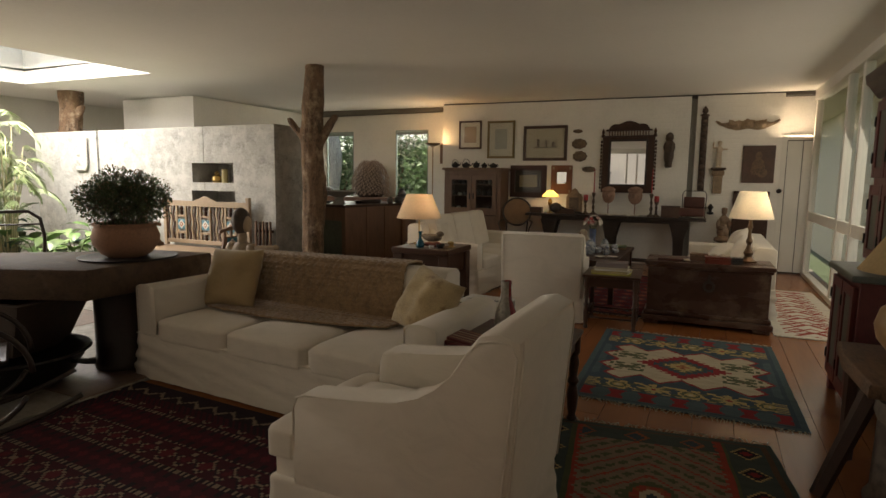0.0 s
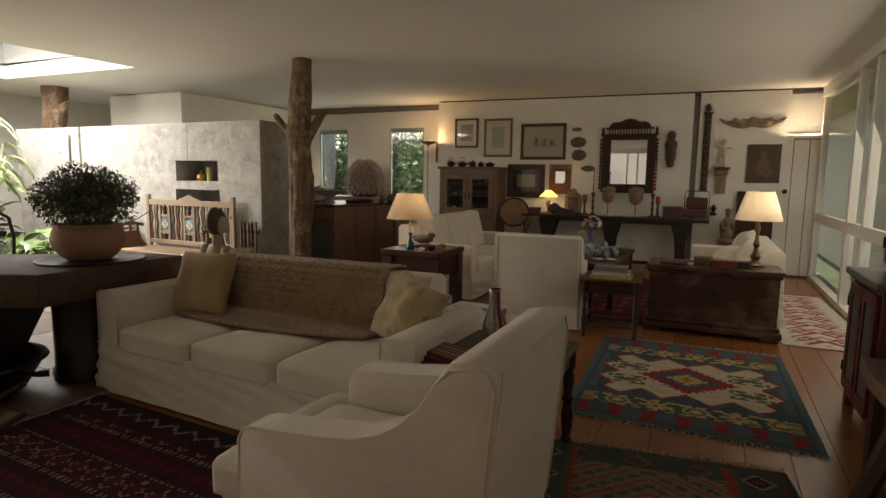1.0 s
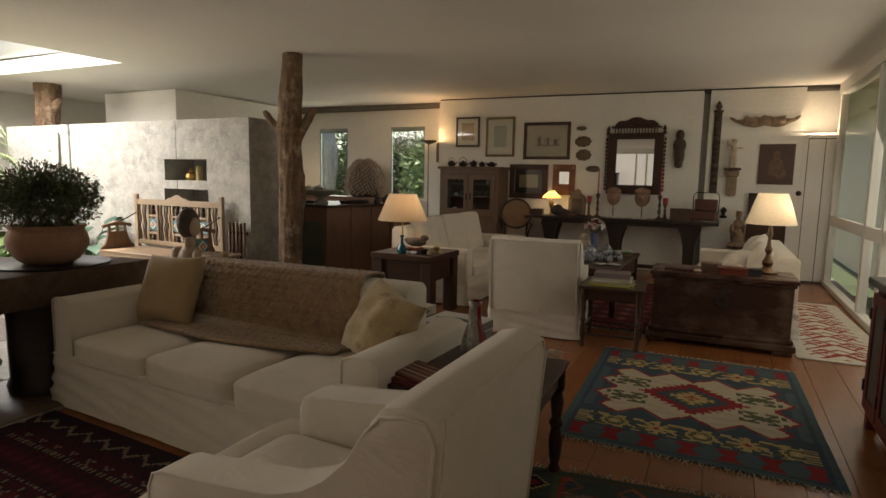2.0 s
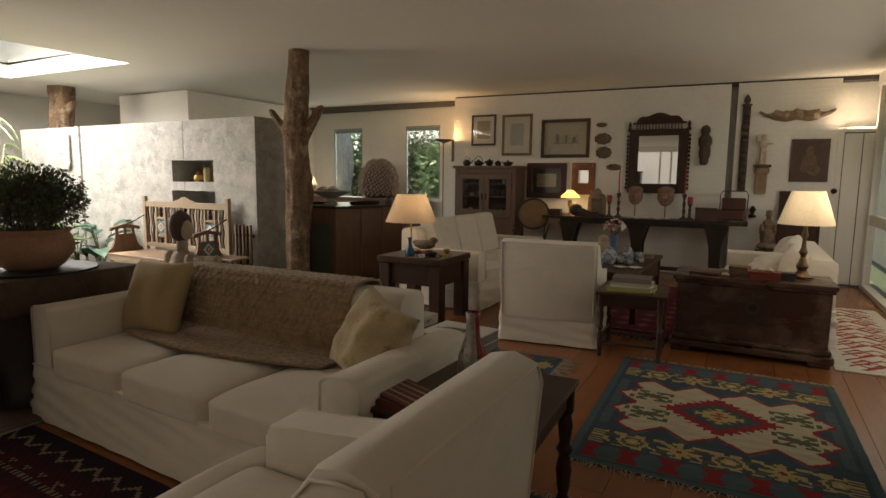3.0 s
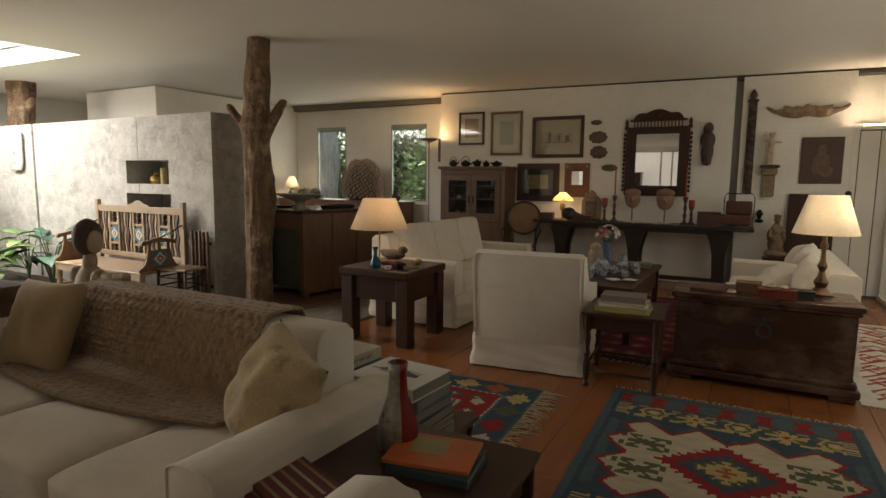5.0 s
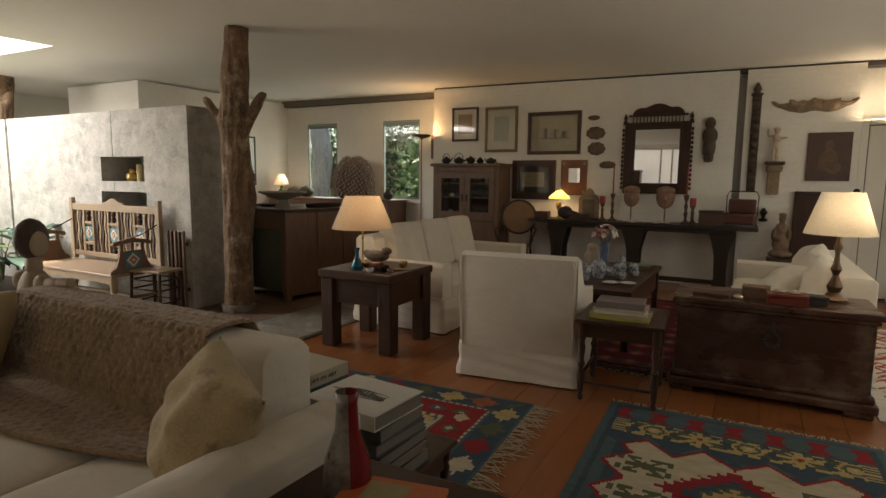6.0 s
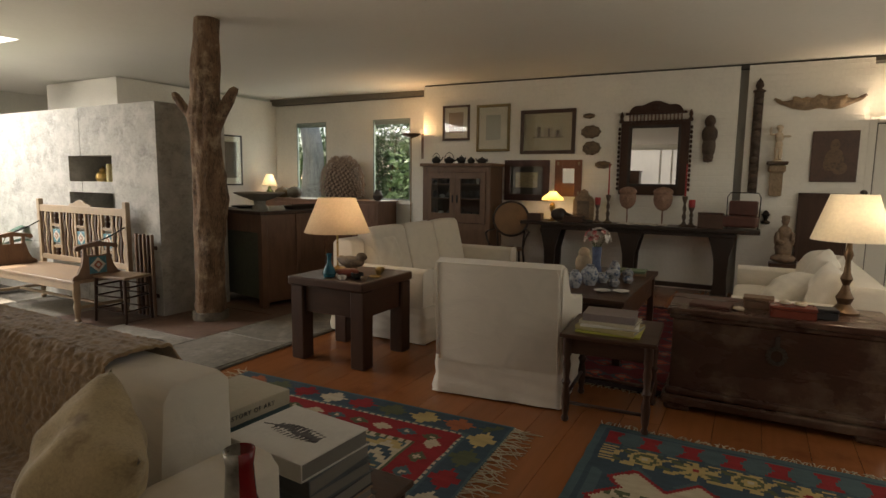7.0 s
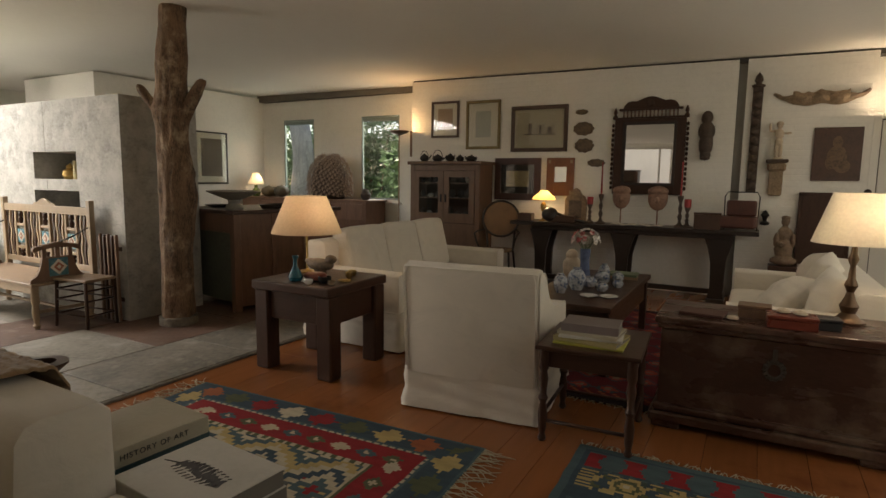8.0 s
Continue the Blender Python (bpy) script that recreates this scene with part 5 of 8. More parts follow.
for k in range(15):
    bm = B()
    lathe(bm, [(0.008, 2.335), (0.013, 2.36), (0.007, 2.38), (0.013, 2.4), (0.008, 2.42)], 8, (-1.79 + k * 0.049, WF - 0.03, 0))
    part("spindle", bm, MIDWOOD, mi, smooth=True)
bm = B()
crest = [(-1.80, 2.45)] + [(-1.445 + 0.355 * math.cos(a), 2.45 + (0.10 + 0.05 * abs(math.sin(3 * a))) * math.sin(a)) for a in [math.pi * (1 - k / 24) for k in range(1, 24)]] + [(-1.09, 2.45)]
prism(bm, crest, "y", WF - 0.045, WF - 0.005, 0.005, 1)
lathe(bm, [(0.0, 0), (0.05, 0.006), (0.03, 0.016), (0, 0.02)], 12, m=Matrix.Translation((-1.445, WF - 0.045, 2.51)) @ Matrix.Rotation(radians(90), 4, "X"))
part("crest", bm, DARKWOOD, mi)
for x in (-1.90, -0.99):
    bm = B()
    lathe(bm, [(0.03, 2.335), (0.032, 2.35), (0.015, 2.37), (0.028, 2.40), (0.02, 2.43), (0.008, 2.46), (0.0, 2.47)], 12, (x, WF - 0.03, 0))
    part("finial", bm, DARKWOOD, mi, smooth=True)
for x in (-1.93, -0.975):
    for k in range(14):
        boxed("edge_bead", (x - 0.012, WF - 0.035, 1.36 + k * 0.065, x + 0.02, WF - 0.005, 1.41 + k * 0.065), DARKWOODZ, mi, bevel=0.01)

CARVED = surface("worn_carved_wood", (0.27, 0.19, 0.12), 0.75, vary=0.5, scale=12, grain=50, bump=0.5, bump_size=0.01)
CARVEDDARK = surface("dark_carved_wood", (0.07, 0.045, 0.03), 0.6, vary=0.5, scale=12, grain=50, bump=0.5, bump_size=0.01)
PLAQUE = surface("brown_plaque_wood", (0.15, 0.105, 0.065), 0.7, vary=0.7, scale=16, grain=50, bump=0.5, bump_size=0.01)
POLYCHROME = surface("worn_painted_wood", (0.19, 0.125, 0.08), 0.6, vary=0.6, scale=14, grain=50, bump=0.3)
PALEFIGURE = surface("pale_painted_wood", (0.50, 0.40, 0.29), 0.5, vary=0.3, scale=10, grain=50, bump=0.2)


# shell-like plaques
for x0, x1, z0, z1 in ((-2.47, -2.29, 2.40, 2.475), (-2.49, -2.20, 2.11, 2.30), (-2.46, -2.19, 1.87, 2.07), (-2.27, -2.02, 1.67, 1.78)):
    pl = thing("wall_plaque", "small carved oval wooden plaque with scalloped edge", "plaque", ((x0 + x1) / 2, WF, (z0 + z1) / 2), 0, "carved plaques")
    bm = B()
    n = 36
    M = Matrix.Rotation(radians(90), 4, "X")
    rings = []
    for k, (s, d) in enumerate(((1.0, 0.0), (0.98, 0.015), (0.8, 0.02), (0.6, 0.028), (0.45, 0.018), (0.2, 0.03))):
        rings.append([bm.verts.new((math.cos(a) * (x1 - x0) / 2 * s * (1 + 0.06 * math.cos(9 * a) * (k < 3)), -d, math.sin(a) * (z1 - z0) / 2 * s * (1 + 0.06 * math.cos(9 * a) * (k < 3)))) for a in [2 * math.pi * i / n for i in range(n)]])
    for a, b in zip(rings, rings[1:]):
        for i in range(n):
            bm.faces.new((a[i], a[(i + 1) % n], b[(i + 1) % n], b[i]))
    bm.faces.new(rings[-1]), bm.faces.new(rings[0])
    rough(bm, 0.004, 40, x0)
    part("carving", bm, PLAQUE, pl, smooth=True)


def blob_figure(name, label, at, mat, balls, amp=0.004, rz=0.0, cat="statue", second=None):
    """A plain statue: lobes of wood (x, y, z, rx, ry, rz) grown into one mesh."""
    bm = B()
    for x, y, z, a, b, c, *tone in balls:
        r = bmesh.ops.create_icosphere(bm, subdivisions=3, radius=1.0)
        for f in {f for v in r["verts"] for f in v.link_faces}:
            f.material_index = 1 if tone else 0
        for v in r["verts"]:
            v.co = Vector((x + v.co.x * a, y + v.co.y * b, z + v.co.z * c))
    rough(bm, amp, 22, at[0] * 3)
    ob = part(name, bm, [mat, second or mat], None, smooth=True)
    if second is None:
        grown = ob.modifiers.new("grown_together", "REMESH")
        grown.mode, grown.voxel_size, grown.use_smooth_shade = "VOXEL", 0.006, True
    ob.matrix_basis = pose(*at, 0, 0, rz)
    return tagged(ob, label, cat)


blob_figure("wall_carving", "dark carved wooden figure hung on the wall", (-0.745, WF - 0.06, 1.76), CARVEDDARK, [(0, 0, 0.53, 0.07, 0.055, 0.085), (0, 0, 0.36, 0.10, 0.055, 0.13), (0, 0, 0.2, 0.085, 0.05, 0.16), (0, 0, 0.06, 0.065, 0.05, 0.07), (-0.03, -0.02, 0.02, 0.03, 0.04, 0.025), (0.03, -0.02, 0.02, 0.03, 0.04, 0.025)], 0.006)
# tall carved post
po = thing("carved_post", "tall slim carved dark wooden post on the wall", "carving", (-0.2, WF - 0.035, 1.36))
bm = B()
box(bm, -0.055, 0.0, 0, 0.055, 0.03, 1.28, 0.005)
part("backing", bm, CARVEDDARK, po)
for k in range(11):
    bm = B()
    r = bmesh.ops.create_icosphere(bm, subdivisions=2, radius=1.0)
    for v in bm.verts:
        v.co = Vector((v.co.x * 0.05, -0.01 + v.co.y * 0.03, 0.08 + k * 0.11 + v.co.z * 0.05))
    rough(bm, 0.008, 30, k)
    part("boss", bm, CARVEDDARK, po, smooth=True)
bm = B()
lathe(bm, [(0.07, 1.28), (0.075, 1.3), (0.03, 1.32), (0.05, 1.36), (0.035, 1.41), (0.012, 1.44), (0, 1.46)], 14)
part("finial", bm, CARVEDDARK, po, smooth=True)

# winged carving
wc = thing("winged_carving", "worn carved wooden lintel with spread wing ends", "carving", (0.45, WF, 2.40))
bm = B()
sheet(bm, lambda u, v: Vector(((u - 0.5) * 0.56, -0.02 - (0.035 + 0.035 * abs(math.sin(u * 9.4))) * math.sin(v * math.pi) - 0.012 * noise.noise(Vector((u * 14, v * 6, 0))), 0.012 * math.cos(u * 12) + (0.155 + 0.02 * noise.noise(Vector((u * 9, 2, 5)))) * v)), 60, 16, 0.02)
part("lintel", bm, CARVED, wc, smooth=True)
for s in (-1, 1):
    bm = B()
    sheet(bm, lambda u, v: Vector((s * (0.24 + 0.235 * u), -0.02 - 0.03 * (1 - u) * math.sin(v * math.pi) - 0.010 * abs(math.sin(v * 11 + u * 3)), 0.01 + 0.135 * u ** 1.6 + (0.135 - 0.055 * math.sin(u * 2.4) - 0.095 * u * u) * v)), 28, 16, 0.015)
    part("wing", bm, CARVED, wc, smooth=True)

# standing figure on a bracket
br = thing("wall_bracket", "old painted wooden wall bracket", "bracket", (0.06, WF, 1.32))
bm = B()
prism(bm, [(-0.075, 0.02), (-0.075, 0.3), (0.075, 0.3), (0.075, 0.02), (0.06, 0), (-0.06, 0)], "y", -0.06, 0, 0.006, 1)
part("corbel", bm, CARVED, br)
boxed("shelf", (-0.12, -0.16, 0.40, 0.12, 0, 0.44), CARVEDDARK, br, bevel=0.01)
boxed("capital", (-0.10, -0.12, 0.3, 0.10, 0, 0.4), CARVED, br, bevel=0.02)
blob_figure("statue", "small pale painted wooden standing statue on a bracket", (0.06, WF - 0.09, 1.76), PALEFIGURE, [(0, 0, 0.40, 0.032, 0.032, 0.04), (0, 0, 0.425, 0.04, 0.04, 0.03), (0, 0, 0.30, 0.05, 0.035, 0.07), (0, 0, 0.21, 0.045, 0.035, 0.05), (-0.022, 0, 0.11, 0.025, 0.028, 0.11), (0.022, 0, 0.11, 0.025, 0.028, 0.11), (0.08, 0, 0.31, 0.055, 0.016, 0.016), (-0.07, 0, 0.34, 0.045, 0.016, 0.016), (-0.1, 0, 0.39, 0.016, 0.016, 0.05), (0, 0, 0.01, 0.06, 0.05, 0.015)], 0.003)
blob_figure("statue", "seated painted wooden statue behind the sofa", (0.2, WF - 0.22, 0.5), POLYCHROME, [(0, 0, 0.52, 0.045, 0.045, 0.055), (0, 0, 0.56, 0.05, 0.05, 0.03), (0, 0, 0.46, 0.03, 0.03, 0.04), (0, 0, 0.36, 0.085, 0.06, 0.10), (0, 0, 0.18, 0.10, 0.09, 0.16), (-0.085, -0.03, 0.30, 0.03, 0.04, 0.09), (0.085, -0.03, 0.30, 0.03, 0.04, 0.09), (-0.04, -0.09, 0.25, 0.035, 0.05, 0.03), (0, -0.04, 0.05, 0.14, 0.09, 0.06)], 0.010)
st = thing("plinth", "dark wooden plinth under a statue", "plinth", (0.2, WF - 0.22, 0))
boxed("block", (-0.15, -0.12, 0, 0.15, 0.12, 0.49), DARKWOODZ, st)
# icon, sconce and leaning panel
ic = thing("painting", "dark brown old panel painting", "painting", (0, 0, 0))
boxed("panel", (0.42, WF - 0.03, 1.51, 0.90, WF, 2.13), surface("dark_panel", (0.075, 0.035, 0.022), 0.45, vary=0.4, scale=5, grain=40, bump=0.1), ic)
DIMPAINT = surface("dim_painted_shapes", (0.13, 0.075, 0.04), 0.5, vary=0.8, scale=18, grain=50, bump=0.05)
for x, z, a, b in ((0.66, 1.96, 0.05, 0.07), (0.66, 1.78, 0.10, 0.14), (0.60, 1.72, 0.05, 0.08), (0.72, 1.68, 0.08, 0.08)):
    bm = B()
    lathe(bm, [(0.0, 0.0), (1.0, 0.0), (1.0, 0.002), (0, 0.003)], 20, m=Matrix.Translation((x, WF - 0.03, z)) @ Matrix.Rotation(radians(90), 4, "X") @ Matrix.Diagonal((a, b, 1, 1)))
    part("painted_shape", bm, DIMPAINT, ic)
sc = thing("wall_sconce", "small black iron wall sconce", "sconce", (-0.02, WF, 0.95))
bm = B()
lathe(bm, [(0.0, 0), (0.05, 0.01), (0.055, 0.04), (0.02, 0.06), (0.03, 0.1), (0.05, 0.13), (0.02, 0.18), (0, 0.19)], 12, (0, -0.06, 0))
box(bm, -0.015, -0.06, 0.05, 0.015, 0, 0.08)
part("bracket", bm, IRON, sc, smooth="auto")
pn = thing("leaning_panel", "dark carved wooden panel leaning on the wall", "panel", (0.56, WF - 0.05, 0))
boxed("board", (-0.22, -0.01, 0.5, 0.28, 0.03, 1.34), DARKWOODZ, pn)
boxed("border", (-0.24, -0.02, 0.0, -0.2, 0.035, 1.36), DARKWOODZ, pn)
boxed("border", (0.26, -0.02, 0.0, 0.3, 0.035, 1.36), DARKWOODZ, pn)
boxed("border", (-0.24, -0.02, 1.32, 0.3, 0.035, 1.37), DARKWOODZ, pn)
# picture on the inner room's wall and relief on the concrete
pa = picture("framed grey print on the inner wall", 9.86, 10.59, 1.32, 2.30, 0.03, BLACKWOOD, 0.1, PRINTDARK, "x", -9.25, 1)
rl = thing("wall_relief", "pale stone relief plaque on the concrete panel", "relief", (-9.68, FY - 0.004, 1.57))
bm = B()
sheet(bm, lambda u, v: Vector(((u - 0.5) * 0.36 * (1 if v > 0.15 else 0.75 + 1.6 * v), -0.025 - 0.02 * noise.noise(Vector((u * 7, v * 11, 2))), v * 0.55)), 20, 28, 0.02)
part("carving", bm, CONCRETE, rl, smooth=True)

# ---- things on the tables ----
REDWAX = surface("red_candle_wax", (0.33, 0.02, 0.02), 0.4, vary=0.15, scale=10, grain=40, bump=0.05)
LEATHER = surface("brown_leather", (0.085, 0.03, 0.02), 0.45, vary=0.35, scale=8, grain=60, bump=0.2)
BLUEWHITE = surface("blue_and_white_glaze", (0.30, 0.31, 0.32), 0.22, vary=0.6, scale=22, grain=60, bump=0.03, dark=(0.07, 0.10, 0.17), spread=(0.42, 0.58))
MASKRED = surface("painted_mask", (0.25, 0.145, 0.10), 0.6, vary=0.55, scale=14, grain=50, bump=0.15)
TURQ = surface("turquoise_glaze", (0.015, 0.10, 0.14), 0.2, vary=0.3, scale=8, grain=40, bump=0.03)
CLAY = surface("terracotta", (0.30, 0.155, 0.09), 0.75, vary=0.3, scale=5, grain=40, bump=0.3)
ORANGE = surface("orange_print", (0.55, 0.14, 0.04), 0.5, vary=0.25, scale=6, grain=30, bump=0.02)
REDLACQ = surface("red_lacquer", (0.17, 0.035, 0.02), 0.3, vary=0.2, scale=6, grain=30, bump=0.05)
PAGES = surface("paper_edges", (0.20, 0.18, 0.15), 0.9, vary=0.2, scale=3, grain=200, bump=0.2, stretch=(1, 1, 30))


def turned(name, label, cat, at, prof, mat, n=18, group="", m=None, pname="body"):
    t = thing(name, label, cat, at, 0, group)
    bm = B()
    lathe(bm, prof, n, m=m)
    part(pname, bm, mat, t, smooth="auto")
    return t


def candlestick(at, tall):
    c = thing("candlestick", "dark turned candlestick with a %s red candle" % ("tall thin" if tall else "short thick"), "candlestick", at, 0, "candlesticks")
    h = 0.40 if tall else 0.26
    bm = B()
    lathe(bm, [(0.065, 0), (0.065, 0.02), (0.03, 0.04), (0.015, 0.08), (0.03, h * 0.35), (0.014, h * 0.45), (0.026, h * 0.6), (0.013, h * 0.75), (0.035, h * 0.93), (0.035, h)], 16)
    part("stick", bm, CARVEDDARK, c, smooth="auto")
    bm = B()
    lathe(bm, [(0.012, h), (0.008, h + 0.42), (0.0, h + 0.425)] if tall else [(0.04, h), (0.042, h + 0.09), (0.036, h + 0.10), (0.0, h + 0.095)], 12)
    part("candle", bm, REDWAX, c, "red wax candle", smooth="auto")


CT = 0.9
candlestick((-1.95, 10.52, CT), True)
candlestick((-0.96, 10.52, CT), True)
candlestick((-2.09, 10.5, CT), False)
candlestick((-0.87, 10.48, CT), False)
for x, s in ((-1.70, 1.0), (-1.24, 1.08)):
    hd = blob_figure("mask", "painted wooden mask on a thin stand", (x, 10.58, CT), MASKRED, [(0, 0, 0.36, 0.115 * s, 0.07, 0.15 * s), (0, -0.05, 0.34, 0.03, 0.04, 0.045), (0, -0.005, 0.45, 0.12 * s, 0.075, 0.065), (0, 0, 0.12, 0.012, 0.012, 0.13), (0, 0, 0.008, 0.07, 0.06, 0.01)], 0.002, cat="mask")
bx = thing("box", "dark wooden box on the console", "box", (-0.64, 10.5, CT), 4)
boxed("body", (-0.15, -0.1, 0, 0.15, 0.1, 0.18), FRAMEBROWN, bx)
boxed("lid", (-0.155, -0.105, 0.183, 0.155, 0.105, 0.2), FRAMEBROWN, bx)
ls = thing("small_leather_chair", "miniature leather seat with a bent wire back", "ornament", (-0.30, 10.52, CT), -6)
boxed("seat", (-0.23, -0.13, 0.03, 0.2, 0.12, 0.17), LEATHER, ls, bevel=0.03, seg=3)
boxed("back_pad", (-0.15, 0.06, 0.17, 0.18, 0.11, 0.36), LEATHER, ls, bevel=0.02, seg=2)
bm = B()
tube(bm, [(-0.17, 0.1, 0.0), (-0.18, 0.12, 0.4), (-0.15, 0.125, 0.46), (0.17, 0.125, 0.46), (0.20, 0.12, 0.4), (0.19, 0.1, 0.0)], 0.007, 8)
part("wire_back", bm, IRON, ls, smooth=True)
bk = thing("mandolin", "dark wooden mandolin lying against the wall", "instrument", (-2.60, 10.42, CT), 6)
bm = B()
lathe(bm, [(0.0, 0), (0.11, 0.0), (0.13, 0.03), (0.11, 0.08), (0.05, 0.11), (0, 0.115)], 24, m=Matrix.Translation((-0.02, 0.0, 0.10)) @ Matrix.Rotation(radians(62), 4, "X") @ Matrix.Diagonal((0.85, 0.8, 0.8, 1)))
part("bowl", bm, BLACKWOOD, bk, smooth=True)
bm = B()
tube(bm, [(0.08, 0.0, 0.12), (0.3, -0.02, 0.04), (0.46, -0.03, 0.02)], [0.022, 0.017, 0.022], 8)
part("neck", bm, BLACKWOOD, bk, smooth=True)
ck = thing("small_shrine", "small carved dark frame ornament with an arched top", "ornament", (-2.33, 10.66, CT))
bm = B()
prism(bm, [(-0.15, 0), (0.15, 0), (0.15, 0.3), (0.12, 0.36), (0.07, 0.38), (0.05, 0.44), (0, 0.47), (-0.05, 0.44), (-0.07, 0.38), (-0.12, 0.36), (-0.15, 0.3)], "y", -0.03, 0.03, 0.006, 1)
part("carved_frame", bm, CARVED, ck)
boxed("print", (-0.09, -0.036, 0.06, 0.09, -0.03, 0.3), PRINTDARK, ck, bevel=0)
for x, w, h in ((-2.98, 0.2, 0.11), (-2.45, 0.36, 0.09)):
    b = thing("box", "small dark wooden box on the console", "box", (x, 10.45, CT), 3, "console boxes")
    boxed("body", (-w / 2, -0.08, 0, w / 2, 0.08, h), FRAMEBROWN, b, bevel=0.006)
for x in (-1.62, -1.3):
    b = thing("open_book", "open book lying on the console", "book", (x, 10.42, CT), 2 if x < -1.5 else -3, "open books")
    for s in (-1, 1):
        bm = B()
        sheet(bm, lambda u, v: Vector((s * (0.003 + 0.15 * u), (v - 0.5) * 0.2, 0.012 + 0.018 * math.sin(u * 2.6))), 8, 2, 0.008)
        part("leaves", bm, PAPER, b, smooth=True)

# teapots on the cabinet
for k, (x, r, h) in enumerate(((-4.75, 0.075, 0.11), (-4.51, 0.085, 0.10), (-4.29, 0.07, 0.11), (-4.12, 0.06, 0.09), (-3.93, 0.085, 0.085))):
    t = thing("teapot", "small dark iron teapot on top of the cabinet", "teapot", (x, 10.58, 1.74), k * 40, "teapots")
    bm = B()
    lathe(bm, [(r * 0.6, 0), (r, h * 0.35), (r * 0.95, h * 0.65), (r * 0.5, h * 0.9)], 16)
    part("pot", bm, IRON, t, smooth=True)
    bm = B()
    lathe(bm, [(r * 0.52, h * 0.9), (r * 0.3, h * 1.02), (r * 0.1, h * 1.05), (r * 0.14, h * 1.15), (0, h * 1.2)], 12)
    part("lid", bm, IRON, t, smooth=True)
    bm = B()
    tube(bm, [(r * 0.85, 0, h * 0.35), (r * 1.4, 0, h * 0.6), (r * 1.65, 0, h * 0.95)], [0.014, 0.011, 0.008], 8)
    part("spout", bm, IRON, t, smooth=True)
    bm = B()
    if k in (0, 1):
        tube(bm, [(r * math.cos(a) * 0.9, 0, h * 0.6 + r * 1.35 * math.sin(a)) for a in [math.pi * i / 12 for i in range(13)]], 0.005, 6)
    else:
        tube(bm, [(-r * 0.85, 0, h * 0.75), (-r * 1.4, 0, h * 0.75), (-r * 1.45, 0, h * 0.4), (-r * 0.9, 0, h * 0.25)], 0.006, 6)
    part("handle", bm, IRON, t, smooth=True)

# desk: bowl, fruit, tray, flower cone, jars
DZ = STONE_Z + 1.085
turned("pedestal_bowl", "wide grey stone bowl on a foot", "bowl", (-5.2, 7.22, DZ), [(0.10, 0), (0.09, 0.03), (0.06, 0.06), (0.07, 0.10), (0.20, 0.15), (0.29, 0.19), (0.285, 0.2), (0.2, 0.17), (0.0, 0.14)], surface("grey_stone_bowl", (0.30, 0.28, 0.24), 0.6, vary=0.3), 28)
for k, (x, y, r, c) in enumerate(((-8.62, 11.05, 0.14, (0.16, 0.11, 0.05)), (-8.38, 11.15, 0.15, (0.10, 0.08, 0.05)), (-8.74, 11.28, 0.13, (0.13, 0.12, 0.06)))):
    g = thing("gourd", "ribbed dried gourd on the sideboard", "gourd", (x, y, 1.08), 30 * k, "gourds")
    bm = B()
    bmesh.ops.create_uvsphere(bm, u_segments=32, v_segments=14, radius=r)
    for v in bm.verts:
        a = math.atan2(v.co.y, v.co.x)
        v.co.x, v.co.y, v.co.z = v.co.x * (1 + 0.05 * math.cos(a * 8)), v.co.y * (1 + 0.05 * math.cos(a * 8)), v.co.z * 0.75 + r * 0.75
    part("fruit", bm, surface("gourd_skin_%s" % "abc"[k], c, 0.5, vary=0.3), g, smooth=True)
    bm = B()
    tube(bm, [(0, 0, r * 1.4), (0.01, 0, r * 1.65)], [0.012, 0.008], 6)
    part("stalk", bm, CARVED, g, smooth=True)
turned("tray", "long dark wooden tray on the desk", "tray", (-5.0, 7.75, DZ), [(0.0, 0.0), (1.0, 0.0), (1.1, 0.04), (1.08, 0.045), (0.95, 0.015), (0.0, 0.015)], BLACKWOOD, 32, m=Matrix.Diagonal((0.13, 0.30, 1, 1)))
turned("plate", "dark plate on the desk", "plate", (-5.58, 7.35, DZ), [(0.08, 0), (0.16, 0.02), (0.17, 0.03), (0.08, 0.015), (0, 0.012)], IRON, 24)
PETAL = surface("faded_ceramic_petals", (0.34, 0.25, 0.19), 0.7, vary=0.6, scale=20, grain=50, bump=0.2)
fc = thing("flower_cone", "domed ceramic flower centrepiece in brown and pink", "ornament", (-7.12, 11.12, 1.08))
fc.scale = (1.30, 1.10, 1.50)
bm = B()
lathe(bm, [(0.2, 0), (0.27, 0.05), (0.29, 0.16), (0.25, 0.33), (0.14, 0.46), (0, 0.52)], 20)
part("core", bm, CARVEDDARK, fc, smooth=True)
bm = B()
rng = random.Random(8)
for k in range(420):
    z = 0.03 + 0.5 * (k / 420)
    rr = 0.31 * math.sqrt(max(0.01, 1 - (abs(z - 0.14) / (0.40 if z > 0.14 else 0.3)) ** 2.2)) + rng.uniform(-0.015, 0.03)
    a = k * 2.39996
    c = Vector((rr * math.cos(a), rr * math.sin(a), z))
    out = Vector((math.cos(a), math.sin(a), 0.5)).normalized()
    s1 = out.orthogonal().normalized()
    s2 = out.cross(s1)
    n = 5
    cv = bm.verts.new(c + out * 0.008)
    ring = [bm.verts.new(c + (s1 * math.cos(t) + s2 * math.sin(t)) * (0.040 if i % 2 == 0 else 0.013) + out * (0.034 if i % 2 == 0 else 0.004)) for i, t in enumerate([math.pi * i / n for i in range(2 * n)])]
    for i in range(2 * n):
        bm.faces.new((cv, ring[i], ring[(i + 1) % (2 * n)]))
tagged(part("petals", bm, PETAL, fc), kind="stuff")
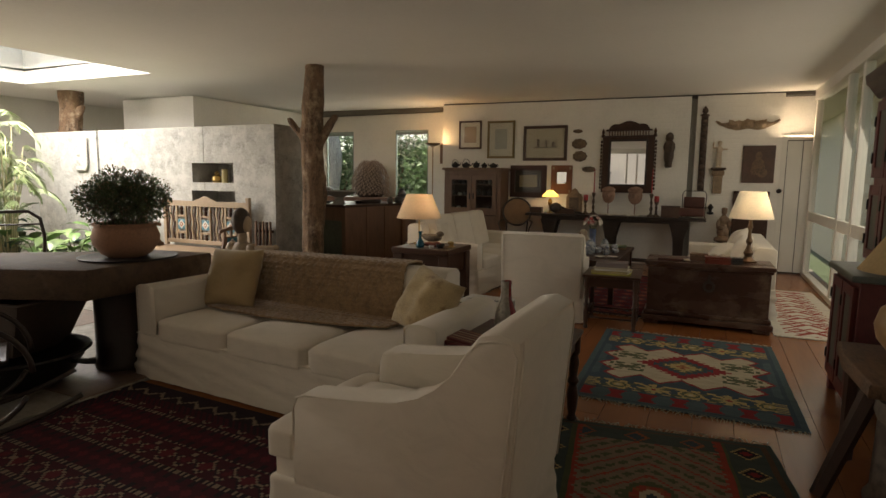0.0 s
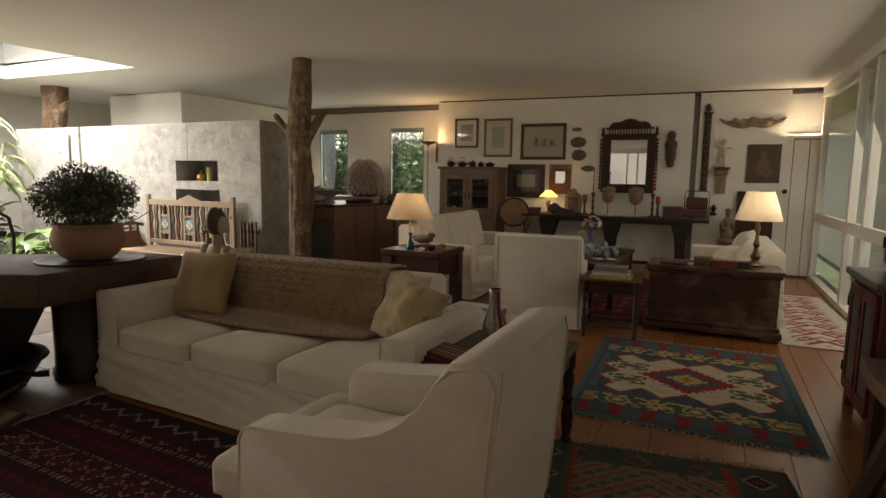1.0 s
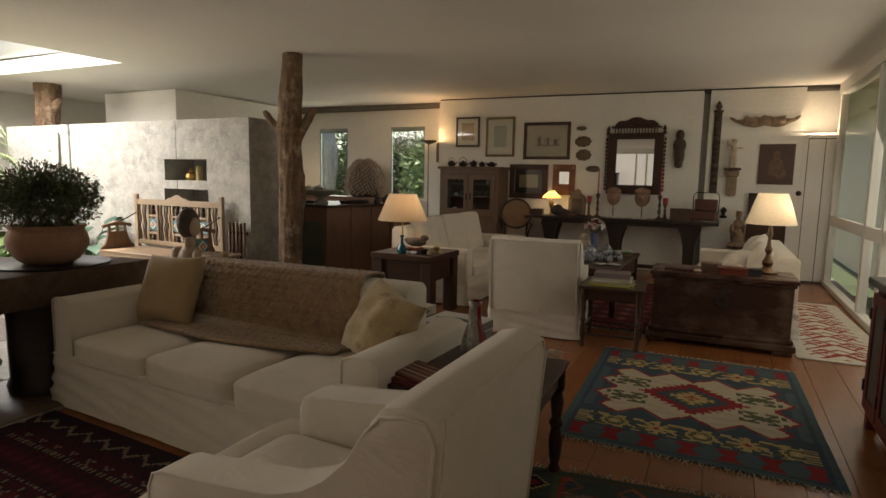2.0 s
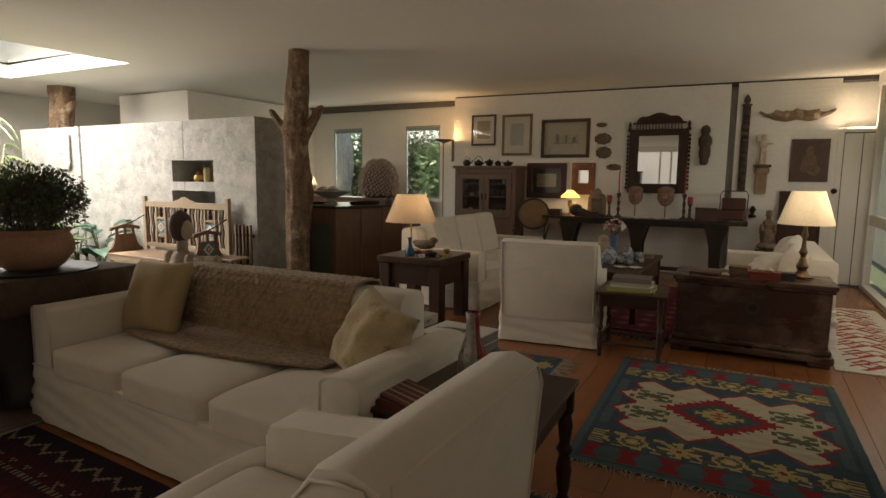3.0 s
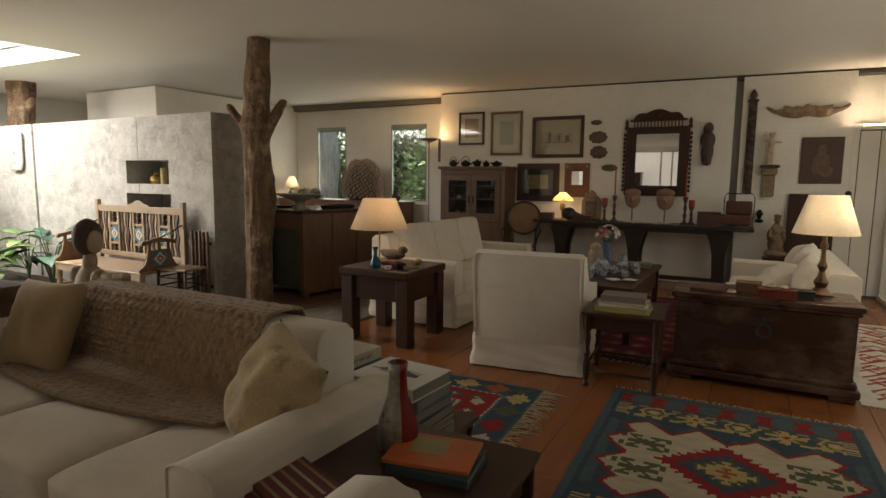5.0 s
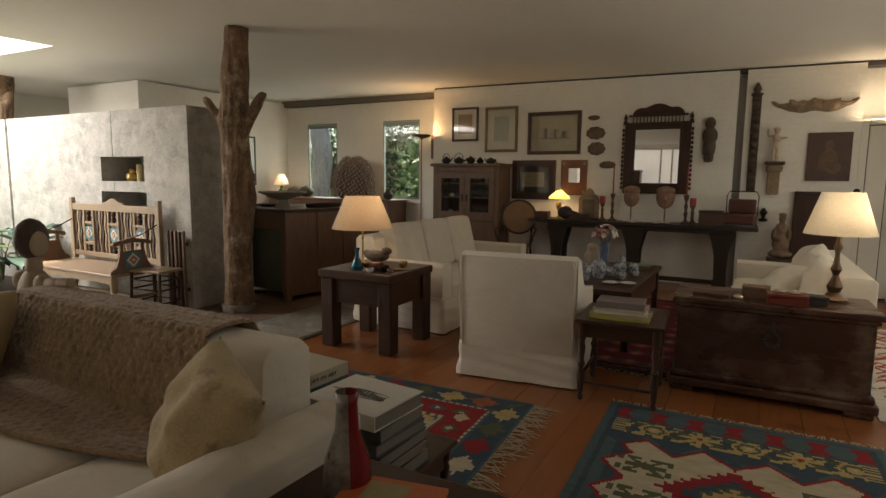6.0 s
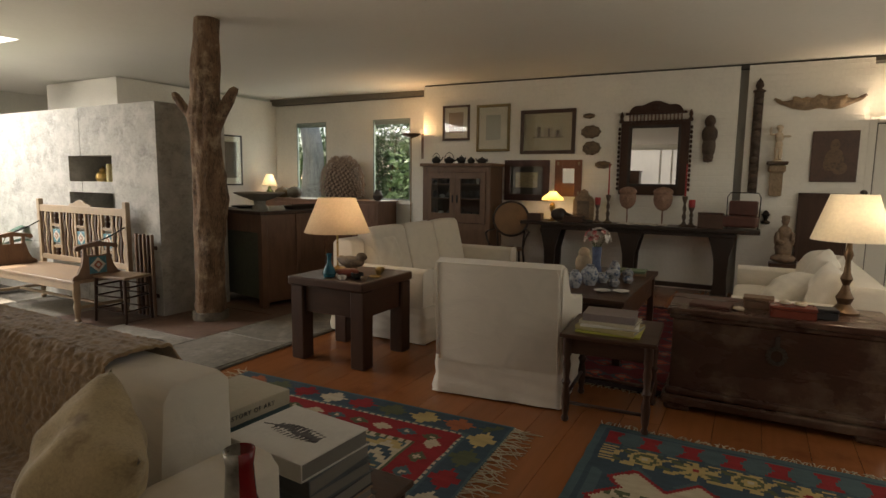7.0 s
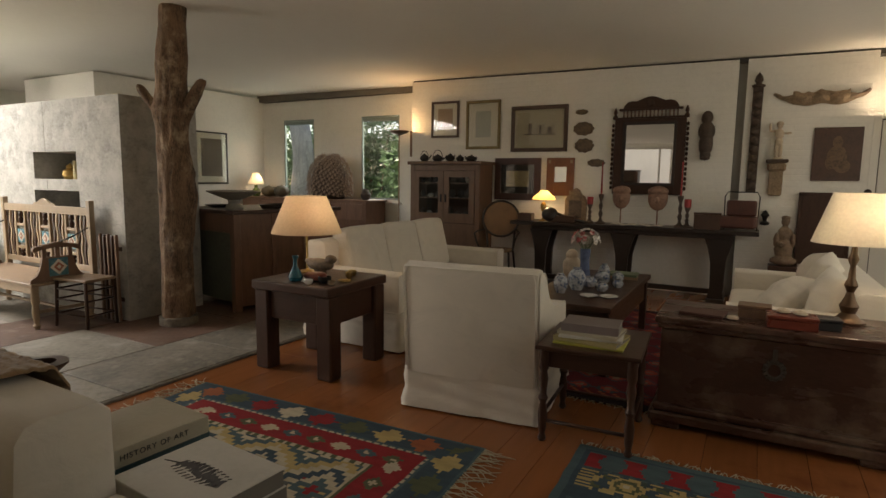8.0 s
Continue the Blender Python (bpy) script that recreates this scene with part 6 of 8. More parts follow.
for x, y, s in ((-4.60, 8.02, 0.09), (-4.66, 7.85, 0.07)):
    turned("jar", "small dark clay jar on the desk", "jar", (x, y, DZ), [(s * 0.5, 0), (s * 0.8, s * 0.4), (s * 0.7, s), (s * 0.3, s * 1.3), (s * 0.4, s * 1.5)], CLAYDARK, 14, "desk jars")

turned("jar", "small dark two-handled jar at the end of the sideboard", "jar", (-6.28, 11.1, 1.08), [(0.05, 0), (0.09, 0.05), (0.095, 0.10), (0.06, 0.15), (0.045, 0.18), (0.06, 0.20)], CLAYDARK, 16)

# coffee table: blue and white ceramics, vase, books
CZ = 0.545
rng = random.Random(12)
for x, y, r, h in ((-1.5, 7.35, 0.06, 0.16), (-1.42, 7.55, 0.075, 0.19), (-1.5, 7.75, 0.06, 0.13), (-1.36, 7.75, 0.065, 0.09), (-1.22, 7.6, 0.055, 0.08), (-1.30, 7.95, 0.07, 0.12), (-1.14, 7.85, 0.05, 0.07), (-1.34, 8.2, 0.055, 0.15), (-1.2, 8.15, 0.055, 0.09)):
    turned("porcelain_jar", "blue and white porcelain jar on the coffee table", "jar", (x, y, CZ), [(r * 0.6, 0), (r * 0.95, h * 0.3), (r, h * 0.6), (r * 0.7, h * 0.85), (r * 0.45, h * 0.92), (r * 0.5, h * 1.0), (0, h * 0.97)], BLUEWHITE, 18, "porcelain")
for x, y in ((-1.25, 7.3), (-1.1, 7.35)):
    turned("saucer", "small white saucer on the coffee table", "saucer", (x, y, CZ), [(0.03, 0), (0.07, 0.012), (0.072, 0.016), (0.03, 0.006), (0, 0.006)], PORCELAIN, 18, "porcelain")
va = turned("vase", "blue vase with white and red flowers", "vase", (-1.48, 8.02, CZ), [(0.045, 0), (0.055, 0.05), (0.04, 0.16), (0.05, 0.3), (0.045, 0.3), (0, 0.1)], surface("blue_glaze", (0.10, 0.13, 0.22), 0.25, vary=0.5, scale=14), 16)
for k, c in enumerate(((0.70, 0.66, 0.60), (0.38, 0.05, 0.05))):
    bm = B()
    for i in range(40 if k == 0 else 9):
        d = Vector((rng.gauss(0, 1), rng.gauss(0, 1), abs(rng.gauss(0, 0.7)))).normalized()
        o = Vector((0, 0, 0.37)) + Vector((d.x * 0.12, d.y * 0.12, d.z * 0.11))
        for j in range(5):
            a = j * 1.257
            s1 = d.orthogonal().normalized()
            s2 = d.cross(s1)
            e = s1 * math.cos(a) + s2 * math.sin(a)
            f = s1 * math.cos(a + 1.0) + s2 * math.sin(a + 1.0)
            bm.faces.new([bm.verts.new(o), bm.verts.new(o + e * 0.022 + d * 0.008), bm.verts.new(o + (e + f) * 0.017 + d * 0.012), bm.verts.new(o + f * 0.022 + d * 0.008)])
    tagged(part("petals", bm, surface("petal_%s" % "wr"[k], c, 0.6, vary=0.15), va), kind="stuff")
bm = B()
for i in range(14):
    a = i * 2.4
    tube(bm, [(0, 0, 0.1), (0.03 * math.cos(a), 0.03 * math.sin(a), 0.3), (0.09 * math.cos(a), 0.09 * math.sin(a), 0.41)], 0.003, 4)
part("stems", bm, surface("stem_green", (0.05, 0.09, 0.03), 0.6), va)
blob_figure("cloth_bag", "rounded cream cloth form on the coffee table", (-1.625, 8.1, CZ), PALEFIGURE, [(0, 0, 0.11, 0.085, 0.07, 0.12), (0, 0, 0.22, 0.06, 0.05, 0.06)], 0.006, cat="ornament")


def book(at, rz, w, d, h, cover, label, group="books", spine="y"):
    b = thing("book", label, "book", at, rz, group)
    boxed("back_cover", (-w / 2, -d / 2, 0, w / 2, d / 2, 0.004), cover, b, bevel=0.0012)
    boxed("front_cover", (-w / 2, -d / 2, h - 0.004, w / 2, d / 2, h), cover, b, bevel=0.0012)
    boxed("spine", (-w / 2, -d / 2, 0.004, w / 2, -d / 2 + 0.005, h - 0.004), cover, b, bevel=0)
    boxed("page_block", (-w / 2 + 0.006, -d / 2 + 0.005, 0.004, w / 2 - 0.006, d / 2 - 0.006, h - 0.004), PAGES, b, bevel=0)
    return b


def cover(name, c, rough_=0.5):
    return surface(name, c, rough_, vary=0.12, scale=5, grain=60, bump=0.04)


CREAM, GREY, TEAL, BLACKC, YEL, TAN = (cover("book_cream", (0.42, 0.37, 0.27)), cover("book_grey", (0.085, 0.09, 0.09)), cover("book_teal", (0.035, 0.075, 0.08)), cover("book_black", (0.03, 0.028, 0.027)), cover("book_yellow", (0.36, 0.34, 0.06)), cover("book_tan", (0.30, 0.20, 0.12)))
OCHRE, WHITEC, TAUPE, MAROON = cover("book_ochre", (0.33, 0.27, 0.12)), cover("book_off_white", (0.60, 0.57, 0.50)), cover("book_taupe", (0.20, 0.16, 0.15)), cover("book_maroon", (0.14, 0.025, 0.025))
# low bench beside the sofa with stacks of large books
lb = turned_table("low_bench", "low dark wooden bench holding stacks of large books", (-1.80, 3.97, 0), 0, 1.12, 0.52, 0.32, 0.022, False)
z = 0.32
for h, c, w, d, r in ((0.06, BLACKC, 0.40, 0.34, 3), (0.035, TAN, 0.38, 0.32, -2), (0.05, BLACKC, 0.38, 0.32, 2), (0.045, GREY, 0.37, 0.31, -1), (0.055, GREY, 0.36, 0.31, 4)):
    book((-1.46, 3.84, z), r - 4, w, d, h, c, "large art book in a stack on the low bench", "book stacks")
    z += h
tb = book((-1.46, 3.83, z), -4, 0.36, 0.31, 0.06, cover("book_white", (0.60, 0.57, 0.51)), "large white art book with a dark drawing on its cover", "book stacks")
bm = B()
rng = random.Random(4)
for k in range(11):
    u = k / 10
    x, r = -0.09 + 0.19 * u, 0.020 + 0.012 * math.sin(u * 3.0)
    prism(bm, [(x + 0.010 * math.cos(a) + 0.004 * math.sin(3 * a + k), 0.01 * math.sin(u * 5) + r * math.sin(a) * rng.uniform(0.85, 1.1)) for a in [2 * math.pi * i / 14 for i in range(14)]], "z", 0.0601, 0.0606 + 0.0002 * (k % 2))
    for q in (-1, 1):
        tube(bm, [(x, q * r * 0.8, 0.0605), (x + 0.008 * q, q * r * 1.3 - 0.004, 0.0605)], 0.0018, 4)
tube(bm, [(-0.09, 0, 0.0608), (-0.15, -0.016, 0.0608)], 0.0018, 4)
part("cover_drawing", bm, surface("grey_ink", (0.085, 0.08, 0.078), 0.8, vary=0.5, scale=40), tb, "dark ink drawing of a long creature")
z = 0.32
for h, c, w, d, r in ((0.07, TEAL, 0.42, 0.36, 0), (0.07, BLACKC, 0.42, 0.36, 2), (0.055, TEAL, 0.41, 0.35, -2), (0.065, TEAL, 0.41, 0.35, 1)):
    book((-1.90, 3.91, z), r + 87, w - 0.04, d - 0.06, h, c, "large dark teal art book in a stack", "book stacks")
    z += h
ha = book((-1.90, 3.90, z), 86, 0.38, 0.30, 0.06, CREAM, "thick cream art history book with lettering on its spine", "book stacks")
tx = bpy.data.curves.new("lettering", "FONT")
tx.body, tx.size, tx.extrude, tx.align_x, tx.align_y = "HISTORY OF ART", 0.025, 0.0006, "CENTER", "CENTER"
tx.space_character = 1.2
to = new("lettering", tx)
dg = bpy.context.evaluated_depsgraph_get()
me = bpy.data.meshes.new_from_object(to.evaluated_get(dg))
bpy.data.objects.remove(to)
bm = B()
bm.from_mesh(me)
bmesh.ops.transform(bm, verts=bm.verts, matrix=Matrix.Translation((0.0, -0.1512, 0.029)) @ Matrix.Rotation(radians(90), 4, "X"))
part("lettering", bm, BLACKC, ha, "dark spine lettering")

# end table: bottle, orange magazine, red books
EZ = 0.585
bo = thing("bottle", "tall two-toned bottle, mottled silver and red", "bottle", (-1.115, 3.285, EZ))
bo.scale = (1.15, 1.15, 1.1)
for k, mt in enumerate((surface("mottled_silver", (0.24, 0.22, 0.19), 0.3, metal=0.5, vary=0.75, scale=26, grain=60, bump=0.2), surface("red_bottle_glaze", (0.22, 0.012, 0.014), 0.2, vary=0.2))):
    bm = B()
    n = 28
    prof = [(0.055, 0), (0.062, 0.03), (0.056, 0.09), (0.03, 0.17), (0.026, 0.24), (0.03, 0.27), (0.026, 0.272), (0.02, 0.2)]
    a0 = radians(135 + 180 * k)
    rings = [[bm.verts.new((r * math.cos(a0 + math.pi * i / 14), r * math.sin(a0 + math.pi * i / 14), z)) for i in range(15)] for r, z in prof]
    for a, b in zip(rings, rings[1:]):
        for i in range(14):
            bm.faces.new((a[i], a[i + 1], b[i + 1], b[i]))
    part("half", bm, mt, bo, smooth=True)
for x, y, r, w, d, h, c, lab, up_ in ((-0.95, 3.245, 12, 0.28, 0.21, 0.012, ORANGE, "orange magazine with an olive patch on a book", 0.031), (-0.93, 3.235, 8, 0.27, 0.21, 0.03, TEAL, "dark blue book under a magazine", 0), (-1.20, 2.86, -14, 0.27, 0.20, 0.022, MAROON, "dark red striped book on the end table", 0), (-1.21, 2.88, -20, 0.25, 0.19, 0.016, MAROON, "dark red and cream striped magazine", 0.023)):
    b = book((x, y, EZ + up_), r, w, d, h, c, lab, "end table books")
    if c is ORANGE:
        boxed("cover_patch", (-0.08, -0.03, h, 0.04, 0.08, h + 0.0008), OCHRE, b, bevel=0)
    elif c is MAROON:
        for k in range(5):
            boxed("cover_stripe", (-w / 2 + 0.01, -d / 2 + 0.02 + k * 0.036, h, w / 2 - 0.01, -d / 2 + 0.031 + k * 0.036, h + 0.0008), CREAM if k % 2 else TAN, b, bevel=0)
z = CZ
for h, c, r in ((0.028, TAN, 8), (0.022, cover("book_sage_green", (0.14, 0.19, 0.11)), 2)):
    book((-1.20, 8.38, z), r, 0.27, 0.20, h, c, "book lying on the coffee table", "coffee table books")
    z += h
# side table books
z = 0.56
for h, c, w, d, r in ((0.012, YEL, 0.38, 0.28, 3), (0.026, OCHRE, 0.36, 0.26, -6), (0.014, WHITEC, 0.34, 0.25, 8), (0.02, CREAM, 0.33, 0.24, -2), (0.045, TAUPE, 0.31, 0.22, 5)):
    book((-0.89, 5.98, z), r, w, d, h, c, "book in a pile on the small side table", "side table books")
    z += h
# chest: boxes and books
for x, y, w, d, h, c, lab in ((-0.36, 6.52, 0.24, 0.17, 0.02, LEATHER, "brown leather folder on the chest"), (0.09, 6.45, 0.24, 0.15, 0.07, REDLACQ, "red lacquer box on the chest"), (-0.09, 6.62, 0.17, 0.13, 0.075, MIDWOOD, "brown wooden box on the chest"), (0.265, 6.5, 0.11, 0.1, 0.065, BLACKC, "small black box on the chest")):
    b = thing("box", lab, "box", (x, y, 0.675), x * 20, "chest boxes")
    boxed("body", (-w / 2, -d / 2, 0, w / 2, d / 2, h * 0.7), c, b, bevel=0.003)
    boxed("lid", (-w / 2 - 0.003, -d / 2 - 0.003, h * 0.7 + 0.002, w / 2 + 0.003, d / 2 + 0.003, h), c, b, bevel=0.003)
for k, (x, y) in enumerate(((0.05, 6.47), (0.13, 6.45), (-0.2, 6.47))):
    turned("shell", "small pale shell ornament on the chest", "ornament", (x, y, 0.675 + (0.07 if k < 2 else 0)), [(0.02, 0), (0.035, 0.008), (0.03, 0.02), (0, 0.03)], PALEFIGURE, 10, "shells")
# heavy table: turquoise bottle, red duck, bowls
HZ = 0.69
turned("bottle", "turquoise glazed small bottle on the heavy table", "bottle", (-3.13, 5.98, HZ), [(0.045, 0), (0.055, 0.03), (0.04, 0.07), (0.018, 0.11), (0.016, 0.16), (0.026, 0.185), (0.024, 0.19), (0, 0.15)], TURQ, 18)
blob_figure("carved_duck", "carved wooden duck with a grey-brown back", (-3.08, 6.2, HZ), PLAQUE, [(0, 0, 0.10, 0.13, 0.06, 0.05), (0.11, 0, 0.15, 0.05, 0.035, 0.035), (-0.1, 0, 0.12, 0.05, 0.035, 0.025), (0, 0, 0.03, 0.06, 0.04, 0.035)], 0.003, cat="ornament")
blob_figure("lacquer_ornament", "low red lacquered ornament on the heavy table", (-3.0, 6.05, HZ), REDLACQ, [(0, 0, 0.035, 0.11, 0.05, 0.035), (0.06, 0, 0.05, 0.05, 0.035, 0.025)], 0.002, cat="ornament")
for x, y, r, h, mt, lab in ((-2.88, 6.02, 0.05, 0.05, IRON, "small dark metal cup"), (-2.8, 6.15, 0.05, 0.012, BRASS, "small brass dish"), (-2.85, 6.27, 0.028, 0.05, BRASS, "small brass cup"), (-2.95, 5.92, 0.035, 0.035, PORCELAIN, "small pale pot"), (-2.92, 6.4, 0.035, 0.04, BRASS, "small brass cup"), (-2.79, 5.99, 0.03, 0.03, CARVED, "small carved box")):
    turned("trinket", lab + " on the heavy table", "trinket", (x, y, HZ), [(r * 0.6, 0), (r, h * 0.5), (r, h), (r * 0.9, h), (r * 0.7, h * 0.4), (0, h * 0.3)], mt, 14, "trinkets")
# niche: brass pot and box
turned("brass_pot", "small brass pot in the concrete niche", "pot", (-6.86, 6.4, 1.41), [(0.06, 0), (0.085, 0.04), (0.075, 0.09), (0.035, 0.12), (0.045, 0.14), (0.02, 0.16), (0, 0.18)], BRASS, 18)
turned("brass_pot", "slim pale canister in the concrete niche", "pot", (-6.68, 6.38, 1.41), [(0.045, 0), (0.045, 0.2), (0.035, 0.205), (0, 0.205)], cover("ochre_tin", (0.42, 0.34, 0.15)), 18)

# ---- settee, chairs and stools ----
TILEBLUE = surface("glazed_tile_blue", (0.08, 0.20, 0.24), 0.25, vary=0.4, scale=20, grain=40)
TILEWHITE = surface("glazed_tile_white", (0.62, 0.60, 0.52), 0.25, vary=0.2, scale=20, grain=40)
TILERED = surface("glazed_tile_red", (0.30, 0.10, 0.05), 0.3, vary=0.3, scale=20, grain=40)


def tile(parent, m, s):
    """A square glazed tile with a lozenge, set in a wooden panel."""
    bm = B()
    box(bm, -s, -0.006, -s, s, 0.006, s, m=m)
    o = part("tile", bm, TILEBLUE, parent, "glazed tile with a lozenge")
    for k, mt, d in ((0.9, TILEWHITE, 0.009), (0.55, TILERED, 0.011), (0.25, TILEWHITE, 0.013)):
        bm = B()
        prism(bm, [(0, -s * k), (s * k, 0), (0, s * k), (-s * k, 0)], "y", -d, 0)
        bmesh.ops.transform(bm, matrix=m, verts=bm.verts)
        part("lozenge", bm, mt, o)


def settee():
    """Long daybed-like settee: slatted back with wavy bars and tiles, shaped arms, turned legs."""
    s = thing("settee", "long wooden settee with wavy slats and glazed tiles", "settee", (-6.75, 5.78, STONE_Z), 0)
    X0, X1 = -0.84, 0.84
    boxed("seat", (-0.86, -0.30, 0.40, 0.86, 0.27, 0.43), SETTEESEAT, s, bevel=0.006)
    boxed("apron", (-0.84, -0.29, 0.33, 0.84, -0.26, 0.40), PALEWOOD, s)
    for x in (-0.82, 0.82):
        for y in (-0.26, 0.24):
            bm = B()
            lathe(bm, [(0.022, 0), (0.032, 0.03), (0.018, 0.05), (0.026, 0.09), (0.034, 0.16), (0.026, 0.22), (0.035, 0.25), (0.035, 0.4)], 12, (x, y, 0))
            part("leg", bm, PALEWOOD, s, smooth="auto")
        boxed("stretcher", (x - 0.012, -0.25, 0.14, x + 0.012, 0.23, 0.17), PALEWOOD, s)
    boxed("stretcher", (-0.8, -0.02, 0.14, 0.8, 0.01, 0.165), PALEWOOD, s)
    for x in (X0, X1):
        boxed("back_post", (x - 0.03, 0.25, 0.40, x + 0.03, 0.30, 1.18), PALEWOOD, s)
    boxed("top_rail", (X0 + 0.03, 0.255, 1.03, X1 - 0.03, 0.295, 1.11), PALEWOOD, s)
    boxed("bottom_rail", (X0 + 0.03, 0.255, 0.47, X1 - 0.03, 0.295, 0.53), PALEWOOD, s)
    bm = B()
    prism(bm, [(-0.22, 1.11), (-0.17, 1.14), (-0.12, 1.135), (-0.06, 1.17), (0, 1.185), (0.06, 1.17), (0.12, 1.135), (0.17, 1.14), (0.22, 1.11)], "y", 0.262, 0.288, 0.003, 1)
    part("crest", bm, PALEWOOD, s)
    for x in (-0.50, 0.0, 0.50):
        for dx in (-0.095, 0.095):
            boxed("stile", (x + dx - 0.018, 0.26, 0.53, x + dx + 0.018, 0.29, 1.03), PALEWOOD, s)
        for z in (0.63, 0.88):
            boxed("tile_rail", (x - 0.077, 0.262, z - 0.016, x + 0.077, 0.288, z + 0.016), PALEWOOD, s)
        tile(s, Matrix.Translation((x, 0.272, 0.755)), 0.076)
        for z0, z1 in ((0.53, 0.614), (0.896, 1.03)):
            bm = B()
            lathe(bm, [(0.016, z0), (0.028, (z0 + z1) / 2 - 0.02), (0.012, (z0 + z1) / 2), (0.028, (z0 + z1) / 2 + 0.02), (0.016, z1)], 10, (x, 0.275, 0))
            part("spindle", bm, DARKWOODZ, s, smooth=True)
    for c in (-0.70, -0.25, 0.25, 0.70):
        for k in range(4):
            x = c + (k - 1.5) * 0.055
            bm = B()
            n = 16
            L = [(x + 0.011 * math.sin(i / n * 4 * math.pi + k) - 0.014, 0.53 + 0.5 * i / n) for i in range(n + 1)]
            R = [(a + 0.028, z) for a, z in L[::-1]]
            prism(bm, L + R, "y", 0.268, 0.284)
            part("slat", bm, DARKWOODZ if k % 2 == 0 else PALEWOOD, s)
    for x in (-0.83, 0.83):
        bm = B()
        prism(bm, [(-0.30, 0.43), (-0.29, 0.465), (-0.24, 0.49), (-0.205, 0.56), (-0.185, 0.665), (0.085, 0.665), (0.105, 0.56), (0.14, 0.49), (0.19, 0.465), (0.2, 0.43)], "x", x - 0.016, x + 0.016, 0.003, 1)
        for y in (-0.165, -0.05, 0.065):
            box(bm, x - 0.013, y - 0.018, 0.66, x + 0.013, y + 0.018, 0.75, 0.003)
        prism(bm, [(-0.19, 0.74), (-0.245, 0.715), (-0.265, 0.735), (-0.25, 0.765), (-0.14, 0.785), (-0.05, 0.805), (0.04, 0.785), (0.15, 0.765), (0.165, 0.735), (0.145, 0.715), (0.09, 0.74), (-0.05, 0.755)], "x", x - 0.020, x + 0.020, 0.003, 1)
        o = part("arm", bm, MIDWOOD, s)
        tile(o, Matrix.Translation((x - 0.012 if x < 0 else x + 0.012, -0.05, 0.565)) @ Matrix.Rotation(radians(90 if x > 0 else -90), 4, "Z"), 0.085)
        bm = B()
        tube(bm, [(x, -0.05, 0.79), (x, 0.1, 0.84), (x, 0.26, 0.92)], 0.007, 6)
        part("brace", bm, IRON, s, "thin iron brace", smooth=True)
    return s


settee()


def slat_stool():
    s = thing("stool", "slim dark cane stool beside the settee", "stool", (-5.72, 5.86, STONE_Z), 8)
    boxed("seat", (-0.22, -0.16, 0.44, 0.22, 0.16, 0.465), SETTEESEAT, s, bevel=0.006)
    for x in (-0.19, 0.19):
        for y in (-0.14, 0.14):
            bm = B()
            tube(bm, [(x * 1.1, y * 1.1, 0), (x, y, 0.44)], [0.014, 0.017], 8)
            part("leg", bm, DARKWOODZ, s, smooth=True)
    for z in (0.12, 0.26, 0.36):
        for y in (-0.145, 0.145):
            bm = B()
            tube(bm, [(-0.2, y, z), (0.2, y, z)], 0.009, 6)
            part("stretcher", bm, DARKWOOD, s, smooth=True)
        for x in (-0.2, 0.2):
            bm = B()
            tube(bm, [(x, -0.145, z), (x, 0.145, z)], 0.009, 6)
            part("stretcher", bm, DARKWOOD, s, smooth=True)


slat_stool()
# slatted screen leaning on the concrete
sc2 = thing("slatted_rack", "dark upright slats standing against the concrete", "rack", (-5.68, 6.08, STONE_Z), 0)
for k in range(5):
    boxed("slat", (-0.14 + k * 0.065, -0.015, 0, -0.11 + k * 0.065, 0.015, 0.86 - 0.01 * (k % 2)), DARKWOODZ if k % 2 else MIDWOOD, sc2)
for z in (0.2, 0.7):
    boxed("rail", (-0.16, 0.016, z, 0.18, 0.03, z + 0.04), DARKWOOD, sc2)


def cane_chair():
    c = thing("bentwood_chair", "dark bentwood armchair with caned oval back", "chair", (-3.37, 10.36, 0), 12)
    CANE = surface("woven_cane", (0.20, 0.115, 0.055), 0.6, vary=0.3, scale=6, grain=120, bump=0.3)
    bm = B()
    pts = [(0.27 * math.cos(a), 0.2 + 0.03 * math.sin(a), 0.90 + 0.26 * math.sin(a)) for a in [math.pi * 2 * i / 28 for i in range(29)]]
    tube(bm, pts, 0.017, 8)
    part("back_hoop", bm, BLACKWOOD, c, smooth=True)
    bm = B()
    lathe(bm, [(0.0, 0.0), (0.26, 0.0), (0.26, 0.006), (0.0, 0.006)], 28, m=Matrix.Translation((0, 0.205, 0.90)) @ Matrix.Rotation(radians(84), 4, "X"))
    part("back_cane", bm, CANE, c)
    bm = B()
    lathe(bm, [(0.0, 0.44), (0.21, 0.44), (0.235, 0.45), (0.235, 0.475), (0.2, 0.48), (0.0, 0.47)], 26)
    part("seat", bm, CANE, c, smooth="auto")
    for x in (-0.19, 0.19):
        bm = B()
        tube(bm, [(x * 1.2, 0.28, 0), (x, 0.2, 0.45), (x * 1.1, 0.21, 0.72)], 0.016, 8)
        part("leg", bm, BLACKWOOD, c, smooth=True)
        bm = B()
        tube(bm, [(x * 1.15, -0.2, 0), (x, -0.15, 0.45)], 0.016, 8)
        part("leg", bm, BLACKWOOD, c, smooth=True)
        bm = B()
        s = 1 if x > 0 else -1
        tube(bm, [(s * 0.24, 0.2, 0.74), (s * 0.31, 0.0, 0.72), (s * 0.31, -0.16, 0.70), (s * 0.28, -0.2, 0.62), (s * 0.24, -0.1, 0.47)], 0.014, 8)
        part("arm", bm, BLACKWOOD, c, smooth=True)


cane_chair()

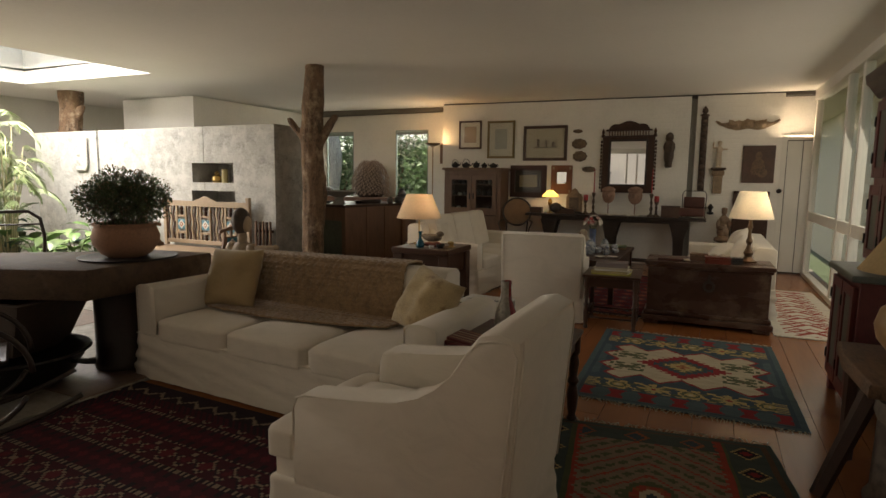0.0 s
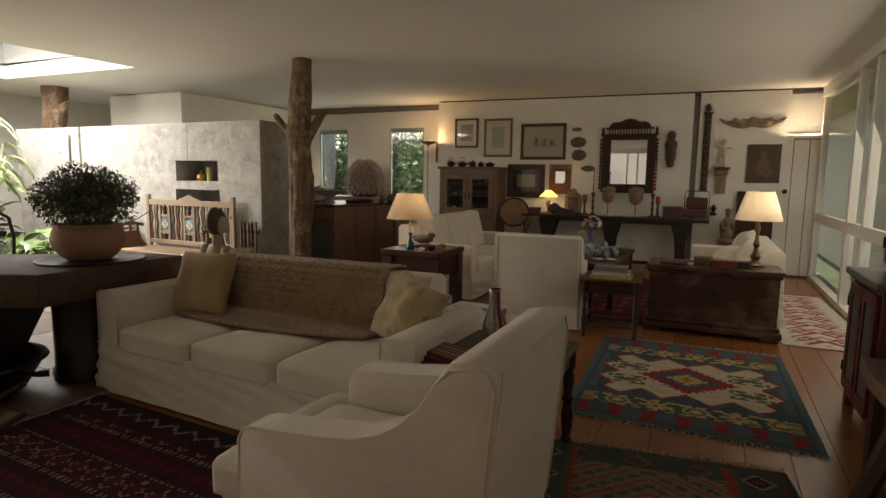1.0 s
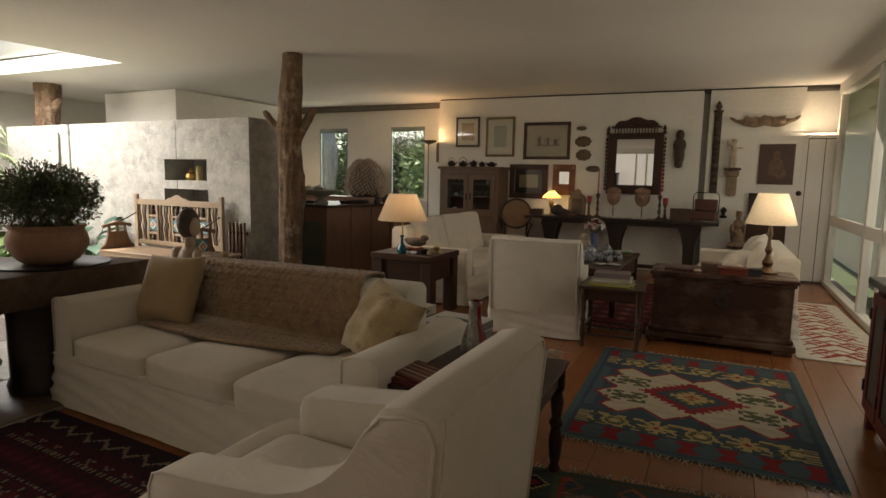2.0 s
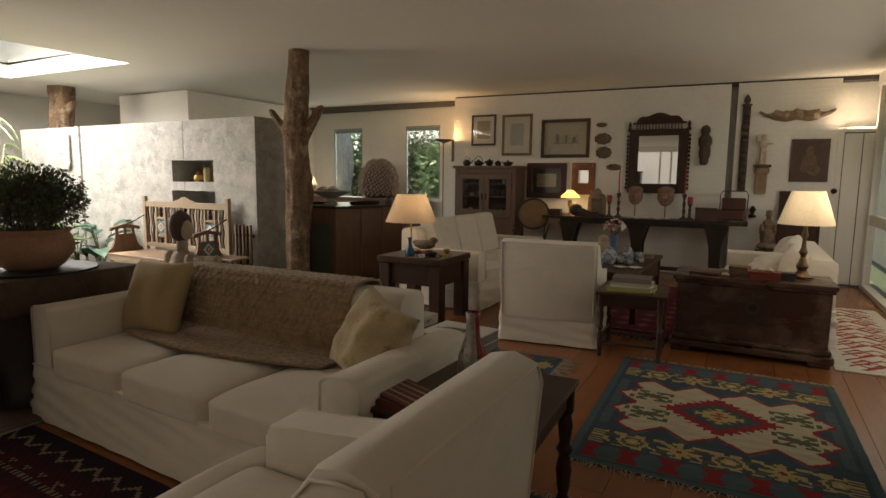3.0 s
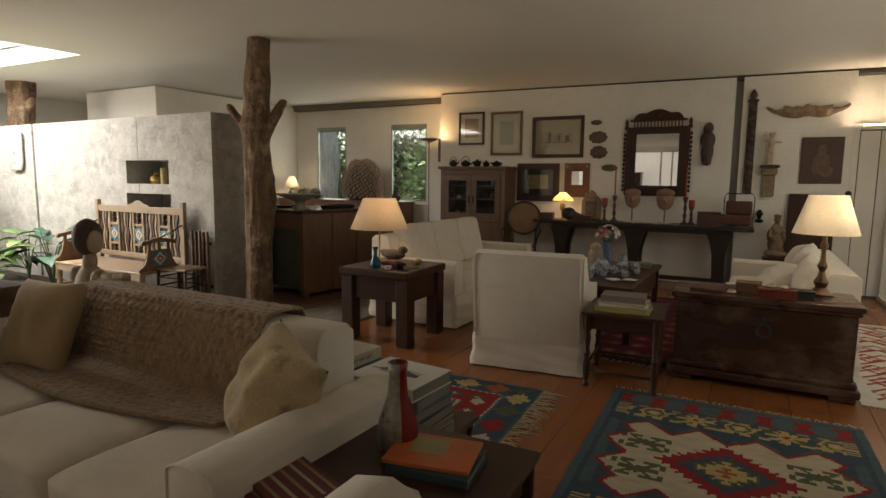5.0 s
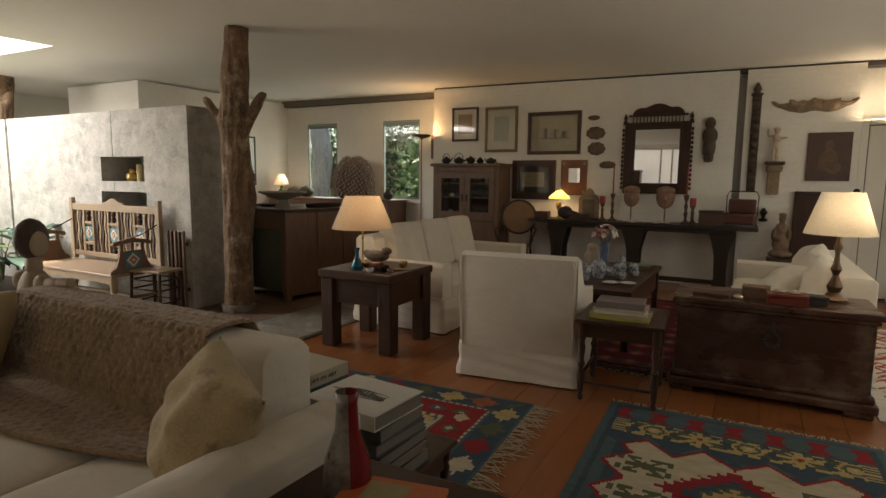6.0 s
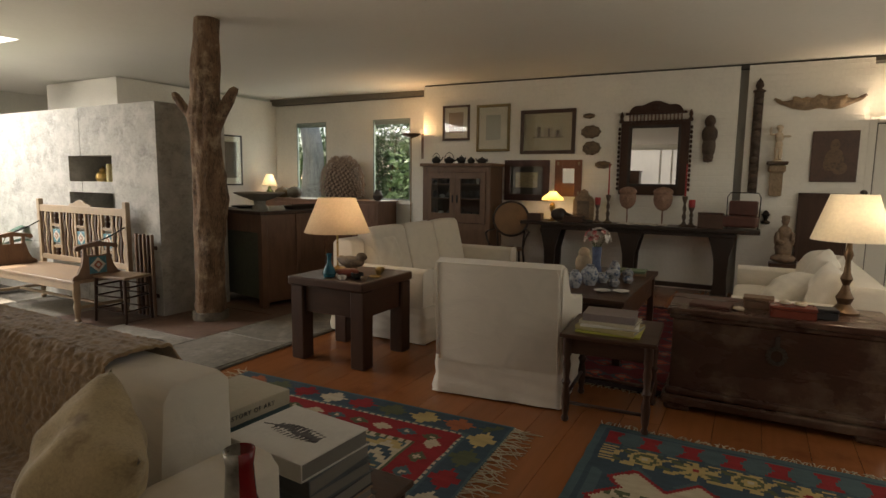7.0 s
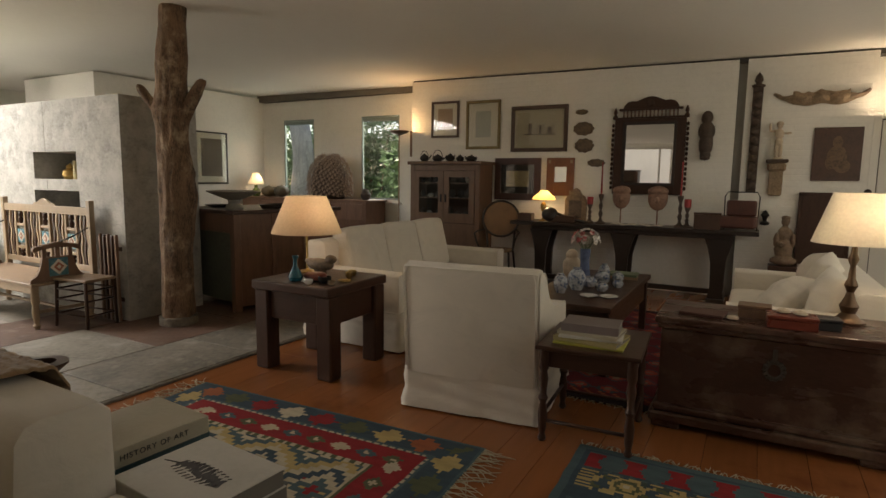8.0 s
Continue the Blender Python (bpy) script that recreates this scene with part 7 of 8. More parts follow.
# ---- garden side: plank table, planter, trough, cauldron, rocking chair ----
pt = thing("plank_table", "thick dark rustic plank table", "table", (0, 0, 0), 0)
bm = B()
prism(bm, [(-3.88, 3.52), (-4.25, 3.46), (-4.72, 3.08), (-5.35, 2.62), (-5.45, 1.95), (-4.6, 2.1), (-3.86, 2.42)], "z", 0.63, 0.85, 0.015, 2)
part("tabletop", bm, surface("rustic_plank", (0.085, 0.052, 0.032), 0.72, spec=0.25, worn=((0.15, 0.11, 0.075), 3.0, 0.56), vary=0.5, scale=3, grain=22, bump=0.4, stretch=(1, 5, 5), wave=0.8, bump_size=0.01), pt, smooth="auto")
bm = B()
lathe(bm, [(0.21, 0), (0.22, 0.05), (0.2, 0.1), (0.2, 0.5), (0.21, 0.63 - STONE_Z)], 26, (-4.12, 2.86, STONE_Z))
part("pedestal", bm, BLACKWOOD, pt, smooth="auto")
bm = B()
lathe(bm, [(0.18, 0), (0.2, 0.3), (0.18, 0.63 - STONE_Z)], 20, (-5.1, 2.45, STONE_Z))
part("pedestal", bm, BLACKWOOD, pt, smooth="auto")
turned("round_tray", "round black metal tray under the flower pot", "tray", (-4.2, 2.99, 0.85), [(0.0, 0), (0.35, 0.0), (0.36, 0.014), (0.345, 0.016), (0.33, 0.008), (0.0, 0.008)], IRON, 44)
POT = (-4.2, 2.975, 0.859)
pp = thing("flower_pot", "round terracotta pot with a bushy dark-leaved plant", "plant", POT)
pp.scale = (0.70, 0.70, 0.82)
bm = B()
lathe(bm, [(0.19, 0), (0.26, 0.04), (0.335, 0.13), (0.35, 0.20), (0.325, 0.27), (0.31, 0.29), (0.335, 0.315), (0.325, 0.33), (0.29, 0.32), (0.28, 0.27), (0.0, 0.26)], 40)
part("pot", bm, CLAY, pp, smooth=True)
LEAFDARK = surface("small_dark_leaves", (0.066, 0.092, 0.034), 0.55, vary=0.5, scale=5, grain=30, bump=0.1)
BLOSSOM = surface("dry_brown_blossoms", (0.17, 0.115, 0.065), 0.8, vary=0.5, scale=20, grain=30, bump=0.1)
rng = random.Random(21)


def leafy(bm, centre, rx, ry, rz, count, size, rng, shell=0.35, droop=0.0):
    """Small leaves scattered through an uneven crown."""
    for _ in range(count):
        d = Vector((rng.gauss(0, 1), rng.gauss(0, 1), rng.gauss(0.15, 0.9))).normalized()
        k = (shell + (1 - shell) * rng.random()) * (1 + 0.22 * noise.noise(d * 2.3 + Vector((centre[0], 0, 0))))
        o = Vector(centre) + Vector((d.x * rx * k, d.y * ry * k, d.z * rz * k))
        ax = (d + Vector((rng.uniform(-0.9, 0.9), rng.uniform(-0.9, 0.9), rng.uniform(-0.6, 0.9) - droop))).normalized()
        sd = ax.cross(Vector((rng.uniform(-1, 1), rng.uniform(-1, 1), rng.uniform(-1, 1)))).normalized()
        up_ = ax.cross(sd)
        s = size * rng.uniform(0.6, 1.3)
        a, b, c, e = o, o + ax * s * 0.5 + sd * s * 0.26 + up_ * s * 0.06, o + ax * s, o + ax * s * 0.5 - sd * s * 0.26 + up_ * s * 0.06
        bm.faces.new([bm.verts.new(p) for p in (a, b, c, e)])


bm = B()
leafy(bm, (0.0, 0, 0.535), 0.47, 0.47, 0.285, 9500, 0.036, rng, 0.25)
tagged(part("foliage", bm, LEAFDARK, pp, "dense small dark leaves"), kind="stuff")
bm = B()
leafy(bm, (0.0, 0, 0.56), 0.47, 0.47, 0.29, 2000, 0.024, rng, 0.88)
tagged(part("blossoms", bm, BLOSSOM, pp, "dry brown blossoms"), kind="stuff")
bm = B()
for k in range(40):
    a, r = k * 2.4, rng.uniform(0.2, 0.5)
    tube(bm, [(0.1 * math.cos(a), 0.1 * math.sin(a), 0.25), (r * 0.6 * math.cos(a), r * 0.6 * math.sin(a), 0.42), (r * math.cos(a), r * math.sin(a), 0.6)], [0.006, 0.004, 0.002], 5)
tagged(part("stems", bm, CARVEDDARK, pp), kind="stuff")

tr = thing("trough", "old hollowed wooden trough with a rough rim", "trough", (-4.98, 2.30, 0.2), 12)
bm = B()
o = [(-0.75, -0.24, 0), (0.55, -0.22, 0), (0.55, 0.22, 0), (-0.75, 0.24, 0)]
t_ = [(-0.95, -0.33, 0.42), (0.74, -0.30, 0.40), (0.74, 0.30, 0.40), (-0.95, 0.33, 0.42)]
i_ = [(-0.88, -0.26, 0.42), (0.66, -0.23, 0.40), (0.66, 0.23, 0.40), (-0.88, 0.26, 0.42)]
f_ = [(-0.7, -0.18, 0.08), (0.5, -0.16, 0.08), (0.5, 0.16, 0.08), (-0.7, 0.18, 0.08)]
V = [[bm.verts.new(p) for p in q] for q in (o, t_, i_, f_)]
bm.faces.new(V[0]), bm.faces.new(V[3])
for a, b in zip(V, V[1:]):
    for k in range(4):
        bm.faces.new((a[k], a[(k + 1) % 4], b[(k + 1) % 4], b[k]))
bmesh.ops.subdivide_edges(bm, edges=bm.edges[:], cuts=3, use_grid_fill=True)
rough(bm, 0.012, 6, 3)
part("hollowed_log", bm, surface("old_trough_wood", (0.06, 0.036, 0.024), 0.75, vary=0.45, scale=3, grain=24, bump=0.5, stretch=(1, 5, 5), wave=0.8, bump_size=0.012), tr, smooth="auto")
boxed("trestle", (-0.6, -0.2, -0.175, -0.5, 0.2, 0.0), BLACKWOOD, tr)
boxed("trestle", (0.2, -0.2, -0.175, 0.3, 0.2, 0.0), BLACKWOOD, tr)
ca = turned("cauldron", "wide black cast-iron pan on the stone floor", "pan", (-4.35, 2.22, STONE_Z), [(0.22, 0), (0.32, 0.05), (0.42, 0.22), (0.45, 0.235), (0.44, 0.25), (0.4, 0.23), (0.28, 0.06), (0.0, 0.03)], IRON, 32)
bm = B()
tube(bm, [(0.42, 0.12, 0.2), (0.53, 0.14, 0.2), (0.56, 0.19, 0.2)], [0.02, 0.018, 0.025], 8)
part("handle", bm, IRON, ca, smooth=True)


def rocking_chair():
    r = thing("rocking_chair", "black bentwood rocking chair with scrolled sides", "chair", (-3.87, 1.61, 0.014), -28)
    for s in (-1, 1):
        bm = B()
        tube(bm, [(s * 0.27, 0.62 - 1.3 * k / 24, 0.02 + 0.16 * ((k - 12) / 12) ** 2) for k in range(25)], 0.017, 8)
        part("rocker", bm, BLACKWOOD, r, smooth=True)
        bm = B()
        tube(bm, [(s * 0.27, 0.05 + 0.34 * math.cos(a), 0.36 + 0.31 * math.sin(a)) for a in [2 * math.pi * k / 28 for k in range(27)]], 0.016, 8)
        part("side_scroll", bm, BLACKWOOD, r, smooth=True)
        bm = B()
        tube(bm, [(s * 0.27, -0.05 + 0.22 * math.cos(a), 0.30 + 0.22 * math.sin(a)) for a in [2 * math.pi * k / 24 for k in range(23)]], 0.014, 8)
        part("side_scroll", bm, BLACKWOOD, r, smooth=True)
    bm = B()
    tube(bm, [(-0.23, -0.2, 0.42), (-0.23, -0.35, 0.75), (-0.21, -0.45, 1.05), (-0.12, -0.49, 1.14), (0.12, -0.49, 1.14), (0.21, -0.45, 1.05), (0.23, -0.35, 0.75), (0.23, -0.2, 0.42)], 0.016, 8)
    part("back_hoop", bm, BLACKWOOD, r, smooth=True)
    boxed("seat", (-0.23, -0.22, 0.41, 0.23, 0.28, 0.44), BLACKWOOD, r, bevel=0.01)


rocking_chair()
# chair by the garden, of which the hoop back shows
bc = thing("bentwood_chair", "black bentwood chair with a caned hoop back", "chair", (-6.93, 3.56, STONE_Z), -117)
bm = B()
tube(bm, [(-0.27, 0.2, 0.42), (-0.29, 0.25, 0.8), (-0.26, 0.28, 1.0), (-0.16, 0.29, 1.08), (0.16, 0.29, 1.08), (0.26, 0.28, 1.0), (0.29, 0.25, 0.8), (0.27, 0.2, 0.42)], 0.018, 8)
part("back_hoop", bm, BLACKWOOD, bc, smooth=True)
bm = B()
tube(bm, [(-0.28, 0.26, 0.94), (0.28, 0.26, 0.94)], 0.01, 6)
part("back_rail", bm, BLACKWOOD, bc, smooth=True)
bm = B()
lathe(bm, [(0.0, 0.42), (0.22, 0.42), (0.24, 0.44), (0.22, 0.46), (0, 0.455)], 24)
part("seat", bm, BLACKWOOD, bc, smooth="auto")
for x, y in ((-0.2, -0.18), (0.2, -0.18), (-0.24, 0.2), (0.24, 0.2)):
    bm = B()
    tube(bm, [(x * 1.15, y * 1.15, 0), (x, y, 0.43)], 0.015, 8)
    part("leg", bm, BLACKWOOD, bc, smooth=True)

# wooden bust behind the sofa, standing on a post
BUSTWOOD = surface("bare_pale_wood", (0.36, 0.27, 0.18), 0.6, vary=0.3, scale=8, grain=40, bump=0.2)
blob_figure("statue", "carved pale wooden torso with a dark head and outstretched arm", (-3.765, 3.775, STONE_Z), BUSTWOOD, [(0, 0, 0.74, 0.13, 0.085, 0.18), (0, 0, 0.50, 0.11, 0.08, 0.22), (0, 0, 0.25, 0.10, 0.085, 0.27), (0, 0, 0.93, 0.042, 0.042, 0.08), (0.13, -0.02, 0.84, 0.06, 0.05, 0.055), (0.24, -0.02, 0.85, 0.10, 0.036, 0.034), (0.34, -0.02, 0.865, 0.08, 0.028, 0.026), (0.40, -0.02, 0.87, 0.03, 0.028, 0.032), (-0.12, -0.01, 0.84, 0.055, 0.05, 0.06), (-0.01, 0.0, 1.085, 0.08, 0.09, 0.12, 1), (0.055, 0.005, 1.06, 0.03, 0.05, 0.075)], 0.003, second=CARVEDDARK)
# wooden mould behind the sofa
mo = thing("wooden_mould", "dark turned wooden mould with a wide flat rim", "mould", (-2.31, 3.845, 0.0), 0)
bm = B()
lathe(bm, [(0.07, 0), (0.072, 0.04), (0.045, 0.1), (0.05, 0.3), (0.04, 0.5), (0.046, 0.7), (0.042, 0.82), (0.072, 0.85), (0.074, 0.862), (0.04, 0.865), (0.032, 0.84), (0.028, 0.75), (0, 0.75)], 28)
part("body", bm, DARKWOODZ, mo, smooth="auto")
mo.scale = (1.1, 1.1, 0.925)
boxed("peg", (0.035, -0.015, 0.79, 0.085, 0.015, 0.815), CARVED, mo)
boxed("foot", (0.02, -0.03, 0.72, 0.08, 0.03, 0.75), DARKWOOD, mo)

# sideboard under the windows
wb = thing("sideboard", "long brown wooden sideboard under the windows", "sideboard", (-7.5, 11.17, 0))
boxed("top", (-1.72, -0.32, 1.045, 1.42, 0.33, 1.08), COUNTERWOOD, wb, bevel=0.006)
boxed("body", (-1.68, -0.29, 0.1, 1.38, 0.31, 1.045), COUNTERWOOD, wb)
for x in (-1.3, 1.3):
    for y in (-0.22, 0.24):
        boxed("foot", (x - 0.05, y - 0.05, 0, x + 0.05, y + 0.05, 0.1), COUNTERWOOD, wb)
for k in range(4):
    boxed("drawer", (-1.34 + k * 0.675, -0.305, 0.72, -0.70 + k * 0.675, -0.289, 1.01), COUNTERWOOD, wb)

# ---- red hutch and rustic bench by the glass wall ----
HRED = surface("old_dark_red_paint", (0.10, 0.014, 0.010), 0.45, vary=0.45, scale=5, grain=30, bump=0.2)
HGREEN = surface("old_grey_green_paint", (0.085, 0.085, 0.065), 0.5, vary=0.35, scale=5, grain=30, bump=0.2)
hu = thing("hutch", "old dark red cupboard with grey-green panelled doors", "cupboard", (0, 0, 0))
boxed("lower_body", (0.86, 4.22, 0.08, 1.40, 4.93, 0.90), HRED, hu)
boxed("counter_top", (0.81, 4.18, 0.90, 1.41, 4.97, 0.945), HGREEN, hu, bevel=0.01, seg=2)
boxed("upper_body", (1.02, 4.25, 0.945, 1.40, 4.93, 2.14), HRED, hu)
bm = B()
prism(bm, [(1.01, 2.10), (0.985, 2.13), (0.965, 2.17), (0.93, 2.20), (0.92, 2.26), (1.40, 2.26), (1.40, 2.10)], "y", 4.19, 4.99, 0.004, 1)
part("cornice", bm, surface("dark_brown_cornice", (0.05, 0.028, 0.02), 0.45, vary=0.3), hu)
for y0, y1 in ((4.25, 4.565), (4.585, 4.90)):
    for x, zs in ((0.845, ((0.14, 0.86),)), (1.005, ((0.99, 1.5), (1.55, 2.07)))):
        for z0, z1 in zs:
            bm = B()
            holed(bm, y0, y1, z0, z1, [(y0 + 0.06, y1 - 0.06, z0 + 0.07, z1 - 0.07)], lambda q, u0, a, u1, b: box(q, x - 0.012, u0, a, x + 0.012, u1, b, 0.002))
            o = part("door", bm, HRED, hu)
            boxed("door_panel", (x - 0.002, y0 + 0.06, z0 + 0.07, x + 0.01, y1 - 0.06, z1 - 0.07), HGREEN, o)
            boxed("hinge", (x - 0.02, y1 - 0.012, z0 + 0.1, x - 0.011, y1 + 0.012, z0 + 0.17), IRON, o, bevel=0)
            boxed("hinge", (x - 0.02, y1 - 0.012, z1 - 0.17, x - 0.011, y1 + 0.012, z1 - 0.1), IRON, o, bevel=0)
for x in (0.89, 1.36):
    for y in (4.25, 4.9):
        boxed("foot", (x - 0.03, y - 0.03, 0, x + 0.03, y + 0.03, 0.08), HRED, hu)

RUSTIC = surface("worn_rustic_wood", (0.16, 0.09, 0.05), 0.6, vary=0.6, scale=4, grain=22, bump=0.5, stretch=(4, 1, 4), bump_size=0.012, wave=0.8)
rb = thing("rustic_bench", "worn rustic wooden bench with splayed legs", "bench", (0.95, 3.40, 0), 0)
bm = B()
prism(bm, [(-0.27, -0.40), (-0.28, 0.1), (-0.25, 0.42), (0.28, 0.40), (0.29, -0.38)], "z", 0.55, 0.62, 0.015, 2)
rough(bm, 0.008, 8, 2)
part("seat", bm, RUSTIC, rb, smooth="auto")
for sx in (-1, 1):
    for sy in (-1, 1):
        bm = B()
        tube(bm, [(sx * (0.40 if sy < 0 else 0.2), sy * 0.26 - 0.02, 0), (sx * 0.2, sy * 0.2, 0.56)], [0.035, 0.045], 6)
        part("leg", bm, DARKWOODZ, rb, smooth=False)
dr = thing("wooden_drum", "old carved wooden drum with pale worn paint", "drum", (0.98, 3.12, 0), 0)
bm = B()
lathe(bm, [(0.24, 0.0), (0.25, 0.04), (0.23, 0.08), (0.225, 0.42), (0.245, 0.47), (0.24, 0.53), (0.0, 0.53)], 30)
rough(bm, 0.006, 12, 4)
part("shell", bm, surface("flaked_painted_wood", (0.13, 0.10, 0.075), 0.75, vary=0.85, scale=6, grain=24, bump=0.5, wave=1.2, bump_size=0.012), dr, smooth="auto")
PARCH = shade_cloth("parchment_shade", (0.60, 0.44, 0.24), 0.4)
gl_ = thing("table_lamp", "lamp with a round wooden globe base and parchment shade", "lamp", (0.92, 3.42, 0.62))
bm = B()
lathe(bm, [(0.05, 0.0), (0.06, 0.012), (0.08, 0.05), (0.135, 0.12), (0.15, 0.19), (0.13, 0.27), (0.06, 0.33), (0.02, 0.35), (0.015, 0.46)], 28)
part("globe_base", bm, surface("pale_globe_wood", (0.32, 0.19, 0.09), 0.4, vary=0.25, scale=4, grain=30), gl_, smooth="auto")
bm = B()
lathe(bm, [(0.24, 0.46), (0.12, 0.66)], 28, cap=False)
part("shade", bm, PARCH, gl_, smooth=True)

# ---- indoor garden ----
LEAFS = [surface("broad_green_leaf", (0.06, 0.13, 0.025), 0.4, vary=0.35, scale=4, grain=30, bump=0.1, piece=0.3), surface("pale_green_leaf", (0.12, 0.19, 0.06), 0.45, vary=0.3, scale=4, grain=30, bump=0.1, piece=0.25), surface("blue_green_leaf", (0.03, 0.085, 0.055), 0.4, vary=0.3, scale=4, grain=30, bump=0.1, piece=0.25)]
bed = thing("planting_bed", "dark planting soil of the indoor garden", "soil", (0, 0, 0), kind="structure")
bm = B()
sheet(bm, lambda u, v: Vector((-12.6 + 4.5 * u, 4.5 + 1.6 * v, STONE_Z + 0.01 + 0.05 * math.sin(math.pi * u) * math.sin(math.pi * v) + 0.02 * noise.noise(Vector((u * 12, v * 6, 0))))), 30, 12)
part("soil", bm, surface("dark_soil", (0.05, 0.038, 0.028), 0.95, vary=0.4, scale=8, grain=50, bump=0.5), bed, smooth=True)


def leaf_mesh(w, l, bend, mat):
    bm = B()

    def at(u, v):
        s = u
        half = w * (math.sin(min(1, s * 1.15) * math.pi) ** 0.7) * 0.5 * (1 - 0.35 * s)
        x = (v - 0.5) * 2 * half
        return Vector((x, l * s * (1 - 0.25 * bend * s), -l * bend * s * s * 0.6 + abs(v - 0.5) * half * 0.5 + 0.01 * math.sin(s * 14) * abs(v - 0.5)))
    sheet(bm, at, 7, 4)
    me = bpy.data.meshes.new("leaf")
    bm.to_mesh(me)
    bm.free()
    me.materials.append(mat)
    me.shade_smooth()
    return me


LM = [leaf_mesh(0.24, 0.44, 0.6, LEAFS[0]), leaf_mesh(0.30, 0.46, 0.7, LEAFS[1]), leaf_mesh(0.09, 0.52, 0.9, LEAFS[0]), leaf_mesh(0.26, 0.4, 0.5, LEAFS[2])]
rng = random.Random(31)
STEMG = surface("plant_stem", (0.08, 0.11, 0.04), 0.6, vary=0.3)


def broad_plant(x, y, h, count, kinds, label):
    p = thing("garden_plant", label, "plant", (x, y, STONE_Z + 0.03), rng.uniform(0, 360), "garden plants")
    for k in range(count):
        a = k * 2.4 + rng.uniform(-0.3, 0.3)
        r, z = rng.uniform(0.06, 0.2), h * (0.35 + 0.65 * (k / count))
        bm = B()
        e = Vector((r * math.cos(a), r * math.sin(a), z))
        tube(bm, [(0, 0, 0), (e.x * 0.4, e.y * 0.4, z * 0.6), e], [0.01, 0.008, 0.005], 5)
        part("stem", bm, STEMG, p)
        o = new("leaf", rng.choice(kinds))
        o.parent = p
        s = rng.uniform(0.75, 1.25)
        o.matrix_basis = Matrix.Translation(e) @ Matrix.Rotation(a - math.pi / 2 + rng.uniform(-0.4, 0.4), 4, "Z") @ Matrix.Rotation(rng.uniform(-0.1, 0.8), 4, "X") @ Matrix.Diagonal((s, s, s, 1))


for x, y, h, n, kinds, lab in ((-8.5, 5.2, 0.55, 12, [LM[1], LM[0]], "bright broad-leaved plant in the indoor garden"), (-8.2, 5.75, 0.75, 11, [LM[3]], "blue-green broad-leaved plant by the concrete wall"), (-8.9, 4.9, 0.5, 13, [LM[2], LM[0]], "arching strap-leaved plant in the indoor garden"), (-9.3, 5.4, 0.6, 12, [LM[0], LM[1]], "broad-leaved plant in the indoor garden"), (-8.1, 4.75, 0.3, 12, [LM[2]], "low grassy plant at the garden edge"), (-9.9, 5.0, 0.8, 13, [LM[0], LM[3]], "tall broad-leaved plant in the indoor garden"), (-10.6, 5.5, 0.9, 12, [LM[1], LM[2]], "pale broad-leaved plant in the indoor garden"), (-9.0, 5.85, 0.7, 10, [LM[3], LM[0]], "dark broad-leaved plant by the concrete wall"), (-8.6, 4.55, 0.35, 10, [LM[1], LM[2]], "low bright plant at the garden edge"), (-10.0, 4.6, 0.6, 12, [LM[0], LM[2]], "arching green plant in the indoor garden")):
    broad_plant(x, y, h, n, kinds, lab)

PALM = surface("feathery_palm_leaf", (0.17, 0.22, 0.09), 0.5, vary=0.4, scale=4, grain=30)
CANE_ = surface("palm_cane", (0.30, 0.27, 0.15), 0.6, vary=0.3, scale=6, stretch=(1, 1, 8))
for x, y, n in ((-9.75, 4.95, 8), (-10.4, 5.35, 8), (-10.9, 4.9, 7)):
    p = thing("palm", "tall feathery clumping palm under the skylight", "palm", (x, y, STONE_Z + 0.03), 0, "palms")
    for k in range(n):
        a = k * 2.4 + rng.uniform(-0.3, 0.3)
        hh, rr = rng.uniform(1.3, 2.45), rng.uniform(0.1, 0.42)
        top = Vector((rr * math.cos(a), rr * math.sin(a), hh))
        bm = B()
        tube(bm, [(0.06 * math.cos(a), 0.06 * math.sin(a), 0), top * 0.5 + Vector((0, 0, 0.08)), top], [0.014, 0.011, 0.007], 6)
        part("cane", bm, CANE_, p, smooth=True)
        bm = B()
        for f in range(4):
            b = a + f * 1.6 + rng.uniform(-0.5, 0.5)
            d = Vector((math.cos(b), math.sin(b), 0))
            side = Vector((-d.y, d.x, 0))
            L = rng.uniform(0.28, 0.5)
            prev = None
            for s in range(22):
                t = s / 21
                c = top - Vector((0, 0, f * 0.16)) + d * L * t + Vector((0, 0, 0.22 * t - 0.5 * t * t))
                ln = 0.14 * math.sin(math.pi * (0.12 + 0.85 * t))
                for q in (-1, 1):
                    e = c + side * q * ln + d * ln * 0.55 - Vector((0, 0, 0.06 + 0.05 * rng.random()))
                    bm.faces.new([bm.verts.new(v) for v in (c - d * 0.007, c + d * 0.007, (c + e) / 2 + d * 0.009, e, (c + e) / 2 - d * 0.007)])
        tagged(part("frond", bm, PALM, p), kind="stuff")

# ---- outside the windows ----
yard = thing("ground", "dim planted ground outside", "ground", (0, 0, 0), kind="structure")
bm = B()
prism(bm, [(-400, 12.0), (400, 12.0), (400, 500), (-400, 500)], "z", -0.3, -0.25)
prism(bm, [(1.7, -300), (400, -300), (400, 12.0), (1.7, 12.0)], "z", -0.3, -0.25)
prism(bm, [(-400, -300), (-13.6, -300), (-13.6, 12.0), (-400, 12.0)], "z", -0.3, -0.25)
part("lawn", bm, surface("outside_lawn", (0.05, 0.07, 0.03), 0.95, vary=0.4, scale=2, grain=20, bump=0.4), yard)
OUTLEAF = [surface("outside_leaves", (0.19, 0.30, 0.13), 0.45, vary=0.5, scale=3, grain=20), surface("outside_dark_leaves", (0.09, 0.16, 0.065), 0.5, vary=0.4, scale=3, grain=20)]
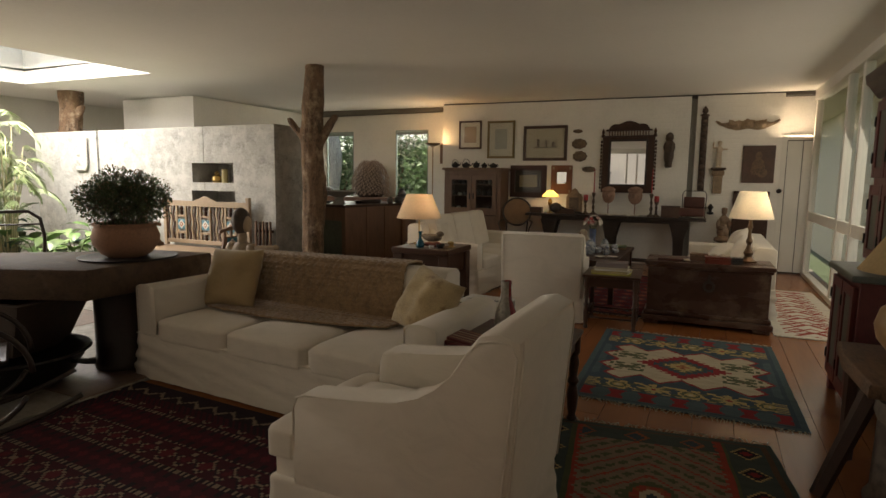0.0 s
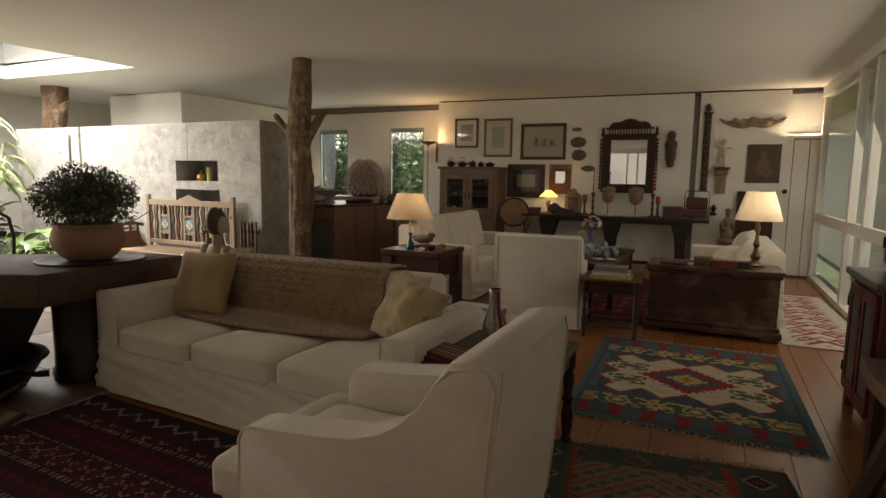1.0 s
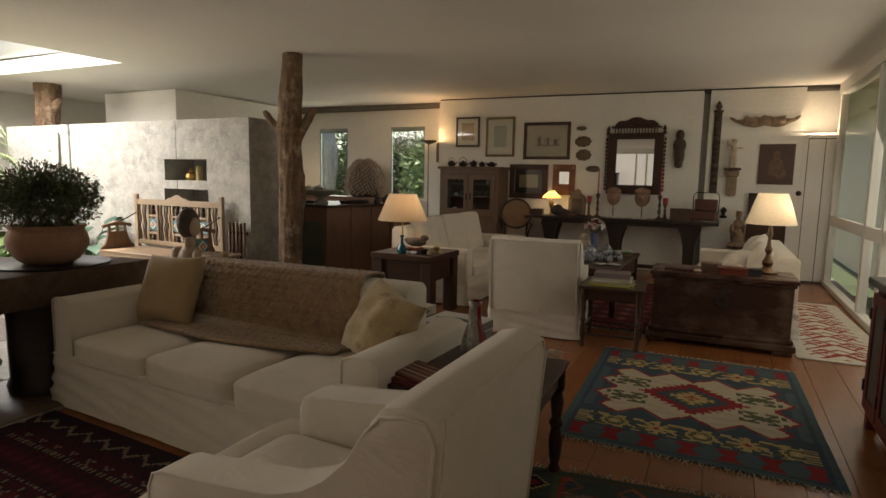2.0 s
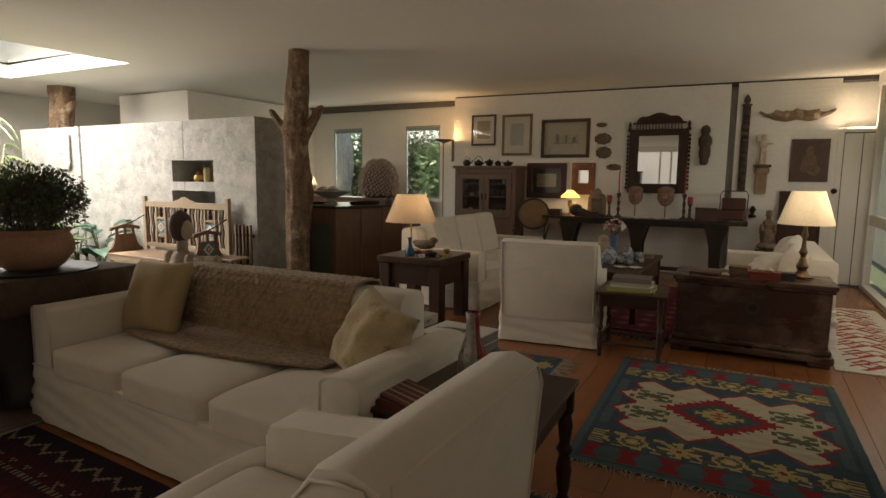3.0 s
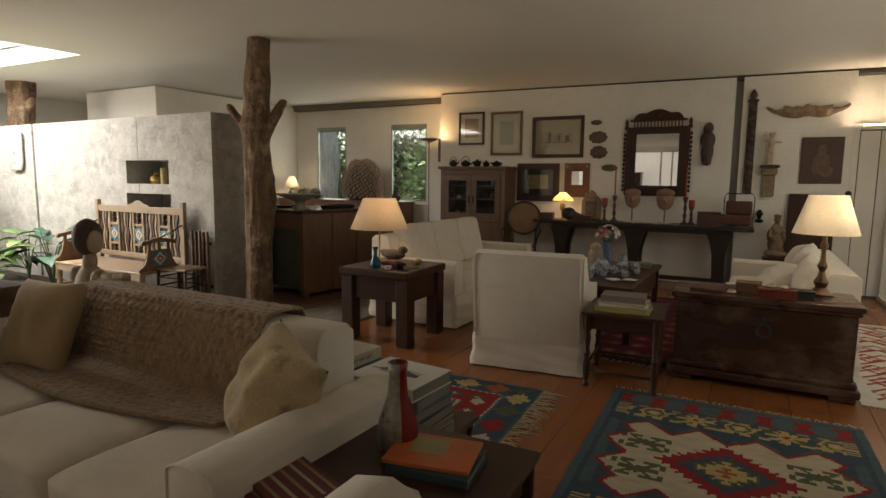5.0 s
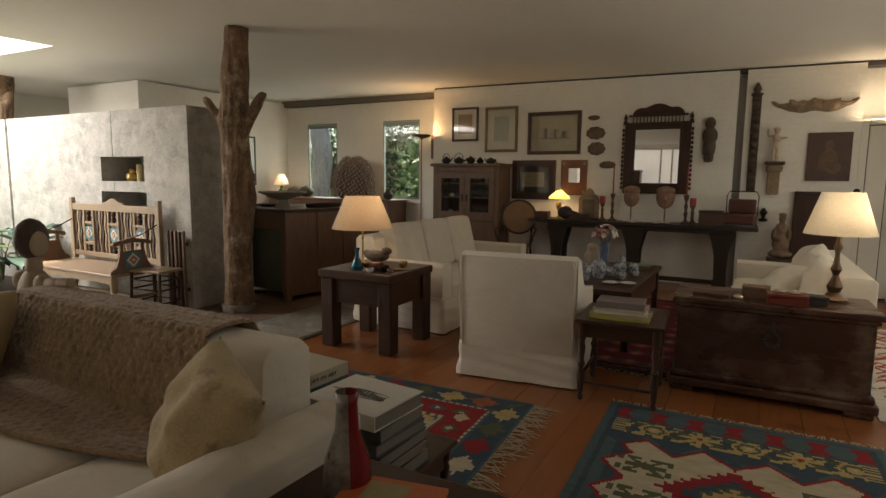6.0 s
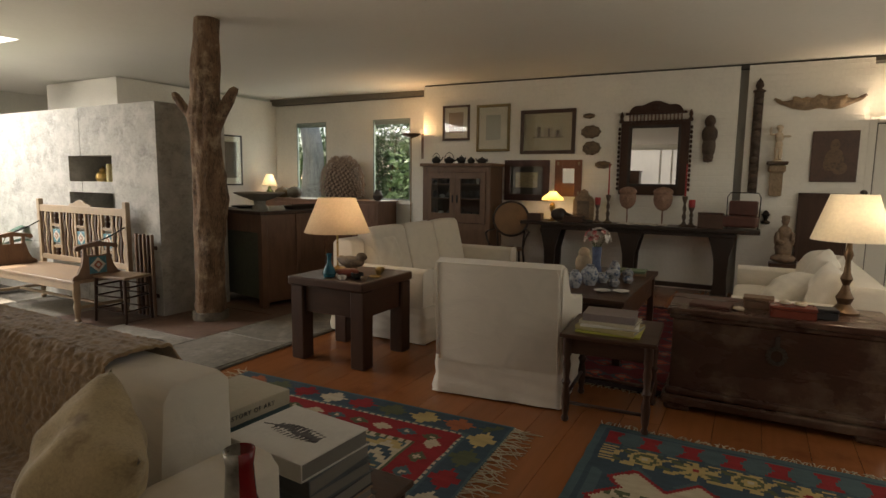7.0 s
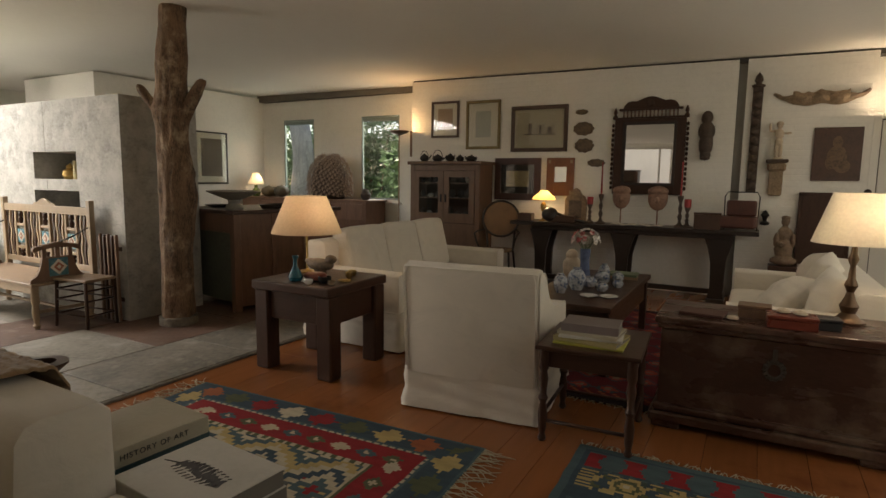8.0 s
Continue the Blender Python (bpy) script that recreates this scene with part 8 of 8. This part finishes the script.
for k, (x, y, z, rx, ry, rz_, n, mt) in enumerate(((-6.2, 13.6, 1.6, 1.5, 0.7, 1.6, 3600, 0), (-8.4, 14.4, 1.8, 1.9, 0.8, 1.9, 3600, 1), (-10.6, 14.2, 1.7, 1.7, 0.8, 1.8, 2800, 0), (-4.4, 14.5, 2.0, 1.6, 0.8, 2.0, 2200, 1), (-7.4, 15.8, 2.2, 4.6, 0.8, 2.3, 6000, 1), (3.4, 6.6, 1.2, 0.8, 2.4, 1.5, 3000, 0), (4.3, 5.0, 1.8, 0.8, 3.6, 2.2, 4000, 1))):
    b = thing("shrub", "dense green shrub outside the window", "shrub", (x, y, -0.25), 0, "outside shrubs")
    bm = B()
    leafy(bm, (0, 0, z + 0.1), rx, ry, rz_, n, 0.17, random.Random(k), 0.2, 0.4)
    tagged(part("foliage", bm, OUTLEAF[mt], b), kind="stuff")
    bm = B()
    for i in range(6):
        a = i * 1.05
        tube(bm, [(0.1 * math.cos(a), 0.1 * math.sin(a), 0), (rx * 0.4 * math.cos(a), ry * 0.4 * math.sin(a), z), (rx * 0.7 * math.cos(a), ry * 0.7 * math.sin(a), z + rz_ * 0.5)], [0.04, 0.025, 0.01], 6)
    part("stems", bm, TRUNK, b)
ot = thing("tree", "pale-barked tree trunk outside the window", "tree", (-9.77, 13.25, -0.25))
bm = B()
tube(bm, [(0.05 * math.sin(k), 0.04 * math.cos(k), k * 0.3) for k in range(20)], [0.27 - 0.004 * k for k in range(20)], 18, 0.2, seed=3)
part("trunk", bm, surface("pale_bark", (0.58, 0.55, 0.52), 0.9, vary=0.6, scale=5, grain=30, bump=0.6, stretch=(2, 2, 0.5), bump_size=0.02), ot, smooth=True)
bm = B()
leafy(bm, (0, 0, 6.6), 2.2, 2.2, 1.3, 2500, 0.2, random.Random(77), 0.2)
tagged(part("crown", bm, OUTLEAF[1], ot), kind="stuff")

# behind the camera: cabinet that the mirror shows
sb = thing("sideboard", "dark tall cabinet against the rear wall", "cabinet", (-4.45, -2.72, 0))
boxed("body", (-0.7, -0.22, 0.1, 0.5, 0.22, 1.85), DARKWOOD, sb)
boxed("top", (-0.73, -0.24, 1.85, 0.53, 0.24, 1.9), DARKWOOD, sb)
for x in (-0.6, 0.4):
    boxed("leg", (x - 0.04, -0.2, 0, x + 0.04, 0.2, 0.1), DARKWOOD, sb)

# ---- ground pieces ----
ground = thing("floor", "reddish waxed floorboards and worn stone slabs", "floor", kind="structure")
boxed("subfloor", (-13.4, -3.1, -0.2, 1.7, 12, -0.03), MORTAR, ground, bevel=0)
rng = random.Random(5)
x = 1.45
while x > -3.68:
    w = rng.uniform(0.22, 0.29)
    x0 = max(x - w, -3.68)
    y = -3.0
    while y < WY:
        y1 = min(y + rng.uniform(2.4, 4.4), WY)
        boxed("plank", (x0 + 0.001, y + 0.001, -0.03, x - 0.001, y1 - 0.001, 0.0), WOODFLOOR, ground, bevel=0.0008)
        y = y1
    x = x0
x = -3.7
while x > -13.3:
    w = rng.uniform(0.75, 1.15)
    y = -3.0
    while y < 11.5:
        d = rng.uniform(0.6, 1.2)
        boxed("slab", (max(x - w, -13.3) + 0.006, y, -0.03, x - 0.005, min(y + d, 11.5) - 0.010, STONE_Z + rng.uniform(-0.004, 0.0)), REDSTONE if rng.random() < 0.42 else STONE, ground, bevel=0.003)
        y += d
    x -= w
boxed("edge_strip", (-3.70, -3.0, -0.03, -3.68, 11.5, 0.018), STONE, ground)
